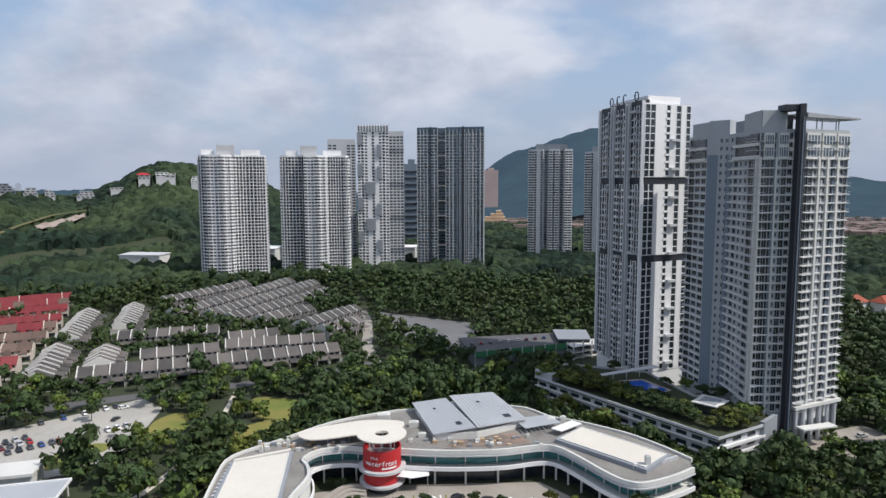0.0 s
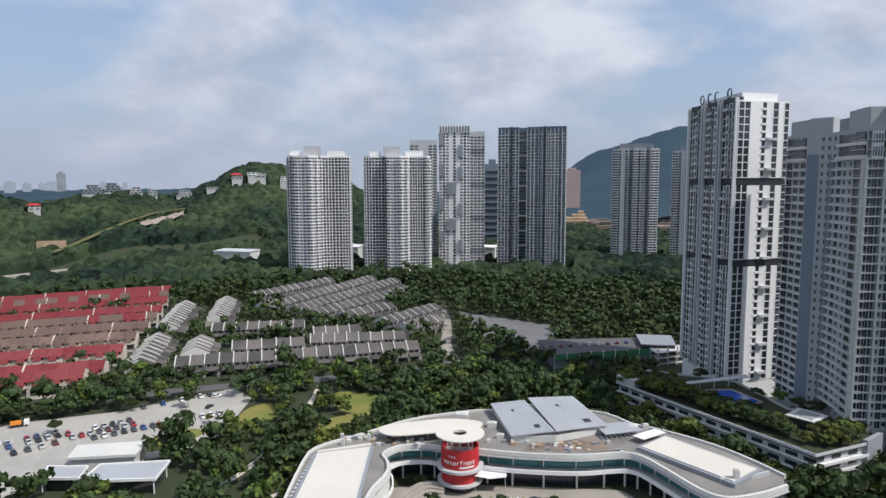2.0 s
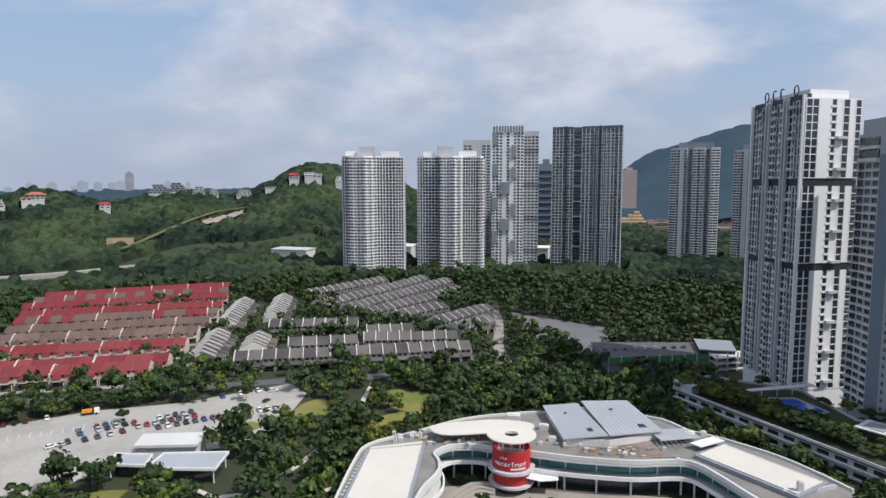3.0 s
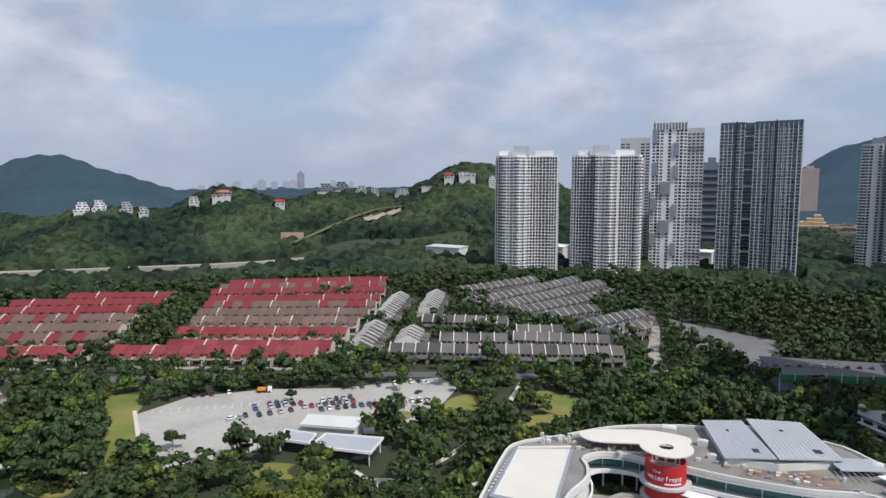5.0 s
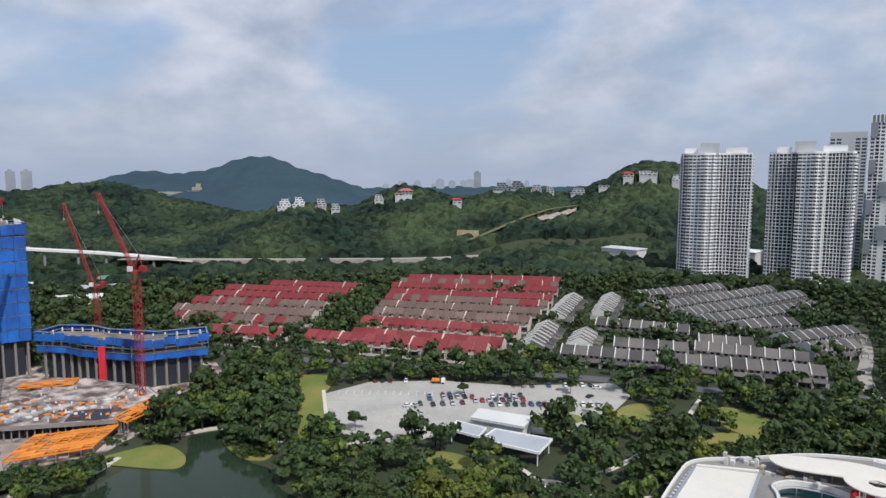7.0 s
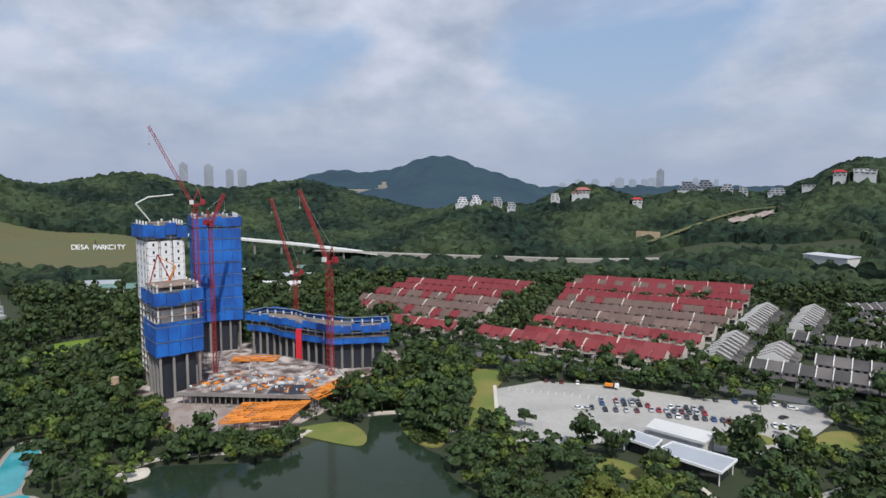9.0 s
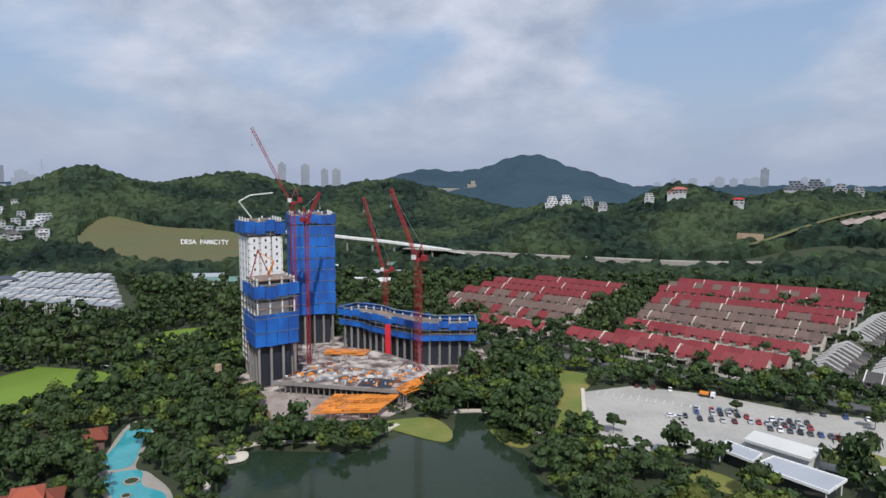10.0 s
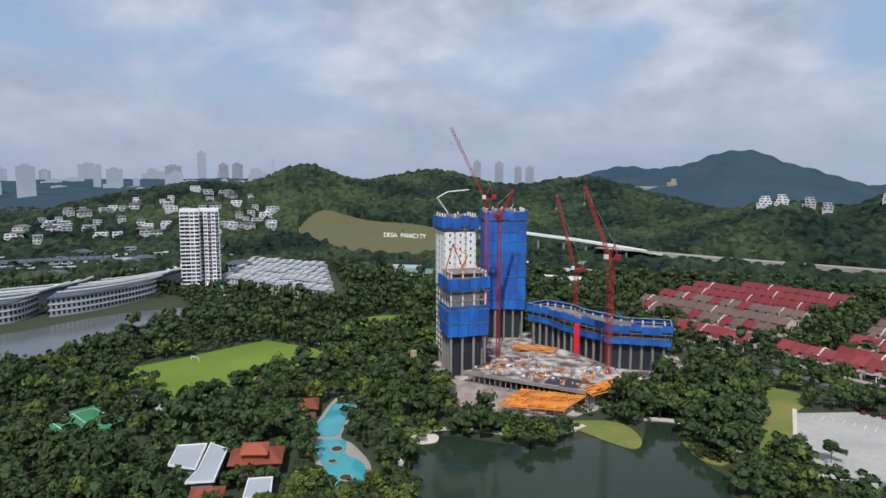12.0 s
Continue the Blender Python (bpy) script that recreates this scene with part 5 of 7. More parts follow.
# ---------------------------------------------------------------- podium block with roof garden and pool
def podium():
    t = thing("podium_block", "long pale grey podium block with planted roof terrace", "podium")
    q = [(52, 283), (101.8, 210.2), (123.0, 221.1), (131.9, 228.5), (126.8, 249.5), (112, 254), (104, 288), (70, 302)]
    part("wall", Shape().prism(inset(q, 0.9), -0.5, 11.2), PALE, t)
    part("roof_deck", Shape().prism(q, 11.2, 11.8), EARTH, t, "planted roof soil")
    part("parapet", Shape().band(q, 0.4, 12.7, 1.0, True), PALE, t)
    a, b = Vector((52, 283)), Vector((101.8, 210.2))
    m, length = edge_frame(a, b)
    pane, slab = Shape().box(0, 0, 0, 4.2, 0.1, 1.4).mesh("window", GLASS), None
    for lv in range(3):
        part("ledge", Shape().box(0, -0.9, 0, length, 0.15, 0.35, m @ Matrix.Translation((0, 0, 1.5 + 3.4 * lv))), OFFWHITE, t)
        for i in range(14):
            o = part("window", pane, None, t)
            o.matrix_basis = m @ Matrix.Translation((2 + i * length / 14, -0.86, 2.6 + 3.4 * lv - 0.4))
    m2, l2 = edge_frame((101.8, 210.2), (123.0, 221.1))
    for lv in range(3):
        part("balcony", Shape().box(0, -0.9, 0, l2, 1.2, 0.3, m2 @ Matrix.Translation((0, 0, 1.5 + 3.4 * lv))).box(0, 1.1, 0, l2, 1.2, 1.1, m2 @ Matrix.Translation((0, 0, 1.5 + 3.4 * lv))), WHITE, t)
        for i in range(3):
            o = part("window", pane, None, t)
            o.matrix_basis = m2 @ Matrix.Translation((0.8 + i * l2 / 3, -0.86, 2.4 + 3.4 * lv))
    part("end_wall", Shape().prism([(123.4, 220.8), (132.4, 228.3), (131.3, 229.4), (122.4, 221.9)], -0.5, 13.4), GREY, t, "plain grey end wall")
    part("stair_block", Shape().prism([(52, 283), (58, 275), (62, 279), (56, 287)], 11.8, 15.5), PALE, t)
    part("pool_basin", Shape().prism([(86, 276), (99, 278), (106, 262), (96, 256)], 11.8, 12.1), PAVING, t)
    part("pool_water", Shape().prism([(88, 274), (98, 276), (104.5, 262), (97, 258)], 11.9, 12.14), POOLBLUE, t, "deep blue pool water")
    part("trellis_roof", Shape().prism([(68, 268), (72, 272), (108, 288), (109, 284)], 15.2, 15.5), PALE, t)
    for u in np.linspace(0.05, 0.95, 6):
        p = Vector((70, 270)).lerp(Vector((108, 286)), u)
        part("trellis_post", Shape().bar((p.x, p.y, 11.8), (p.x, p.y, 15.2), 0.15, 4), WHITE, t)
    part("pavilion_roof", Shape().prism([(104, 238), (112, 246), (119, 238), (111, 231)], 15.2, 15.6), OFFWHITE, t)
    part("pavilion_skylight", Shape().prism([(106.5, 238), (112, 243.5), (116.5, 238.2), (111, 233)], 15.6, 15.75), GREY, t)
    part("pavilion_wall", Shape().prism([(105.5, 238), (112, 244.5), (117.5, 238), (111, 232.5)], 11.8, 15.2), GLASS, t)
    CLEAR.append(inset(q, -1))
    return [(56, 280), (62, 275), (66, 268), (71, 264), (76, 259), (80, 251), (85, 246), (90, 240), (95, 233), (100, 226), (104, 221), (109, 219), (114, 219), (118, 222), (124, 228), (80, 263), (88, 254), (96, 243), (100, 236), (116, 226), (74, 268), (86, 262), (94, 250), (121, 250), (117, 256), (112, 262), (106, 268), (70, 285), (78, 290), (90, 290)] + [(54 + 50 * u, 283 - 66 * u + 3.5 + 9 * w) for u in (0.06, 0.12, 0.2, 0.26, 0.33, 0.4, 0.47, 0.54, 0.6, 0.67, 0.74, 0.8, 0.87, 0.93) for w in (0.25, 0.7, 1.3)] + [(108 + 3.2 * k, 220 + 2.2 * k + 3 * (k % 2)) for k in range(7)]


ROOF_TREES = podium()

# long low buildings in the trees behind the mall
t = thing("sports_deck", "long low parking deck with a green net wall", "building")
part("wall", Shape().prism([(30, 343), (84, 360), (82, 388), (24, 378)], -0.5, 6.5), GREY, t)
part("roof_deck", Shape().prism([(29, 342), (85, 359), (83, 389), (23, 379)], 6.5, 7.0), ASPHALT, t)
part("green_net", Shape().band([(30, 341.5), (84, 358.5)], 0.2, 8.2, 3.4), COURT, t, "green net screen")
for u in np.linspace(0, 1, 9):
    p = Vector((30, 341.2)).lerp(Vector((84, 358.2)), u)
    part("net_post", Shape().bar((p.x, p.y, 0), (p.x, p.y, 9.0), 0.22, 6), OFFWHITE, t)
for i in range(9):
    car(30 + 5.5 * i, 362 + 1.6 * i, 80, 7.02)
CLEAR.append([(26, 336), (88, 356), (86, 394), (20, 382)])
t = thing("plant_house", "dark flat-roofed plant house with a pale roof", "building")
part("wall", Shape().prism([(80, 362), (98, 362), (101, 384), (82, 386)], 0, 9.2), CHARCOAL, t)
part("roof", Shape().prism([(79.5, 361.5), (98.5, 361.5), (101.5, 384.5), (81.5, 386.5)], 9.2, 9.7), GREY, t)
t = thing("parking_structure", "pale concrete parking frame beside the banded tower", "building")
for lv in range(3):
    part("deck", Shape().prism([(86, 352), (128, 372), (124, 382), (84, 362)], 0.5 + 3.2 * lv, 1.0 + 3.2 * lv), OFFWHITE, t)
for u in np.linspace(0, 1, 8):
    p = Vector((86.5, 352.4)).lerp(Vector((127.5, 372)), u)
    part("column", Shape().bar((p.x, p.y, 0), (p.x, p.y, 10), 0.5, 4), OFFWHITE, t)
CLEAR.append([(78, 345), (132, 366), (126, 390), (78, 390)])
# roof sign shapes on the banded tower
t = thing("roof_sign", "black outline sign shapes standing on the banded tower roof", "sign")
top = OCPB + 38 * 3.3 + 2.4
for k, (u0, span) in enumerate(((0.18, 360), (0.36, 260), (0.52, 200), (0.80, 360))):
    c = Vector((96.5, 336, top)).lerp(Vector((104, 298, top)), u0)
    x = Vector((7.5, -38, 0)).normalized()
    pts = [c + x * 1.7 * math.cos(radians(a)) + Vector((0, 0, 2.2 + 2.1 * math.sin(radians(a)))) for a in np.linspace(50, 50 + span, 14)]
    s = Shape()
    for a, b in zip(pts, pts[1:]):
        s.bar(a, b, 0.28, 5)
    s.bar(c - x * 1.2, c - x * 1.2 + Vector((0, 0, 3.2)), 0.2, 5)
    part("sign_shape", s, CHARCOAL, t)

# ---------------------------------------------------------------- building site


def frame_tower(label, q, z_net0, z_net1, top, step=3.4, net=True, white=False, open_top=0.0):
    """A concrete frame going up: columns, floor slabs, wall infill and blue nets."""
    t = thing("unfinished_tower", label, "building", "towers under construction")
    foot = z_net0
    cols = []
    for (a, b) in zip(q, q[1:] + q[:1]):
        a, b = Vector(a), Vector(b)
        n = max(2, round((b - a).length / 6.0))
        cols += [a.lerp(b, i / n) for i in range(n)]
    c = sum((Vector(p) for p in q), Vector((0, 0))) / len(q)
    for p in cols:
        p = p.lerp(c, 0.06)
        part("column", Shape().bar((p.x, p.y, 0), (p.x, p.y, foot), 0.75, 4), CONCRETE, t)
    # charcoal block: the shade inside the open lower floors put into colour
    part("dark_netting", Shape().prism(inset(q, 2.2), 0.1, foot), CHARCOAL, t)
    part("core_wall", Shape().prism([tuple(Vector(p).lerp(c, 0.42)) for p in q], 0, top - 1), ROUGHCON, t)
    z = foot
    while z < top - 0.5:
        part("floor_slab", Shape().prism(q, z, z + 0.45), ROUGHCON, t)
        z += step
    part("infill_wall", Shape().prism(inset(q, 2.6), foot, top - step), WHITE if white else CONCRETE, t)
    for p in cols:
        p = p.lerp(c, 0.05)
        part("column", Shape().bar((p.x, p.y, foot), (p.x, p.y, top), 0.5, 4), OFFWHITE, t)
    if net:
        z = z_net0 - 0.6
        k = 0
        while z < z_net1:
            z2 = min(z + 2 * step, z_net1)
            out = inset(q, -1.0 - 0.18 * (k % 2))
            for a, b in zip(out, out[1:] + out[:1]):
                a, b = Vector(a), Vector(b)
                n = max(2, round((b - a).length / 5.5))
                for i in range(n):
                    p0, p1 = a.lerp(b, i / n), a.lerp(b, (i + 0.97) / n)
                    off = hrng.uniform(-0.15, 0.2)
                    d = (p1 - p0).normalized()
                    nn = Vector((d.y, -d.x)) * off
                    part("safety_net", Shape().band([p0 + nn, (p0 + p1) / 2 + nn * 0.2, p1 + nn], 0.08, z2 + hrng.uniform(-0.3, 0.1), z2 - z - 0.25), NET, t)
            part("net_rail", Shape().band(inset(q, -1.25), 0.2, z2, 0.22, True), SLATE, t)
            z, k = z2, k + 1
    return t


FRONT = [(-301, 61.5), (-304, 80.5), (-320, 79.5), (-318, 60.5)]
frame_tower("half-built concrete tower wrapped in blue nets over bare columns", FRONT, 21, 36, 53, white=True)
BACK = [(-322, 62.5), (-323.5, 79.5), (-340, 79.5), (-339, 61.5)]
frame_tower("tall half-built tower with white core walls and few nets", BACK, 6, 0, 80, white=True, net=False)
# white panel walls with slot windows on the tall core
t = thing("panel_wall", "white precast wall panels with small dark window slots", "wall", "precast panels")
for a, b in zip(BACK, BACK[1:] + BACK[:1]):
    m, length = edge_frame(a, b) if sum(p[0] * q[1] - q[0] * p[1] for p, q in zip(BACK, BACK[1:] + BACK[:1])) > 0 else edge_frame(b, a)
    for j in range(3):
        for k in range(8):
            z = 42 + 3.6 * k
            part("panel", Shape().box(length * (0.04 + 0.33 * j), 0.1, z, length * (0.30 + 0.33 * j), 0.4, z + 3.4, m), WHITE, t)
            part("window_slot", Shape().box(length * (0.15 + 0.33 * j), 0.38, z + 1.0, length * (0.20 + 0.33 * j), 0.45, z + 2.4, m), GLASS, t)
REAR = [(-372, 98), (-368, 121), (-388, 125), (-392, 101)]
frame_tower("tall half-built tower fully wrapped in blue nets", REAR, 19, 72, 80)


def net_ring(q, z0, z1, label="blue working platform nets round the top floors"):
    t = thing("net_platform", label, "safety net", "platform nets")
    out = inset(q, -1.6)
    for a, b in zip(out, out[1:] + out[:1]):
        a, b = Vector(a), Vector(b)
        n = max(2, round((b - a).length / 5))
        for i in range(n):
            p0, p1 = a.lerp(b, i / n), a.lerp(b, (i + 0.96) / n)
            part("net", Shape().band([p0, p1], 0.1, z1 + hrng.uniform(-1.3, 0.7), z1 - z0 - 0.8), NET, t)
    for z in (z0, (z0 + z1) / 2, z1):
        part("platform", Shape().band(inset(q, -0.9), 1.3, z, 0.15, True), SLATE, t)


net_ring(FRONT, 43.5, 50)
net_ring(BACK, 72, 78.5)
net_ring(REAR, 73, 79)
LOW = [(-357, 122), (-344, 130), (-330, 132), (-300, 146), (-288, 172), (-301, 179), (-311, 158), (-335, 146), (-350, 144), (-364, 134)]
frame_tower("low half-built block on tall bare columns, blue nets above", LOW, 14.5, 17.6, 23.5, step=3.2)
net_ring(LOW, 20, 24.5)

RUST = mat("rusty_steel", (0.16, 0.055, 0.035), 0.9, 0.4, 0.3, 2.0, 0.4)
# decks and formwork
t = thing("building_deck", "stained concrete podium deck under construction", "deck")
DECK = [(-292, 66), (-254, 112), (-262, 136), (-284, 140), (-320, 128), (-330, 100), (-300, 88)]
part("deck_slab", Shape().prism(DECK, 5.2, 6.0), DECKMAT, t)
part("deck_edge", Shape().band(DECK, 0.5, 6.3, 1.6, True), CONCRETE, t)
part("dark_membrane", Shape().prism([(-268, 98), (-258, 110), (-268, 118), (-278, 106)], 6.0, 6.06), CHARCOAL, t)
part("raised_slab", Shape().prism([(-300, 98), (-280, 122), (-292, 134), (-316, 116)], 6.0, 6.8), DECKMAT, t)
for i in range(40):
    u, v = hrng.random(), hrng.random()
    p = Vector((-290, 74)).lerp(Vector((-256, 112)), u).lerp(Vector((-320, 112)).lerp(Vector((-280, 136)), u), v)
    part("column_stub", Shape().bar((p.x, p.y, 5.2), (p.x, p.y, 6.4 + 1.2 * hrng.random()), 0.35, 4), OFFWHITE, t)
for i in range(22):
    p = Vector((-290, 68)).lerp(Vector((-254, 112)), i / 21)
    part("deck_prop", Shape().bar((p.x - 0.8, p.y + 0.8, 0), (p.x - 0.8, p.y + 0.8, 5.2), 0.3, 4), CONCRETE, t)
for i in range(150):
    u, v = hrng.random(), hrng.random()
    p = Vector((-296, 72)).lerp(Vector((-258, 112)), u).lerp(Vector((-322, 112)).lerp(Vector((-280, 138)), u), v)
    s = hrng.uniform(0.8, 3.6)
    o = thing("building_material", ("stack of pale boards on the site deck", "stack of orange timber on the site deck", "grey crate of fittings on the site deck", "rusty steel bundle on the site deck")[i % 4], "materials", "site clutter", m=pose(p.x, p.y, 6.0, 0, 0, hrng.uniform(0, 180)))
    sh = Shape()
    part("bundle", sh.prism([(-s / 2, -s / 3), (s / 2, -s / 3 + 0.2), (s / 2 - 0.2, s / 3), (-s / 2 + 0.1, s / 3)], 0, 0.5 + 0.3 * hrng.random()), (OFFWHITE, ORANGE, GREY, RUST)[i % 4], o)


def formwork(q0, q1, q2, q3, z, n, m, label):
    t = thing("formwork", label, "formwork", "orange formwork")
    a, b, c, d = (Vector(p) for p in (q0, q1, q2, q3))
    for i in range(n + 1):
        u = i / n
        p, q = a.lerp(b, u), d.lerp(c, u)
        part("beam", Shape().bar((p.x, p.y, z), (q.x, q.y, z), 0.3), ORANGE, t)
    for j in range(m + 1):
        v = j / m
        p, q = a.lerp(d, v), b.lerp(c, v)
        part("beam", Shape().bar((p.x, p.y, z - 0.45), (q.x, q.y, z - 0.45), 0.35), ORANGE, t)
    for i in range(n):
        for j in range(m):
            if hrng.random() < 0.45:
                p = [a.lerp(b, (i + s) / n).lerp(d.lerp(c, (i + s) / n), (j + r) / m) for s, r in ((0.06, 0.06), (0.94, 0.06), (0.94, 0.94), (0.06, 0.94))]
                part("panel", Shape().prism([tuple(k) for k in p], z - 0.02, z + 0.12 + hrng.uniform(0, 0.1)), ORANGE, t)
    for i in range(n + 1):
        for v in (0.0, 0.5, 1.0):
            p = a.lerp(b, i / n).lerp(d.lerp(c, i / n), v)
            part("prop", Shape().bar((p.x, p.y, 0.1), (p.x, p.y, z - 0.4), 0.14, 4), STEEL, t)


formwork((-240, 97), (-251, 72), (-268, 88), (-254, 113), 4.0, 7, 8, "orange timber formwork table beside the lake")
formwork((-247, 113), (-256, 112), (-268, 134), (-258, 140), 6.6, 4, 6, "orange formwork decking on the podium edge")
formwork((-322, 100), (-330, 104), (-318, 124), (-310, 118), 7.6, 3, 5, "orange formwork boards on the upper slab")


def crane(label, x, y, z0, mast, tip, back, w=1.1, cab=True):
    """A luffing tower crane: lattice mast, slewing deck, cab and raised lattice jib."""
    t = thing("tower_crane", label, "crane", "red tower cranes")

    def lattice(nm, a, b, w, bays):
        a, b = Vector(a), Vector(b)
        qt = (b - a).to_track_quat("Z", "Y")
        cs = [qt @ Vector((sx * w, sy * w, 0)) for sx, sy in ((-1, -1), (1, -1), (1, 1), (-1, 1))]
        s = Shape()
        for c in cs:
            s.bar(a + c, b + c, 0.14)
        for i in range(bays):
            p, q = a.lerp(b, i / bays), a.lerp(b, (i + 1) / bays)
            for k in range(4):
                s.bar(p + cs[k], q + cs[(k + 1) % 4], 0.09)
                s.bar(p + cs[k], p + cs[(k + 1) % 4], 0.09)
        part(nm, s, CRANERED, t)

    lattice("mast", (x, y, z0), (x, y, mast), w, int((mast - z0) / 2.6))
    part("slewing_deck", Shape().bar((x, y, mast), (x, y, mast + 0.9), 2.0, 10), CRANERED, t)
    d = (Vector(tip) - Vector((x, y, mast))).to_2d().normalized()
    m = Matrix.Translation((x, y, mast + 0.9)) @ Matrix.Rotation(math.atan2(d.y, d.x), 4, "Z")
    part("machinery_deck", Shape().box(-back, -1.0, 0, 1.5, 1.0, 0.5, m).box(-back, -1.2, 0.5, -back + 2.2, 1.2, 2.6, m), CRANERED, t)
    part("cab", Shape().box(0.5, 1.1, 0.2, 2.4, 2.5, 2.3, m), OFFWHITE, t)
    foot = m @ Vector((1.2, 0, 0.6))
    lattice("jib", foot, tip, 0.6, 18)
    apex = m @ Vector((-2.0, 0, 7.5))
    part("a_frame", Shape().bar(m @ Vector((1.0, 0.7, 0.5)), apex, 0.2).bar(m @ Vector((1.0, -0.7, 0.5)), apex, 0.2).bar(m @ Vector((-back + 1, 0, 0.5)), apex, 0.2), CRANERED, t)
    part("stay_rope", Shape().bar(apex, Vector(foot).lerp(Vector(tip), 0.93), 0.07, 3), STEEL, t)
    j = t.children[-1]
    part("hook", Shape().bar(Vector(tip) - Vector((0, 0, 9.2)), Vector(tip) - Vector((0, 0, 8)), 0.4, 6), STEEL, [c for c in t.children if c.name.startswith("jib")][0])
    part("hoist_rope", Shape().bar(tip, Vector(tip) - Vector((0, 0, 8)), 0.06, 3), STEEL, t)


crane("red luffing tower crane standing between the blue-netted towers", -334, 88, 0.2, 86, (-338, 69, 125), 5)
crane("slim red tower crane before the netted tower", -331, 94.5, 0.2, 76, (-338, 104, 92), 4, 0.8)
crane("red luffing tower crane with a raised jib over the low block", -276, 133, 0.2, 60, (-293.8, 126.5, 94.7), 5, 1.3)
crane("red tower crane behind the low block", -362.2, 152.4, 0.2, 42, (-371.7, 142.2, 88.1), 5)
t = thing("hoist_shaft", "bright red fabric hoist shaft before the low block", "hoist")
part("shaft", Shape().prism([(-315, 132), (-313.5, 134.5), (-315, 135.5), (-316.5, 133)], 0, 21), CRIMSON, t)
t = thing("concrete_pump", "white concrete pump boom on the tower top", "pump")
pts = [Vector((-330, 66, 80)), Vector((-329, 60, 88)), Vector((-331, 66, 91)), Vector((-334, 78, 92))]
s = Shape()
for a, b in zip(pts, pts[1:]):
    s.bar(a, b, 0.35, 6)
part("boom", s, OFFWHITE, t)
t = thing("small_crane", "small orange derrick on the tower roof", "crane")
part("derrick", Shape().bar((-308, 68, 53), (-309, 72, 60), 0.35).bar((-309, 72, 60), (-308, 64, 65), 0.25).bar((-312, 70, 53), (-309, 72, 60), 0.3), ORANGE, t)
t = thing("small_crane", "small red derrick on the tower roof", "crane")
part("derrick", Shape().bar((-306, 60, 53), (-307, 64, 66), 0.3).bar((-307, 64, 66), (-307, 69, 54), 0.3), CRANERED, t)
# hoarding and site gate
structure("site_hoarding", Shape().band(smooth_line([(-312, 48), (-288, 52), (-262, 58)]), 0.3, 3.0, 3.0), CLAY, "tan hoarding along the site edge", "fence")
t = thing("silo", "pale dusty mixer and heap beside the site tower", "silo")
part("drum", Shape().bar((-318, 46, 0), (-318, 46, 10), 2.6, 12, 1.6), CLAY, t)

# ---------------------------------------------------------------- club, pools and courts beside the lake
patch("pool_deck", [(-281, 5), (-276, 16), (-240, 6), (-230, 10), (-210, 15), (-188, 10), (-189, -3), (-212, -3), (-238, -6)], 0.25, PAVING, "pale stone pool deck", "deck", True)
structure("lap_pool", Shape().prism(smooth_line([(-243, -6), (-260, 0), (-278, 6), (-276, 14), (-258, 9), (-239, 4)], 4, True), 0.2, 0.36), POOL, "long turquoise swimming pool", "pool")
structure("free_pool", Shape().prism(smooth_line([(-235, -4), (-234, 7), (-222, 7), (-212, 13), (-198, 11), (-191, 6), (-194, -1), (-208, 0), (-222, -3)], 4, True), 0.2, 0.36), POOL, "curving turquoise free-form pool", "pool")
for x, y, r in ((-226, 4, 2.6), (-203, 6, 2.4), (-216, 2, 1.6)):
    o = thing("pool_island", "round paved planter island in the pool", "planter", "pool islands", m=pose(x, y, 0.3))
    part("rim", Shape().bar((0, 0, 0), (0, 0, 0.45), r, 14), PAVING, o)
    part("soil", Shape().bar((0, 0, 0.45), (0, 0, 0.5), r * 0.8, 12), EARTH, o)


def hip_roof(name, label, q, e, ridge, material, wall_mat=BROWNTILE, group=""):
    t = thing(name, label, "building", group)
    part("wall", Shape().prism(shrink(q, 1.2), 0, e), wall_mat, t)
    c = [Vector(p) for p in q]
    ra, rb = (c[0] + c[3]) / 2, (c[1] + c[2]) / 2
    a, b = ra.lerp(rb, 0.28), ra.lerp(rb, 0.72)
    v = [(*p, e) for p in q] + [(a.x, a.y, ridge), (b.x, b.y, ridge)] + [(*p, e - 0.25) for p in q]
    part("roof", Shape().add(v, [(0, 1, 5, 4), (2, 3, 4, 5), (1, 2, 5), (3, 0, 4), (9, 8, 7, 6), (6, 7, 1, 0), (7, 8, 2, 1), (8, 9, 3, 2), (9, 6, 0, 3)]), material, t)
    CLEAR.append(shrink(q, -2.2))
    return t


hip_roof("clubhouse", "clubhouse wing with a red-brown tiled hip roof", [(-208, -32), (-207, -14.5), (-221, -14), (-222, -32)], 5.5, 8.6, ORANGETILE, group="club roofs")
hip_roof("clubhouse", "small clubhouse pavilion with a raised red tile roof", [(-209, -28), (-207.5, -19), (-218, -19), (-219, -28)], 8.6, 10.2, ORANGETILE, ORANGETILE, group="club roofs")
hip_roof("poolside_pavilion", "poolside pavilion with a rust red roof", [(-261, -10), (-258, -2.4), (-272.6, -2), (-273, -11)], 4.2, 6, ORANGETILE, group="club roofs")
hip_roof("clubhouse", "rust red roofed club wing near the pools", [(-186, -40.5), (-185, -30.6), (-194.5, -30.2), (-195, -40.5)], 5.5, 7.6, ORANGETILE, group="club roofs")
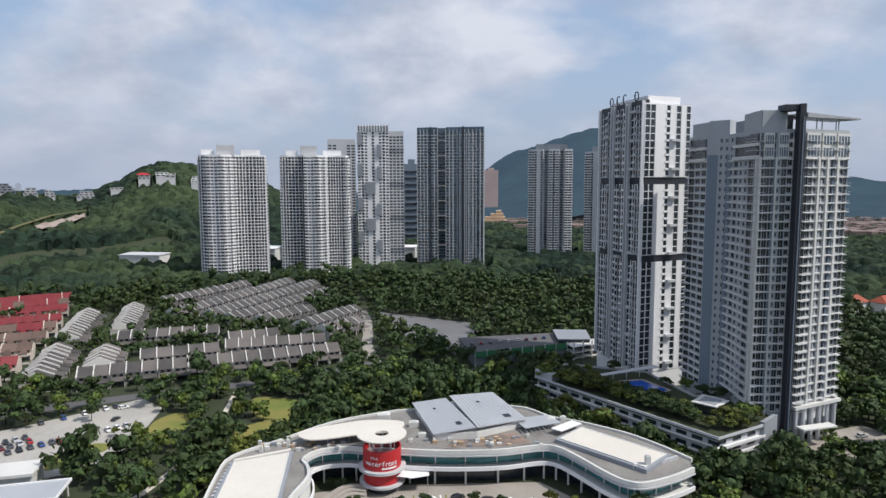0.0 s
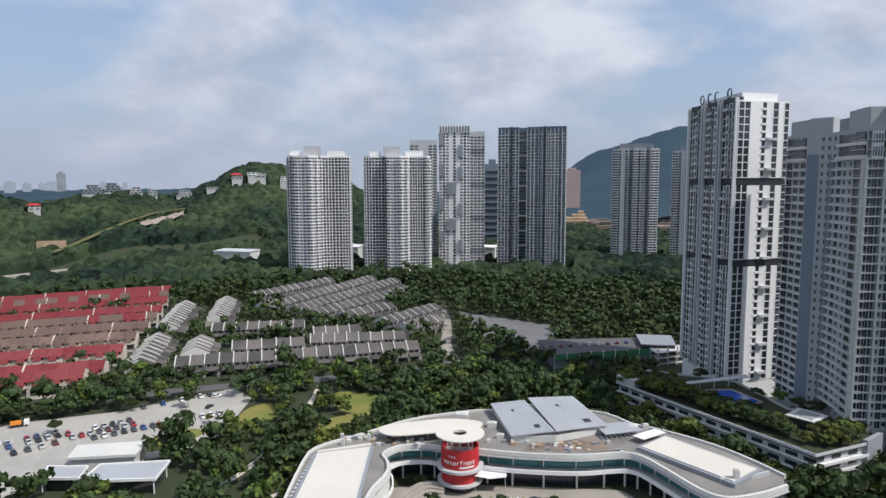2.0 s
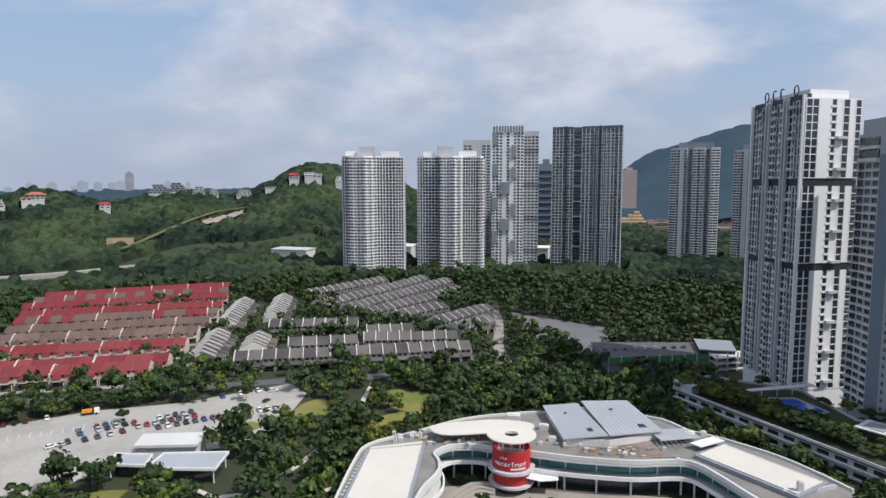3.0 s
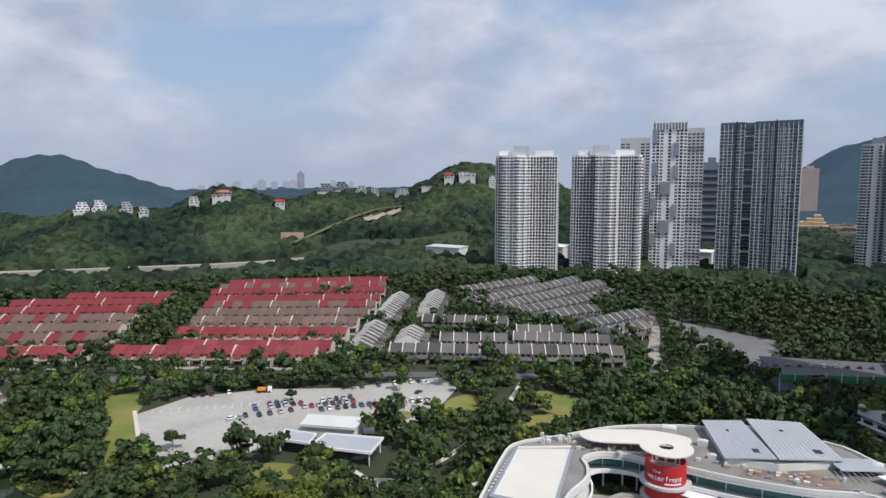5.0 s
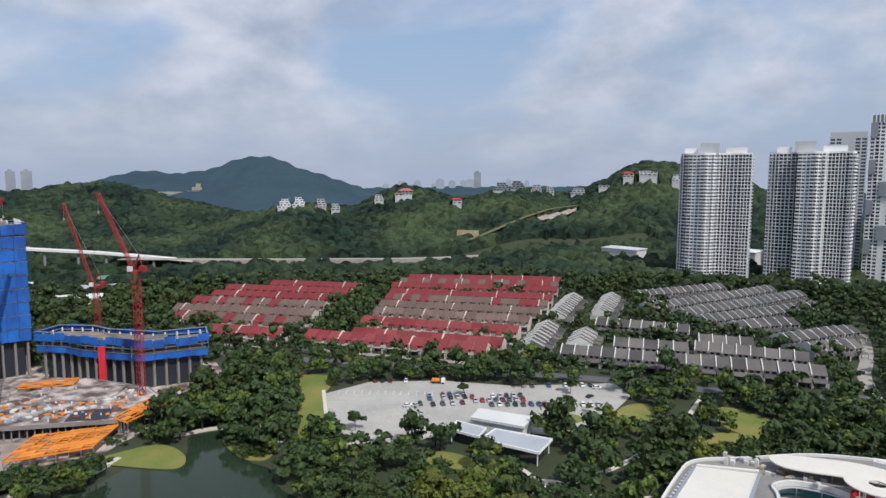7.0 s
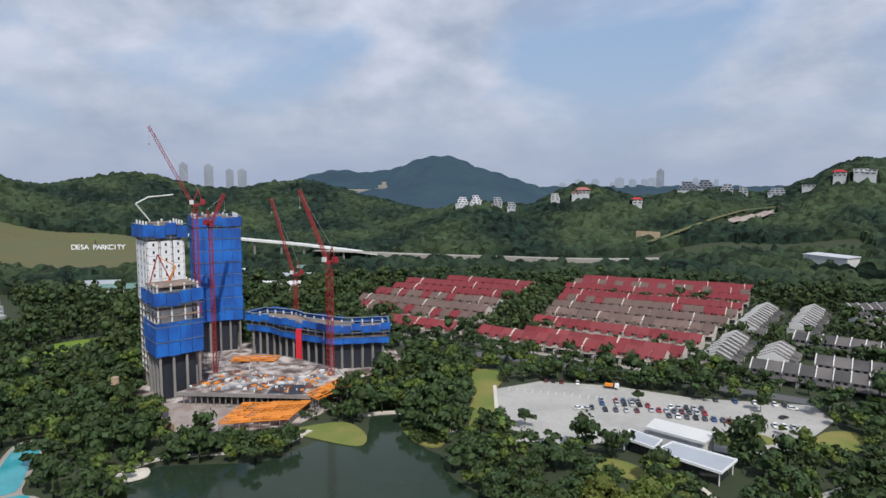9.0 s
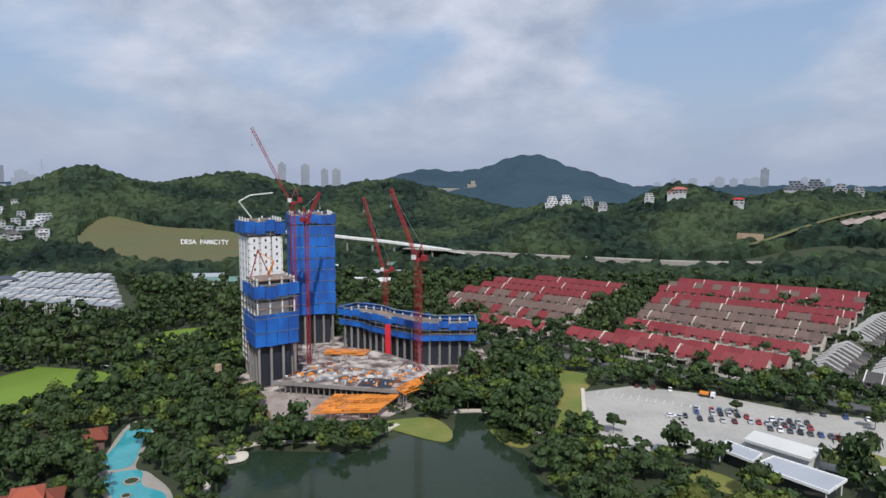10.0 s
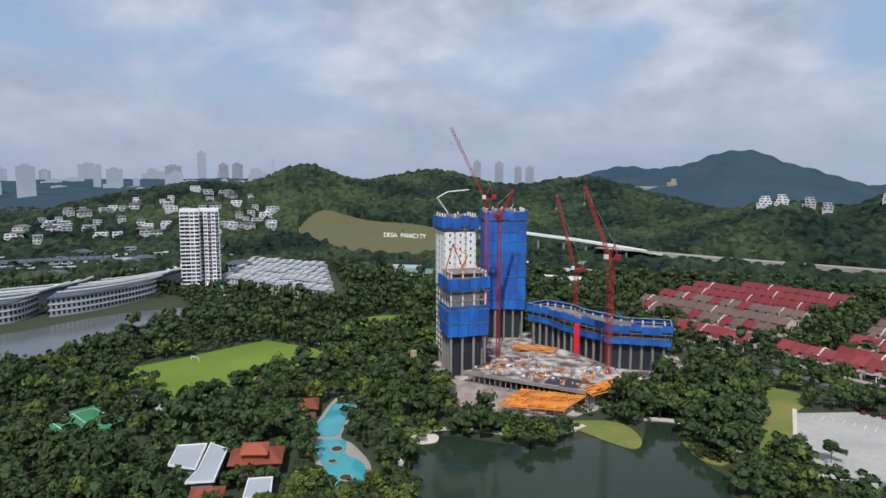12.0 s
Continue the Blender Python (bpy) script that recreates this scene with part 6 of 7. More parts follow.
for q, z in (([(-224, -50), (-224, -40.6), (-204.4, -41), (-209, -50)], 7.0), ([(-226.8, -39.6), (-220.5, -33.4), (-197, -34.4), (-197.4, -42.7), (-206, -40.4)], 6.0), ([(-198.6, -24.2), (-198.4, -17), (-185, -16.8), (-186.4, -24.6)], 5.0)):
    t = thing("club_hall", "club hall under a white metal roof", "building", "club roofs")
    part("wall", Shape().prism(shrink(q, 1), 0, z - 0.4), SLATE, t)
    part("roof", Shape().prism(q, z - 0.4, z), METALROOF, t)
    part("roof_rim", Shape().band(q, 0.4, z + 0.3, 0.7, True), WHITE, t)
    CLEAR.append(shrink(q, -2.0))
t = thing("court_wall", "white practice wall beside the tennis court", "wall")
part("panel", Shape().band([(-288, -80), (-272, -64)], 0.3, 4.5, 4.5), OFFWHITE, t)
CLEAR.append([(-290, -80), (-272, -60), (-262, -66), (-276, -84)])
for a, b in (((-276, -110), (-288, -97)), ((-288, -97), (-272, -83)), ((-276, -110), (-256, -94)), ((-282, -103), (-262, -88))):
    structure("court_line", Shape().band([a, b], 0.25, 0.24, 0.02), WHITE, "painted white tennis court line", "marking")
for x, y, a in ((-353, -67, 40), (-369, -2, 40), (-300, -45, 40)):
    t = thing("goal", "white football goal on the grass", "goal", "football goals", m=pose(x, y, 0.15, 0, 0, a))
    part("goal_frame", Shape().bar((-3.6, 0, 0), (-3.6, 0, 2.4), 0.12, 6).bar((3.6, 0, 0), (3.6, 0, 2.4), 0.12, 6).bar((-3.6, 0, 2.4), (3.6, 0, 2.4), 0.12, 6).bar((-3.6, 0, 2.4), (-3.6, 1.8, 0), 0.06, 4).bar((3.6, 0, 2.4), (3.6, 1.8, 0), 0.06, 4), WHITE, t)

# ---------------------------------------------------------------- crescent shops, white tower and white terraces
# shop tones kept dark: a cloud's shade over this corner is in the colour
SHOPROOF = mat("shaded_blue_grey_tile", (0.07, 0.085, 0.11), 0.8, 0.3, 0.05, 1.0, 0.4)
SHOPWALL = mat("shaded_shop_white", (0.36, 0.37, 0.39), 0.8, 0.2, 0.05, 0.6, 0.2)


def crescent(label, front, depth):
    t = thing("crescent_shops", label, "building", "crescent shops")
    f = smooth_line(front, 5)
    d = [tuple(Vector(p) + Vector((-depth, depth * 0.28))) for p in f]
    part("wall", Shape().prism(f + d[::-1], 0, 13.5), SHOPWALL, t)
    for k, (o0, o1, z0, z1) in enumerate(((-0.03, 0.16, 13.4, 16.0), (0.20, 0.36, 14.6, 17.2), (0.40, 0.56, 14.4, 17.4), (0.60, 0.76, 14.2, 16.8), (0.80, 1.03, 13.8, 16.6))):
        s = Shape()
        n = len(f)
        lo = [Vector(a).lerp(Vector(b), max(o0, -0.03)) for a, b in zip(f, d)]
        hi = [Vector(a).lerp(Vector(b), o1) for a, b in zip(f, d)]
        s.add([(p.x, p.y, z0) for p in lo] + [(p.x, p.y, z1) for p in hi] + [(p.x, p.y, z0 - 0.6) for p in lo] + [(p.x, p.y, z1 - 0.6) for p in hi],
              [(i, i + 1, n + i + 1, n + i)[::-1] for i in range(n - 1)] + [(i, 2 * n + i, 2 * n + i + 1, i + 1) for i in range(n - 1)] + [(n + i, n + i + 1, 3 * n + i + 1, 3 * n + i) for i in range(n - 1)])
        part("roof", s, SHOPROOF, t)
        part("roof_ledge", Shape().band([tuple(p) for p in hi], 1.6, z1 + 0.25, 1.2), OFFWHITE, t)
    for lv in range(3):
        part("ledge", Shape().band(f, 1.0, 4.6 + 4.2 * lv, 0.5), OFFWHITE, t)
    m = Shape().box(-0.8, -0.25, 0, 0.8, 0.25, 2.3).mesh("window", GLASS)
    tot = sum((Vector(b) - Vector(a)).length for a, b in zip(f, f[1:]))
    run, k = 0.0, 0
    for a, b in zip(f, f[1:]):
        a, b = Vector(a), Vector(b)
        L = (b - a).length
        while run < L:
            p = a.lerp(b, run / L)
            for lv in range(3):
                o = part("window", m, None, t)
                o.matrix_basis = pose(p.x, p.y, 1.4 + 4.2 * lv, 0, 0, math.degrees(math.atan2(b.y - a.y, b.x - a.x)))
            run += 3.2
        run -= L
    CLEAR.append([tuple(p) for p in f + d[::-1]])
    CLEAR.append(inset([tuple(p) for p in front] + [d[-1], d[0]], -4))


crescent("curved white shop row with blue-grey tiled roofs", [(-483, -186), (-496, -167), (-525, -145), (-552, -132), (-570, -136)], 58)
crescent("curved white shop row with long blue-grey roofs", [(-436, -262), (-462, -212), (-476, -200), (-498, -198)], 60)
for i in range(14):
    p = Vector((-700, -312)).lerp(Vector((-712, -214)), i / 13)
    t = thing("shop_house", "pale three-storey shop house with a grey roof", "shop", "shop house row", m=pose(p.x, p.y, ground_z(p.x, p.y), 0, 0, 97))
    part("wall", Shape().box(-3.4, -7, 0, 3.4, 7, 10), SHOPWALL, t)
    part("roof", Shape().add([(-3.5, -7.6, 10), (3.5, -7.6, 10), (3.5, 7.6, 10), (-3.5, 7.6, 10), (-3.5, 0, 12.6), (3.5, 0, 12.6)], [(0, 1, 5, 4), (2, 3, 4, 5), (1, 2, 5), (3, 0, 4)]), SHOPROOF, t)
    for lv in range(3):
        part("window", Shape().box(-2.2, -7.1, 1.2 + 3.2 * lv, 2.2, -7.01, 3.0 + 3.2 * lv), GLASS, t)
CLEAR.append([(-684, -320), (-696, -206), (-726, -206), (-716, -320)])
q1 = placed(100.55, 585, [(-8.5, -2), (7, -4), (7, 14), (-8.5, 16)])
q2 = placed(99.05, 588, [(-8, 0), (7.6, -3), (8, 14), (-8, 16)])
tower("white_tower", "white apartment tower with curved balconies", q1, ["BBWB", "WBB", "SS", "WW"], 6, 19, 3.25, WHITE, GLASS, WHITE, OFFWHITE, group="white lakeside tower", crown=2)
tower("white_tower", "white apartment tower wing with slim window stacks", q2, ["LWLWL", "LWL", "SS", "WW"], 6, 19, 3.25, WHITE, GLASS, WHITE, OFFWHITE, group="white lakeside tower", crown=2)
CLEAR.append(placed(99, 590, [(-28, -14), (40, -14), (40, 24), (-28, 24)]))
t = thing("pool_podium", "white podium with a round-edged teal pool", "podium")
part("base", Shape().prism(smooth_line([(-582, -98), (-556, -92), (-536, -74), (-560, -62), (-580, -70)], 4, True), 0, 5), OFFWHITE, t)
part("water", Shape().prism(smooth_line([(-576, -92), (-558, -87), (-543, -75), (-560, -67), (-575, -73)], 4, True), 5, 5.15), POOL, t, "teal pool water")


def white_house(k):
    t = thing("white_townhouse", "white three-storey townhouse with a pale grey stepped roof", "house", "white townhouses")
    part("wall", Shape().box(-3.6, -6, -1, 3.6, 6, 8.5).box(-3.6, -2, 8.5, 1.0, 5, 10.6), HOUSEWHITE, t)
    v = [(-3.8, -6.6, 8.5), (3.8, -6.6, 8.5), (3.8, 0, 10.2), (-3.8, 0, 10.2)]
    part("roof", Shape().add([*v, *[(x, y, z + 0.3) for x, y, z in v]], [(3, 2, 1, 0), (4, 5, 6, 7), (0, 1, 5, 4), (1, 2, 6, 5), (2, 3, 7, 6), (3, 0, 4, 7)]), GREY, t)
    part("flat_roof", Shape().box(-3.8, 0.1, 10.6, 1.2, 6.2, 10.9), PALE, t)
    for x in (-1.8, 1.8):
        for z in (1.0, 3.8, 6.3):
            part("window", Shape().box(x - 1.0, -6.1, z, x + 1.0, -6.01, z + 1.7), GLASS, t)
    return t


wh = white_house(0)
first = True
for r in range(5):
    a, b = Vector((-596, -84)).lerp(Vector((-700, -70)), r / 4), Vector((-508, 8)).lerp(Vector((-650, 6)), r / 4)
    n = int((b - a).length / 8.4)
    for i in range(n):
        p = a.lerp(b, (i + 0.5) / n)
        d = b - a
        m = pose(p.x, p.y, ground_z(p.x, p.y) + hrng.uniform(-0.5, 0.8), 0, 0, math.degrees(math.atan2(d.y, d.x)) + 0)
        o = wh if first else copy_thing(wh, m)
        o.matrix_basis = m
        first = False
CLEAR.append([(-600, -96), (-694, -84), (-660, 16), (-500, 22), (-500, -6)])

# ---------------------------------------------------------------- hillside villas


def villa(x, y, z, yaw, s, wall_mat, roof_mat, label, levels=3, group="hillside villas"):
    t = thing("villa", label, "villa", group, m=pose(x, y, z, 0, 0, yaw))
    r = np.random.default_rng(int(abs(x) * 7 + abs(y)))
    for k in range(levels):
        w, d = s * r.uniform(0.85, 1.0) * (1 - 0.14 * k), s * r.uniform(0.5, 0.6) * (1 - 0.1 * k)
        ox = s * r.uniform(-0.08, 0.08)
        z0 = 3.3 * k
        if k == 0:
            part("retaining_base", Shape().box(ox - w / 2 + 0.4, -d / 2 + 0.4, -18, ox + w / 2 - 0.4, d / 2 - 0.4, 0), PALE, t)
        part("wall", Shape().box(ox - w / 2, -d / 2, z0, ox + w / 2, d / 2, 3.3 * k + 3.0), wall_mat, t)
        part("floor_slab", Shape().box(ox - w / 2 - 0.4, -d / 2 - 0.8, 3.3 * k + 3.0, ox + w / 2 + 0.4, d / 2 + 0.4, 3.3 * k + 3.32), wall_mat, t)
        n = max(2, int(w / 5))
        for i in range(n):
            cx = ox - w / 2 + (i + 0.5) * w / n
            part("window", Shape().box(cx - 0.28 * w / n, -d / 2 - 0.12, 3.3 * k + 0.9, cx + 0.28 * w / n, -d / 2 - 0.02, 3.3 * k + 2.3), GLASS, t)
    if roof_mat is not None:
        e, h = 3.3 * levels, 3.3 * levels + s * 0.16
        a, b = s * 0.55, s * 0.36
        part("roof", Shape().add([(-a, -b, e), (a, -b, e), (a, b, e), (-a, b, e), (-a * 0.4, 0, h), (a * 0.4, 0, h)], [(0, 1, 5, 4), (2, 3, 4, 5), (1, 2, 5), (3, 0, 4), (3, 2, 1, 0)]), roof_mat, t)


PINKTILE = mat("pink_roof_tile", (0.38, 0.12, 0.10), 0.8, 0.2, 0.05, 1.0, 0.3)


def on_hill(x, y, extra=5.0):
    return ground_z(x, y) + extra


for x, y, s, wm, rm, lb, lv in ((-762, 588, 20, WHITE, None, "white stepped modern villa on the hillside", 4), (-749, 603, 18, WHITE, None, "white modern villa with flat roofs", 4), (-728, 628, 17, PALE, None, "grey and white modern villa with flat roofs", 4),
                               (-712, 641, 14, PALE, None, "grey modern villa with flat roofs", 3), (-698, 718, 15, OFFWHITE, None, "pale villa with stacked terraces", 3), (-668, 746, 22, OFFWHITE, PINKTILE, "villa with a pink tiled roof", 2), (-674, 738, 14, OFFWHITE, PINKTILE, "small villa with a pink tiled roof", 1),
                               (-607, 796, 16, OFFWHITE, RED, "white villa with a red roof", 2), (-578, 878, 30, GREY, None, "large grey glass villa block on the ridge", 4), (-556, 890, 26, GREY, None, "large grey villa with stacked decks", 4), (-530, 908, 18, PALE, None, "pale stepped villa on the ridge", 3), (-512, 918, 14, PALE, None, "slim pale villa on the ridge", 3),
                               (-472, 939, 24, PALE, None, "long pale villa with terraces", 3), (-405, 972, 18, OFFWHITE, RED, "villa with a red pagoda roof", 2), (-380, 982, 22, WHITE, None, "white flat-roofed villa on the ridge", 2), (-370, 984, 16, OFFWHITE, None, "pale villa below the ridge", 2), (-337, 995, 16, WHITE, None, "white villa beside the towers", 3), (-438, 955, 18, OFFWHITE, None, "low pale villa with a wide deck", 1)):
    villa(x, y, on_hill(x, y, 9), math.degrees(math.atan2(y, x)) - 90, s, wm, rm, lb, lv)
    n = Vector((x, y)).normalized()
    u = Vector((-n.y, n.x))
    c = Vector((x, y)) - n * 9
    CLEAR.append([tuple(c - u * s * 0.55 - n * 12), tuple(c + u * s * 0.55 - n * 12), tuple(c + u * s * 0.55 + n * 14), tuple(c - u * s * 0.55 + n * 14)])
vr = np.random.default_rng(8)
for i in range(70):
    az, r = vr.uniform(93.5, 113), vr.uniform(880, 1090)
    p = polar(az, r)
    villa(p.x, p.y, ground_z(p.x, p.y) + 9, math.degrees(math.atan2(p.y, p.x)) - 90 + vr.uniform(-20, 20), vr.uniform(9, 20), (WHITE, OFFWHITE, PALE)[i % 3], (None, GREYTILE, None)[i % 3], ("white hillside house with a flat roof", "pale hillside house with a grey roof", "grey hillside house with a flat roof")[i % 3], 2, "houses on the far slope")
for i in range(36):
    az, r = vr.uniform(96.5, 114), vr.uniform(650, 830)
    p = polar(az, r)
    if inside(np.array([p.x]), np.array([p.y]), [(-684, -320), (-696, -206), (-726, -206), (-716, -320)])[0]:
        continue
    villa(p.x, p.y, ground_z(p.x, p.y) + 4, math.degrees(math.atan2(p.y, p.x)) - 90 + vr.uniform(-20, 20), vr.uniform(10, 22), (PALE, OFFWHITE, GREY)[i % 3], (None, SHOPROOF, None)[i % 3], ("pale modern house among trees", "pale house with a blue-grey roof", "grey modern house with flat roofs")[i % 3], 2, "houses behind the shops")

# ---------------------------------------------------------------- the sign slope


def draped(name, poly, lift, material, label, category, step=3.5):
    CLEAR.append(poly)
    xs, ys = [p[0] for p in poly], [p[1] for p in poly]
    gx_, gy_ = np.meshgrid(np.arange(min(xs), max(xs) + step, step), np.arange(min(ys), max(ys) + step, step))
    gz_ = height(gx_, gy_) + lift
    n, m = gx_.shape
    idx = np.arange(n * m).reshape(n, m)
    f = np.stack([idx[:-1, :-1], idx[:-1, 1:], idx[1:, 1:], idx[1:, :-1]], -1).reshape(-1, 4)
    f = f[inside(gx_, gy_, poly).ravel()[f].all(1)]
    me = bpy.data.meshes.new(name)
    me.from_pydata(np.stack([gx_, gy_, gz_], -1).reshape(-1, 3).tolist(), [], f.tolist())
    me.materials.append(material)
    me.update()
    return tagged(new(name, me), label, category, kind="structure")


draped("grass_slope", smooth_line([(-1010, 10), (-990, 90), (-950, 170), (-880, 190), (-770, 170), (-722, 100), (-752, 44), (-830, 4), (-900, -30)], 4, True), 1.0, DRYGRASS, "olive brown mown grass slope below the woods", "slope")
draped("earth_bank", [(-453, 769), (-440, 872), (-428, 851), (-437, 764)], 8.0, PALEMUD, "bare pale earth bank below the hilltop villas", "slope")
track = smooth_line([(-466, 636), (-458, 700), (-453, 769), (-450, 826), (-436, 865)], 6)
structure("hill_track", Shape().add([p for x, y in track for p in ((x - 2.6, y - 2.6, ground_z(x, y) + 12), (x + 2.6, y + 2.6, ground_z(x, y) + 12))], [(2 * i, 2 * i + 1, 2 * i + 3, 2 * i + 2) for i in range(len(track) - 1)]), DRYGRASS, "pale track climbing the wooded hill", "track")
t = thing("hillside_sign", "white standing letters on the grass slope", "sign")
text = "DESA PARKCITY"
for i, ch in enumerate(text):
    if ch == " ":
        continue
    cu = bpy.data.curves.new("letter", "FONT")
    cu.body, cu.size, cu.extrude, cu.offset, cu.align_x = ch, 8.6, 0.5, 0.12, "CENTER"
    ob = new("letter", cu)
    ob.data.materials.append(WHITE)
    me = bpy.data.meshes.new_from_object(ob)
    bpy.data.objects.remove(ob)
    p = Vector((-893, 93)).lerp(Vector((-885, 146)), i / (len(text) - 1))
    o = part("letter", me, None, t, "white block letter")
    o.matrix_basis = pose(p.x, p.y, ground_z(p.x, p.y) + 1.2, 90, 0, 82)
o = thing("lone_tree", "small umbrella-shaped tree above the letters", "tree", m=pose(-905, 118, ground_z(-905, 118) + 1))
part("trunk", Shape().bar((0, 0, 0), (0, 0, 9), 0.5, 6), BARK, o)
part("crown", Shape().bar((0, 0, 9), (0, 0, 11), 5.5, 12, 3.0), LEAFB, o)

# ---------------------------------------------------------------- viaduct, sheds and small buildings
t = thing("viaduct", "pale concrete road viaduct on piers", "bridge")
line = [(-900, 170, 31), (-757, 252, 29), (-735, 310, 22), (-715, 350, 16), (-690, 400, 8)]
for a, b in zip(line, line[1:]):
    a, b = Vector(a), Vector(b)
    d = (b - a).to_2d().normalized()
    s = Vector((-d.y, d.x, 0)) * 5
    v = [a - s, a + s, b + s, b - s]
    part("deck", Shape().add([*[p - Vector((0, 0, 2)) for p in v], *v], [(0, 1, 2, 3), (7, 6, 5, 4), (0, 4, 5, 1), (1, 5, 6, 2), (2, 6, 7, 3), (3, 7, 4, 0)]), OFFWHITE, t)
    for e in (-1, 1):
        part("parapet", Shape().bar(a + s * e * 0.97 + Vector((0, 0, 0.4)), b + s * e * 0.97 + Vector((0, 0, 0.4)), 0.5), WHITE, t)
    n = max(1, int((b - a).length / 22))
    for i in range(n):
        p = a.lerp(b, (i + 0.5) / n)
        part("pier", Shape().bar((p.x, p.y, -4), (p.x, p.y, p.z - 2), 1.4, 8), CONCRETE, t)
CLEAR.append([(-770, 220), (-690, 400), (-640, 380), (-700, 210)])


def shed(label, q, e, material, name="shed"):
    t = thing(name, label, "building", "low sheds")
    g = ground_z(*q[0])
    part("wall", Shape().prism(inset(q, 0.8), g - 1, g + e), OFFWHITE, t)
    part("roof", Shape().prism(q, g + e, g + e + 0.5, [g + e + 0.5, g + e + 0.5, g + e + 1.4, g + e + 1.4][:len(q)]), material, t)
    CLEAR.append(inset(q, -5))


GREENROOF = mat("green_metal_roof", (0.12, 0.22, 0.18), 0.5, 0.2, 0.05, 0.8, 0.1)
shed("low white-roofed market shed", [(-640, 60), (-625, 96), (-650, 104), (-664, 70)], 5, METALROOF)
shed("low green-roofed market shed", [(-612, 72), (-596, 112), (-622, 118), (-634, 82)], 5, GREENROOF)
shed("pale roofed shed under the trees", [(-660, 180), (-640, 215), (-655, 222), (-675, 190)], 5, OFFWHITE)
shed("grey roofed depot beside the viaduct", [(-600, 230), (-575, 262), (-592, 272), (-612, 240)], 5, METALROOF)
shed("white roofed depot among trees", [(-560, 200), (-540, 232), (-556, 240), (-574, 210)], 4.5, OFFWHITE)
shed("small green-roofed depot under trees", [(-640, 270), (-622, 300), (-640, 308), (-656, 280)], 4.5, GREENROOF)
shed("flat-roofed grey service building", [(-318, 690), (-272, 684), (-268, 704), (-314, 712)], 12, PALE, "service_building")
shed("white parking block at the tower foot", [(-176, 716), (-158, 714), (-156, 740), (-174, 742)], 19, WHITE, "parking_block")
shed("white parking block beside the glass tower", [(-20, 770), (-4, 768), (-2, 790), (-18, 792)], 18, WHITE, "parking_block")
t = thing("billboard", "pale roadside billboard on posts", "billboard")
g = ground_z(-486, 660)
part("board", Shape().band([(-499, 655), (-472, 665)], 0.6, g + 17, 11), CLAY, t)
for x, y in ((-496, 656), (-486, 660), (-475, 664)):
    part("post", Shape().bar((x, y, g - 1), (x, y, g + 7), 0.4, 6), STEEL, t)
hip_roof("bungalow", "orange-tiled house beyond the tower", [(330, 470), (348, 480), (342, 492), (324, 482)], 7, 12, ORANGETILE, OFFWHITE, "orange-roofed houses")
hip_roof("bungalow", "orange-tiled house among trees", [(352, 468), (370, 476), (364, 488), (346, 480)], 7, 12, ORANGETILE, OFFWHITE, "orange-roofed houses")
hip_roof("bungalow", "orange-tiled house in the wood", [(372, 480), (392, 488), (386, 502), (366, 494)], 7, 12, ORANGETILE, OFFWHITE, "orange-roofed houses")

# ---------------------------------------------------------------- far towers and skyline


def far_block(name, label, az, r, w, z0, z1, material, group, ribs=0):
    t = thing(name, label, "tower", group)
    q = placed(az, r, [(-w / 2, 0), (w / 2, 0), (w / 2, w * 0.6), (-w / 2, w * 0.6)])
    part("body", Shape().prism(q, z0, z1), material, t)
    part("roof_block", Shape().prism(placed(az, r, [(-w / 4, w * 0.1), (w / 5, w * 0.1), (w / 5, w * 0.4), (-w / 4, w * 0.4)]), z1, z1 + (z1 - z0) * 0.06), material, t)
    n = int((z1 - z0) / 9)
    for k in range(n if ribs else 0):
        part("window_band", Shape().prism(placed(az, r, [(-w * 0.46, -1.0), (w * 0.46, -1.0), (w * 0.46, 0.5), (-w * 0.46, 0.5)]), z0 + 9 * k + 3, z0 + 9 * k + 6), GLASS, t)


BRICKROOF = mat("faded_brick_roof", (0.20, 0.145, 0.13), 0.85, 0.4, 0.01, 0.1, 0.1)
PINKWALL = mat("pink_wall", (0.52, 0.40, 0.38), 0.8, 0.15, 0.03, 0.3, 0.1)
far_block("apartment_block", "pink and white apartment slab below the mountain", -6.4, 1300, 28, 50, 124, PINKWALL, "far towers")
far_block("unfinished_block", "far tower wrapped in blue nets", 0.6, 920, 22, 20, 126, SLATE, "far towers", 1)
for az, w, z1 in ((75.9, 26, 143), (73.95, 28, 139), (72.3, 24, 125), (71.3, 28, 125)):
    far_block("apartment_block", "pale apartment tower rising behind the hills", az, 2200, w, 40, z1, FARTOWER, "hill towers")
cr = np.random.default_rng(21)
near_city, far_city = Shape(), Shape()


def city(shape, az, r, w, z1):
    shape.prism(placed(az, r, [(-w / 2, 0), (w / 2, 0), (w / 2, w * 0.6), (-w / 2, w * 0.6)]), -5, z1)
    shape.prism(placed(az, r, [(-w / 4, w * 0.1), (w / 5, w * 0.1), (w / 5, w * 0.4), (-w / 4, w * 0.4)]), z1, z1 * 1.06)


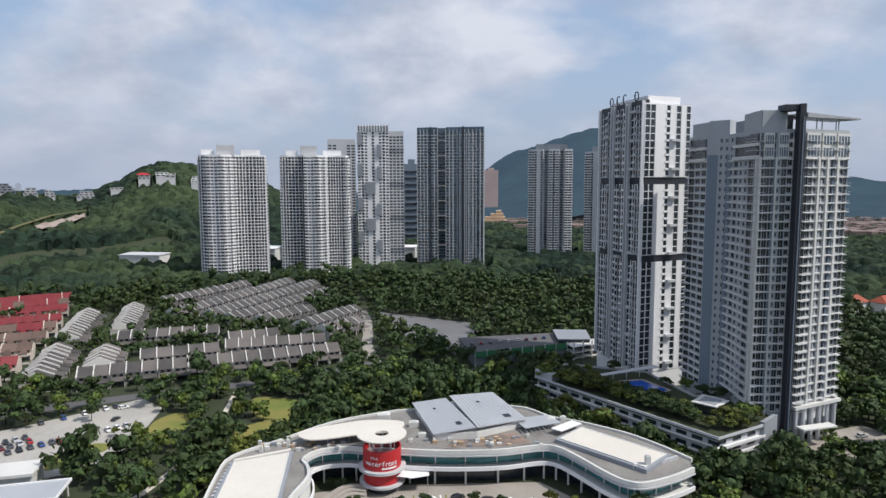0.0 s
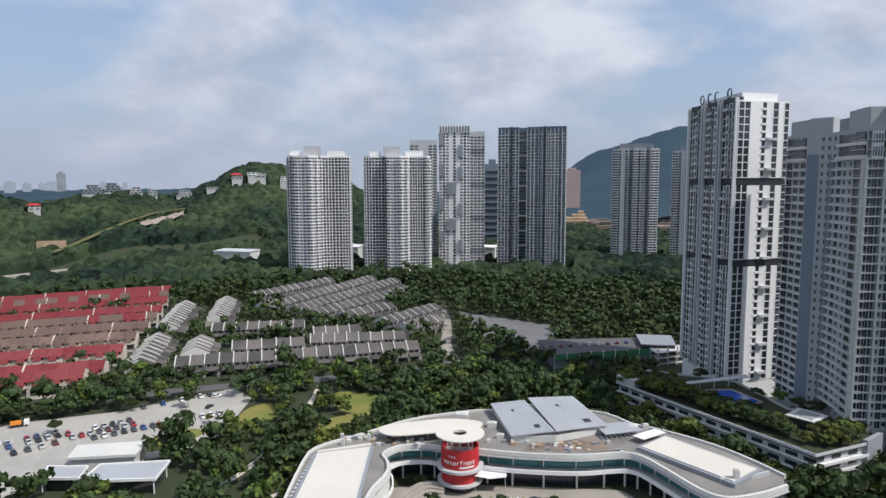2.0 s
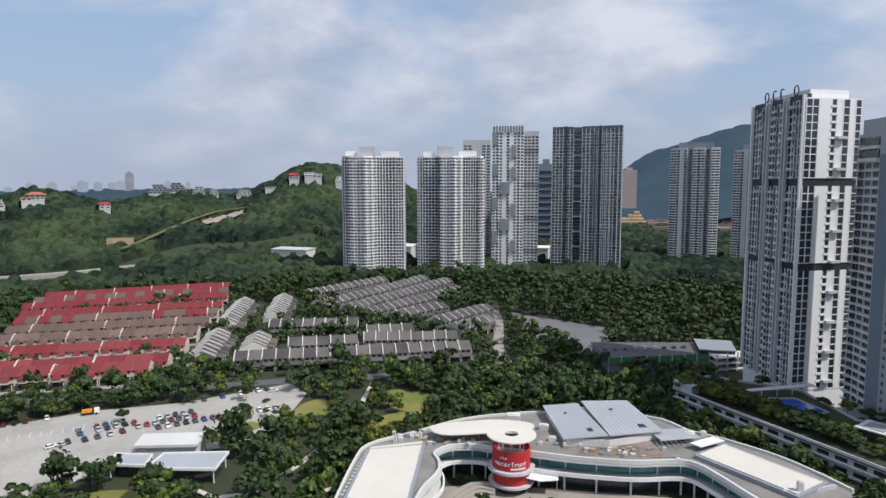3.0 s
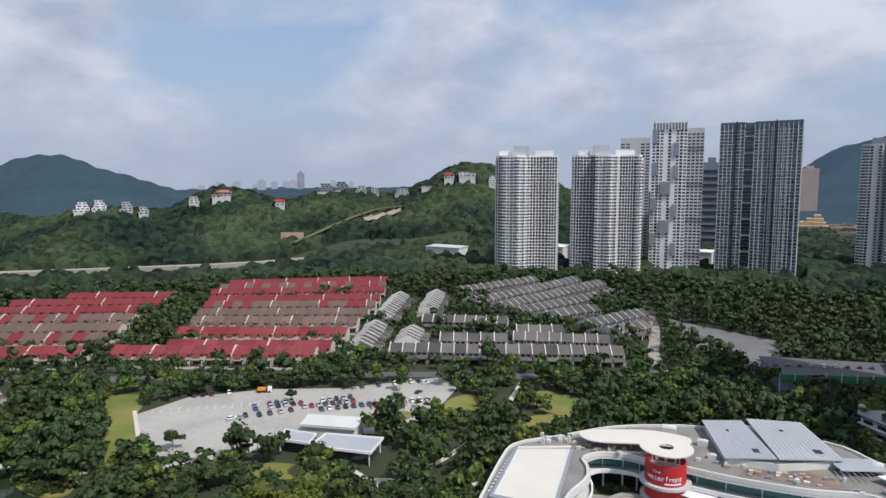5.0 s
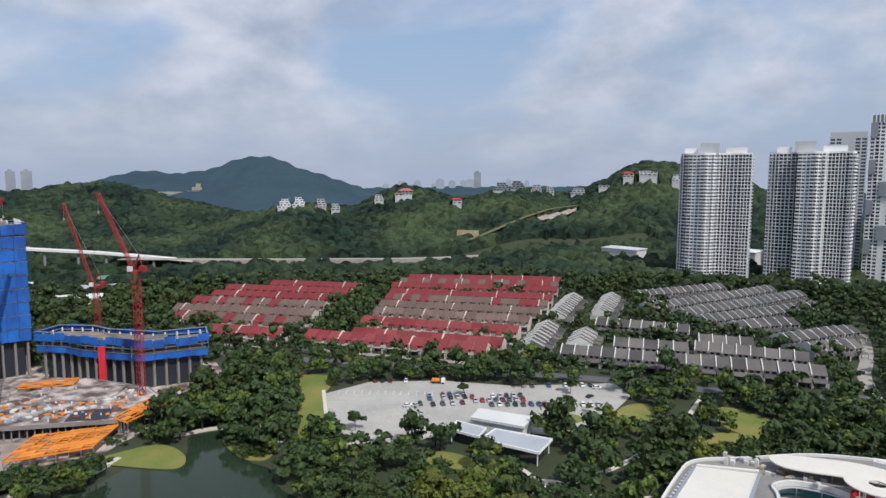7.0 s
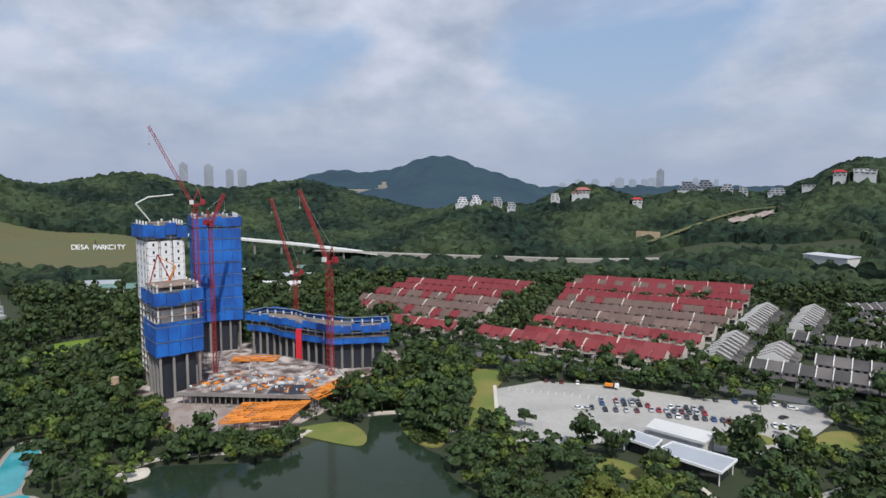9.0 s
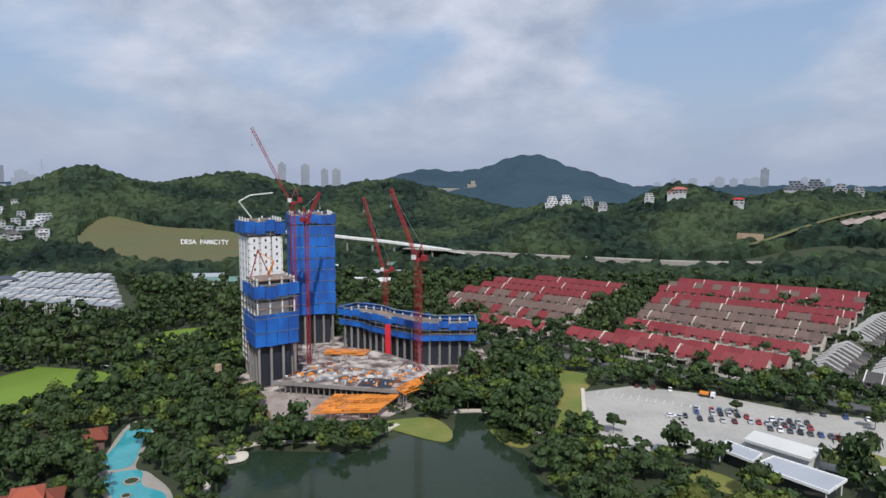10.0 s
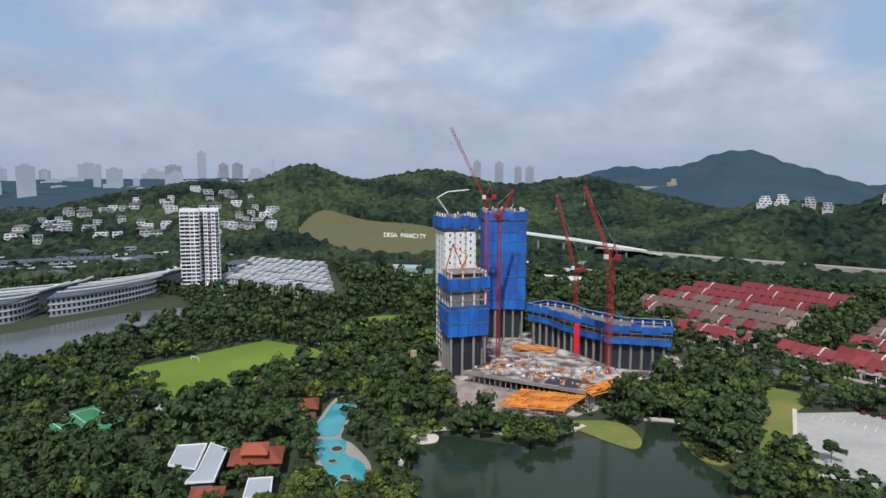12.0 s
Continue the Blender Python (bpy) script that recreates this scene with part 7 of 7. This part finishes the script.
for i in range(80):
    city(far_city, cr.uniform(94, 122), cr.uniform(2600, 4300), cr.uniform(25, 75), cr.uniform(40, 125))
for az, w, h in ((99.3, 46, 215), (95.0, 60, 126), (107.5, 110, 145)):
    city(far_city, az, 3900, w, h)
for az, w, h in ((97.6, 50, 148), (96.5, 55, 150), (101.5, 80, 138), (110.5, 50, 110), (112, 40, 95), (35.5, 40, 150)):
    city(near_city, az, 3700, w, h)
for i in range(34):
    city(far_city, cr.uniform(26, 44), cr.uniform(3300, 4500), cr.uniform(20, 60), cr.uniform(45, 112))
tagged(part("backdrop_city", far_city, FARCITY), "blue-grey distant city skyline, haze put into its emission", "skyline", kind="structure")
tagged(part("backdrop_towers", near_city, FARTOWER), "grey distant office towers, haze put into their emission", "skyline", kind="structure")
# bare earth terraces on the far hills
for label, az, r, w, h in (("pale quarry terraces cut in the far hill", 62.2, 2080, 205, 26), ("tan earth slope beside the far terraces", 59.6, 2120, 62, 30), ("bare earth cutting below the mountain", -6.6, 1380, 60, 26)):
    t = thing("quarry", label, "quarry")
    p = polar(az, r)
    for k in range(4):
        q = placed(az, r + 16 * k, [(-w / 2 + 12 * k, 0), (w / 2 - 4 * k, 0), (w / 2 - 4 * k, 40), (-w / 2 + 12 * k, 40)])
        z = (36 + 8 * k if w > 100 else 52 + 11 * k) if r > 2000 else 14 + 6 * k
        part("terrace", Shape().prism(q, z - 30, z + 5), ((FARPALE, FARTAN)[k % 2] if w > 100 else FARTAN) if r > 2000 else CLAY, t)
t = thing("pylon", "grey lattice power pylon on the ridge", "pylon")
p = polar(93.7, 1170)
g = ground_z(p.x, p.y)
part("lattice", Shape().bar((p.x, p.y - 3, g), (p.x, p.y, g + 38), 0.35).bar((p.x, p.y + 3, g), (p.x, p.y, g + 38), 0.35).bar((p.x, p.y - 6, g + 30), (p.x, p.y + 6, g + 30), 0.3).bar((p.x, p.y - 5, g + 25), (p.x, p.y + 5, g + 25), 0.3), STEEL, t)

# distant housing below the mountain, too small to pick apart
s = Shape()
for i in range(420):
    az, r = cr.uniform(-40, -31) if i % 3 else cr.uniform(-17, -8), cr.uniform(1250, 1800)
    p = polar(az, r)
    w = cr.uniform(7, 16)
    z = ground_z(p.x, p.y) + 9
    s.box(-w, -5, z - 10, w, 5, z + 5, Matrix.Translation((p.x, p.y, 0)) @ Matrix.Rotation(cr.uniform(-0.3, 0.3), 4, "Z"))
tagged(part("distant_houses", s, BRICKROOF), "pale brick-coloured roofs of distant housing", "houses", kind="stuff")

CLEAR.append([(-340, -150), (-360, -140), (-420, -108), (-490, -78), (-520, -110), (-500, -170), (-440, -250), (-380, -290), (-300, -260)])
CLEAR.append([(-440, -262), (-478, -212), (-494, -190), (-542, -128), (-556, -118), (-520, -100), (-470, -150), (-420, -240)])

# ---------------------------------------------------------------- trees


def blob(rng, detail):
    bm = bmesh.new()
    bmesh.ops.create_icosphere(bm, subdivisions=detail, radius=1.0)
    v = np.array([p.co for p in bm.verts])
    f = [[p.index for p in q.verts] for q in bm.faces]
    bm.free()
    off = rng.uniform(0, 50, 3)
    k = np.array([noise.noise(Vector(p * 2.1 + off)) for p in v])
    return v * (1 + 0.62 * k)[:, None], f


def crown_mesh(rng, name, blobs, detail, leaves, leaf, material, tall=1.0):
    """A crown of unit radius: uneven clumps and many loose leaf sprays."""
    s = Shape()
    centres = []
    for i in range(blobs):
        a, q = rng.uniform(0, 2 * math.pi), rng.uniform(0.35, 0.95) if i else 0.0
        c = np.array([q * math.cos(a), q * math.sin(a), rng.uniform(-0.35, 0.75 - 0.75 * q) * tall])
        r = rng.uniform(0.20, 0.44) if i else 0.52
        v, f = blob(rng, 1 if i else detail)
        s.add(c + v * r * 0.8 * np.array([1, 1, 0.78 * tall]), f)
        centres.append((c, r))
    for i in range(leaves):
        c, r = centres[rng.integers(len(centres))]
        d = rng.normal(size=3)
        d[2] = abs(d[2]) * 0.8 - 0.25
        d /= np.linalg.norm(d)
        p = c + d * r * rng.uniform(0.68, 1.25) * np.array([1, 1, 0.8 * tall])
        u = np.cross(d, rng.normal(size=3))
        u /= np.linalg.norm(u)
        w = np.cross(d, u) * 0.7 + d * rng.uniform(-0.9, 0.9)
        k = leaf * rng.uniform(0.6, 1.4)
        s.add([p - u * k, p + w * k * 0.9, p + u * k, p - w * k * 0.7 + d * k * 0.3], [(0, 1, 2), (0, 2, 3)])
    return s


def trunk_shape(rng, h):
    s = Shape()
    lean = Vector((rng.uniform(-0.06, 0.06), rng.uniform(-0.06, 0.06), 1))
    a = lean * h * 0.5
    s.bar((0, 0, -0.3), a, 0.045 * h * 0.55, 6, 0.03 * h * 0.55)
    for i in range(4):
        t = i * 1.57 + rng.uniform(-0.4, 0.4)
        s.bar(a * rng.uniform(0.7, 1.0), a + Vector((math.cos(t) * 0.2 * h, math.sin(t) * 0.2 * h, 0.25 * h)), 0.016 * h, 5, 0.006 * h)
    return s


rng = np.random.default_rng(11)
protos = []
for i in range(7):
    mt = LEAFB if i in (2, 4, 5) else LEAF
    tall = (1.0, 0.85, 1.15, 0.9, 1.3, 1.0, 0.8)[i]
    protos.append((crown_mesh(rng, "crown", 12, 2, 900, 0.115, mt, tall).mesh("crown", mt), trunk_shape(rng, 2.4).mesh("trunk", BARK)))


def free(x, y):
    ok = np.ones(np.shape(x), bool)
    for poly in CLEAR:
        px, py = [p[0] for p in poly], [p[1] for p in poly]
        near = ok & (x > min(px)) & (x < max(px)) & (y > min(py)) & (y < max(py))
        if near.any():
            ok &= ~(near & inside(x, y, poly))
    return ok


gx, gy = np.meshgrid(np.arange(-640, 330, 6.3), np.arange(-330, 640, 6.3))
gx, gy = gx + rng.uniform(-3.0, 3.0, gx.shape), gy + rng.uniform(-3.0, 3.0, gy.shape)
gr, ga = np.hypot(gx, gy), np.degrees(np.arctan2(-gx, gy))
# trees fill only the camera's sweep; the nearest to it are made singly
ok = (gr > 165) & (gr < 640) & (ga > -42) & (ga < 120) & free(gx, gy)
spots = sorted(((r, x, y) for r, x, y in zip(gr[ok], gx[ok], gy[ok])), key=lambda q: q[0])
LABELS = ["dense dark green broadleaf park tree", "spreading dark green rain tree", "yellow-green broadleaf park tree", "dark green round-crowned tree", "tall dark green tree with a narrow crown", "light green leafy tree", "low wide dark green tree"]
for k, (r, x, y) in enumerate(spots[:180]):
    i = int(rng.integers(7))
    size = rng.uniform(2.6, 4.4) + 2.6 * rng.random() ** 3
    if -252 < x < -222 and 30 < y < 130:
        size *= 0.6
    t = thing("tree", LABELS[i], "tree", "park trees", m=pose(x, y, ground_z(x, y), 0, 0, rng.uniform(0, 360)))
    tr = part("trunk", protos[i][1], None, t)
    tr.scale = (size * 0.8,) * 3
    cr = part("crown", protos[i][0], None, t)
    cr.location, cr.scale = (0, 0, size * 1.2), (size * rng.uniform(1.05, 1.3), size * rng.uniform(1.05, 1.3), size * rng.uniform(0.9, 1.25))

for x, y in ROOF_TREES:
    i = int(rng.integers(7))
    size = rng.uniform(1.9, 3.1)
    t = thing("tree", "small leafy tree in the podium roof garden", "tree", "roof garden trees", m=pose(x, y, 11.8, 0, 0, rng.uniform(0, 360)))
    tr = part("trunk", protos[i][1], None, t)
    tr.scale = (size * 0.8,) * 3
    cr = part("crown", protos[i][0], None, t)
    cr.location, cr.scale = (0, 0, size * 1.3), (size * 1.3, size * 1.3, size)
FRONT_TREES = [(57 + 48 * u + 2.5 * math.sin(9 * u), 266 - 66 * u, 3.6 + 1.2 * math.sin(23 * u), 0.0) for u in np.linspace(0, 0.9, 15)]
for x, y, size, z in FRONT_TREES + [(1, 189, 2.4, 0.15), (17, 192, 2.0, 0.15), (25, 190, 1.8, 0.15), (40, 190, 2.2, 0.15), (8, 186, 2.2, 0.15), (46, 184, 2.6, 0.15), (-6, 190, 2.0, 0.15), (-20, 188, 2.6, 0.15), (-25, 180, 2.4, 0.15), (-15, 184, 2.2, 0.15), (32, 184, 2.0, 0.15),
                      (-184, 174, 3.6, 0.2), (-176, 236, 2.8, 0.2), (-128, 247, 3.2, 0.3), (-138, 270, 3.4, 0.2), (-160, 262, 3.2, 0.2), (-214, 236, 3.4, 0.2), (-203, 246, 3.8, 0.2), (-120, 252, 1.6, 0.3), (-130, 231, 1.4, 0.3), (-233, 207, 2.8, 0.2),
                      (152, 222, 3, 0.15), (160, 214, 3.2, 0.15), (176, 222, 3.4, 0.15), (184, 240, 3.4, 0.15), (158, 236, 2.6, 0.15)]:
    i = int(rng.integers(7))
    t = thing("tree", "single round-crowned tree standing beside paving", "tree", "street trees", m=pose(x, y, z, 0, 0, rng.uniform(0, 360)))
    tr = part("trunk", protos[i][1], None, t)
    tr.scale = (size * 0.8,) * 3
    cr = part("crown", protos[i][0], None, t)
    cr.location, cr.scale = (0, 0, size * 1.5), (size, size, size)


def wood(name, spots, kinds, label, lo, hi):
    """All the trees of a wood, joined."""
    allv, allf, at = [], [], 0
    for r, x, y in spots:
        v, f = kinds[int(rng.integers(len(kinds)))]
        a, s = rng.uniform(0, 2 * math.pi), lo + (hi - lo) * rng.random() ** 1.6
        c, d = math.cos(a) * s, math.sin(a) * s
        p = np.stack([v[:, 0] * c - v[:, 1] * d, v[:, 0] * d + v[:, 1] * c, v[:, 2] * s * rng.uniform(0.75, 1.3)], 1) + (x, y, ground_z(x, y))
        allv.append(p)
        allf.append(f + at)
        at += len(v)
    V, F = np.concatenate(allv), np.concatenate(allf)
    me = bpy.data.meshes.new(name)
    me.vertices.add(len(V))
    me.vertices.foreach_set("co", V.astype(np.float32).ravel())
    me.loops.add(F.size)
    me.loops.foreach_set("vertex_index", F.astype(np.int32).ravel())
    me.polygons.add(len(F))
    me.polygons.foreach_set("loop_start", np.arange(0, F.size, 3, dtype=np.int32))
    me.materials.append(LEAFB if "light" in name else LEAF)
    me.update(calc_edges=True)
    me.validate()
    return tagged(new(name, me), label, "trees", kind="stuff")


def tri_tree(blobs, detail, leaves, leaf, tall):
    s = crown_mesh(rng, "crown", blobs, detail, leaves, leaf, LEAF, tall)
    v = np.array(s.v) * (1.1, 1.1, 1.0) + (0, 0, 1.15)
    t = Shape().bar((0, 0, -0.1), (0, 0, 0.9), 0.07, 3)
    f = [g for g in s.f] + [(q[0] + len(v), q[i] + len(v), q[i + 1] + len(v)) for q in t.f for i in range(1, len(q) - 1)]
    return np.concatenate([v, np.array(t.v)]), np.array(f)


mid_kinds = [tri_tree(5, 1, 135, 0.17, tl) for tl in (1.0, 0.8, 1.25, 0.95, 1.1)]
far_kinds = [tri_tree(2, 1, 24, 0.26, tl) for tl in (1.0, 0.85, 1.15)]
rest = spots[180:]
mid, far = [q for q in rest if q[0] < 380], [q for q in rest if q[0] >= 380]
wood("woodland", [q for q in mid if rng.random() < 0.72], mid_kinds, "dense dark green park woodland of mixed broadleaf trees", 2.8, 6.6)
wood("light_woodland", [q for q in mid if rng.random() < 0.28], mid_kinds, "lighter yellow-green trees scattered through the park", 2.6, 5.4)
wood("far_woodland", far, far_kinds, "dark green trees between the houses and hills", 3.0, 6.8)

wood("garden_shrubs", [q for q in ESTATE if rng.random() < 0.9], far_kinds, "small garden trees and hedges between the terraces", 0.9, 2.3)

isle = [(-218, 137), (-210, 147), (-199, 147), (-189, 136), (-195, 130), (-210, 132)]
structure("lake_island", Shape().prism(smooth_line(isle, 4, True), -0.2, 0.45), LAWN, "low grassy island in the lake", "island")
shrubs = [(0, x, y) for x in np.arange(-216, -190, 2.1) for y in np.arange(131, 147, 2.1) if inside(np.array([x]), np.array([y]), isle)[0]]
wood("island_shrubs", [(0, x + rng.uniform(-0.8, 0.8), y + rng.uniform(-0.8, 0.8)) for _, x, y in shrubs], mid_kinds, "low olive reeds and shrubs on the lake island", 0.9, 1.7)
shore = [(-230, 60), (-226, 70), (-224, 80), (-228, 92), (-236, 50), (-242, 42), (-236, 66), (-233, 78), (-236, 88), (-232, 96), (-244, 108), (-248, 120), (-240, 122)]
wood("shore_shrubs", [(0, x + rng.uniform(-3, 3), y + rng.uniform(-3, 3)) for x, y in shore for k in range(5)], mid_kinds, "small shrubs and young trees along the shore path", 0.8, 2.2)


def canopy(x, y):
    """Domes of tree crowns over the hills."""
    z = height(x, y)
    cell = 12.0
    best = np.full(x.shape, 9.0)
    lift = np.zeros(x.shape)
    ix, iy = np.floor(x / cell), np.floor(y / cell)
    for dx in (-1, 0, 1):
        for dy in (-1, 0, 1):
            cx, cy = ix + dx, iy + dy
            h1 = np.modf(np.abs(np.sin(cx * 127.1 + cy * 311.7) * 43758.5453))[0]
            h2 = np.modf(np.abs(np.sin(cx * 269.5 + cy * 183.3) * 23421.631))[0]
            d = np.hypot(x - (cx + h1) * cell, y - (cy + h2) * cell) / cell
            near = d < best
            best = np.where(near, d, best)
            lift = np.where(near, 6 + 9 * h2, lift)
    return np.where(free(x, y), z + lift * np.clip((np.hypot(x, y) - 602) / 25, -0.1, 1) * (1 - 0.75 * np.clip(best, 0, 1.05) ** 2), z - 3.0)


# rings widen with distance from the camera
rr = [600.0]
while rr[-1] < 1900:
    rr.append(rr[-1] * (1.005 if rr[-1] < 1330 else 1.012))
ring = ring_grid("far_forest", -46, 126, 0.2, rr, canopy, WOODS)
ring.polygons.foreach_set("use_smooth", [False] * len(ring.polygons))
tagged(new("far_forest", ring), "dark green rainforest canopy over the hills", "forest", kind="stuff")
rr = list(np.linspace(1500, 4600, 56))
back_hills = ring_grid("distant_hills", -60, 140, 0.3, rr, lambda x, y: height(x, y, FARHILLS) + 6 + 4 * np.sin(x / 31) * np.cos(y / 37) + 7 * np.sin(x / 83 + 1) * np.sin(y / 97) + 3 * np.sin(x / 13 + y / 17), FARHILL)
tagged(new("backdrop", back_hills), "distant blue-green hills, haze put into their emission", "hills", kind="structure")
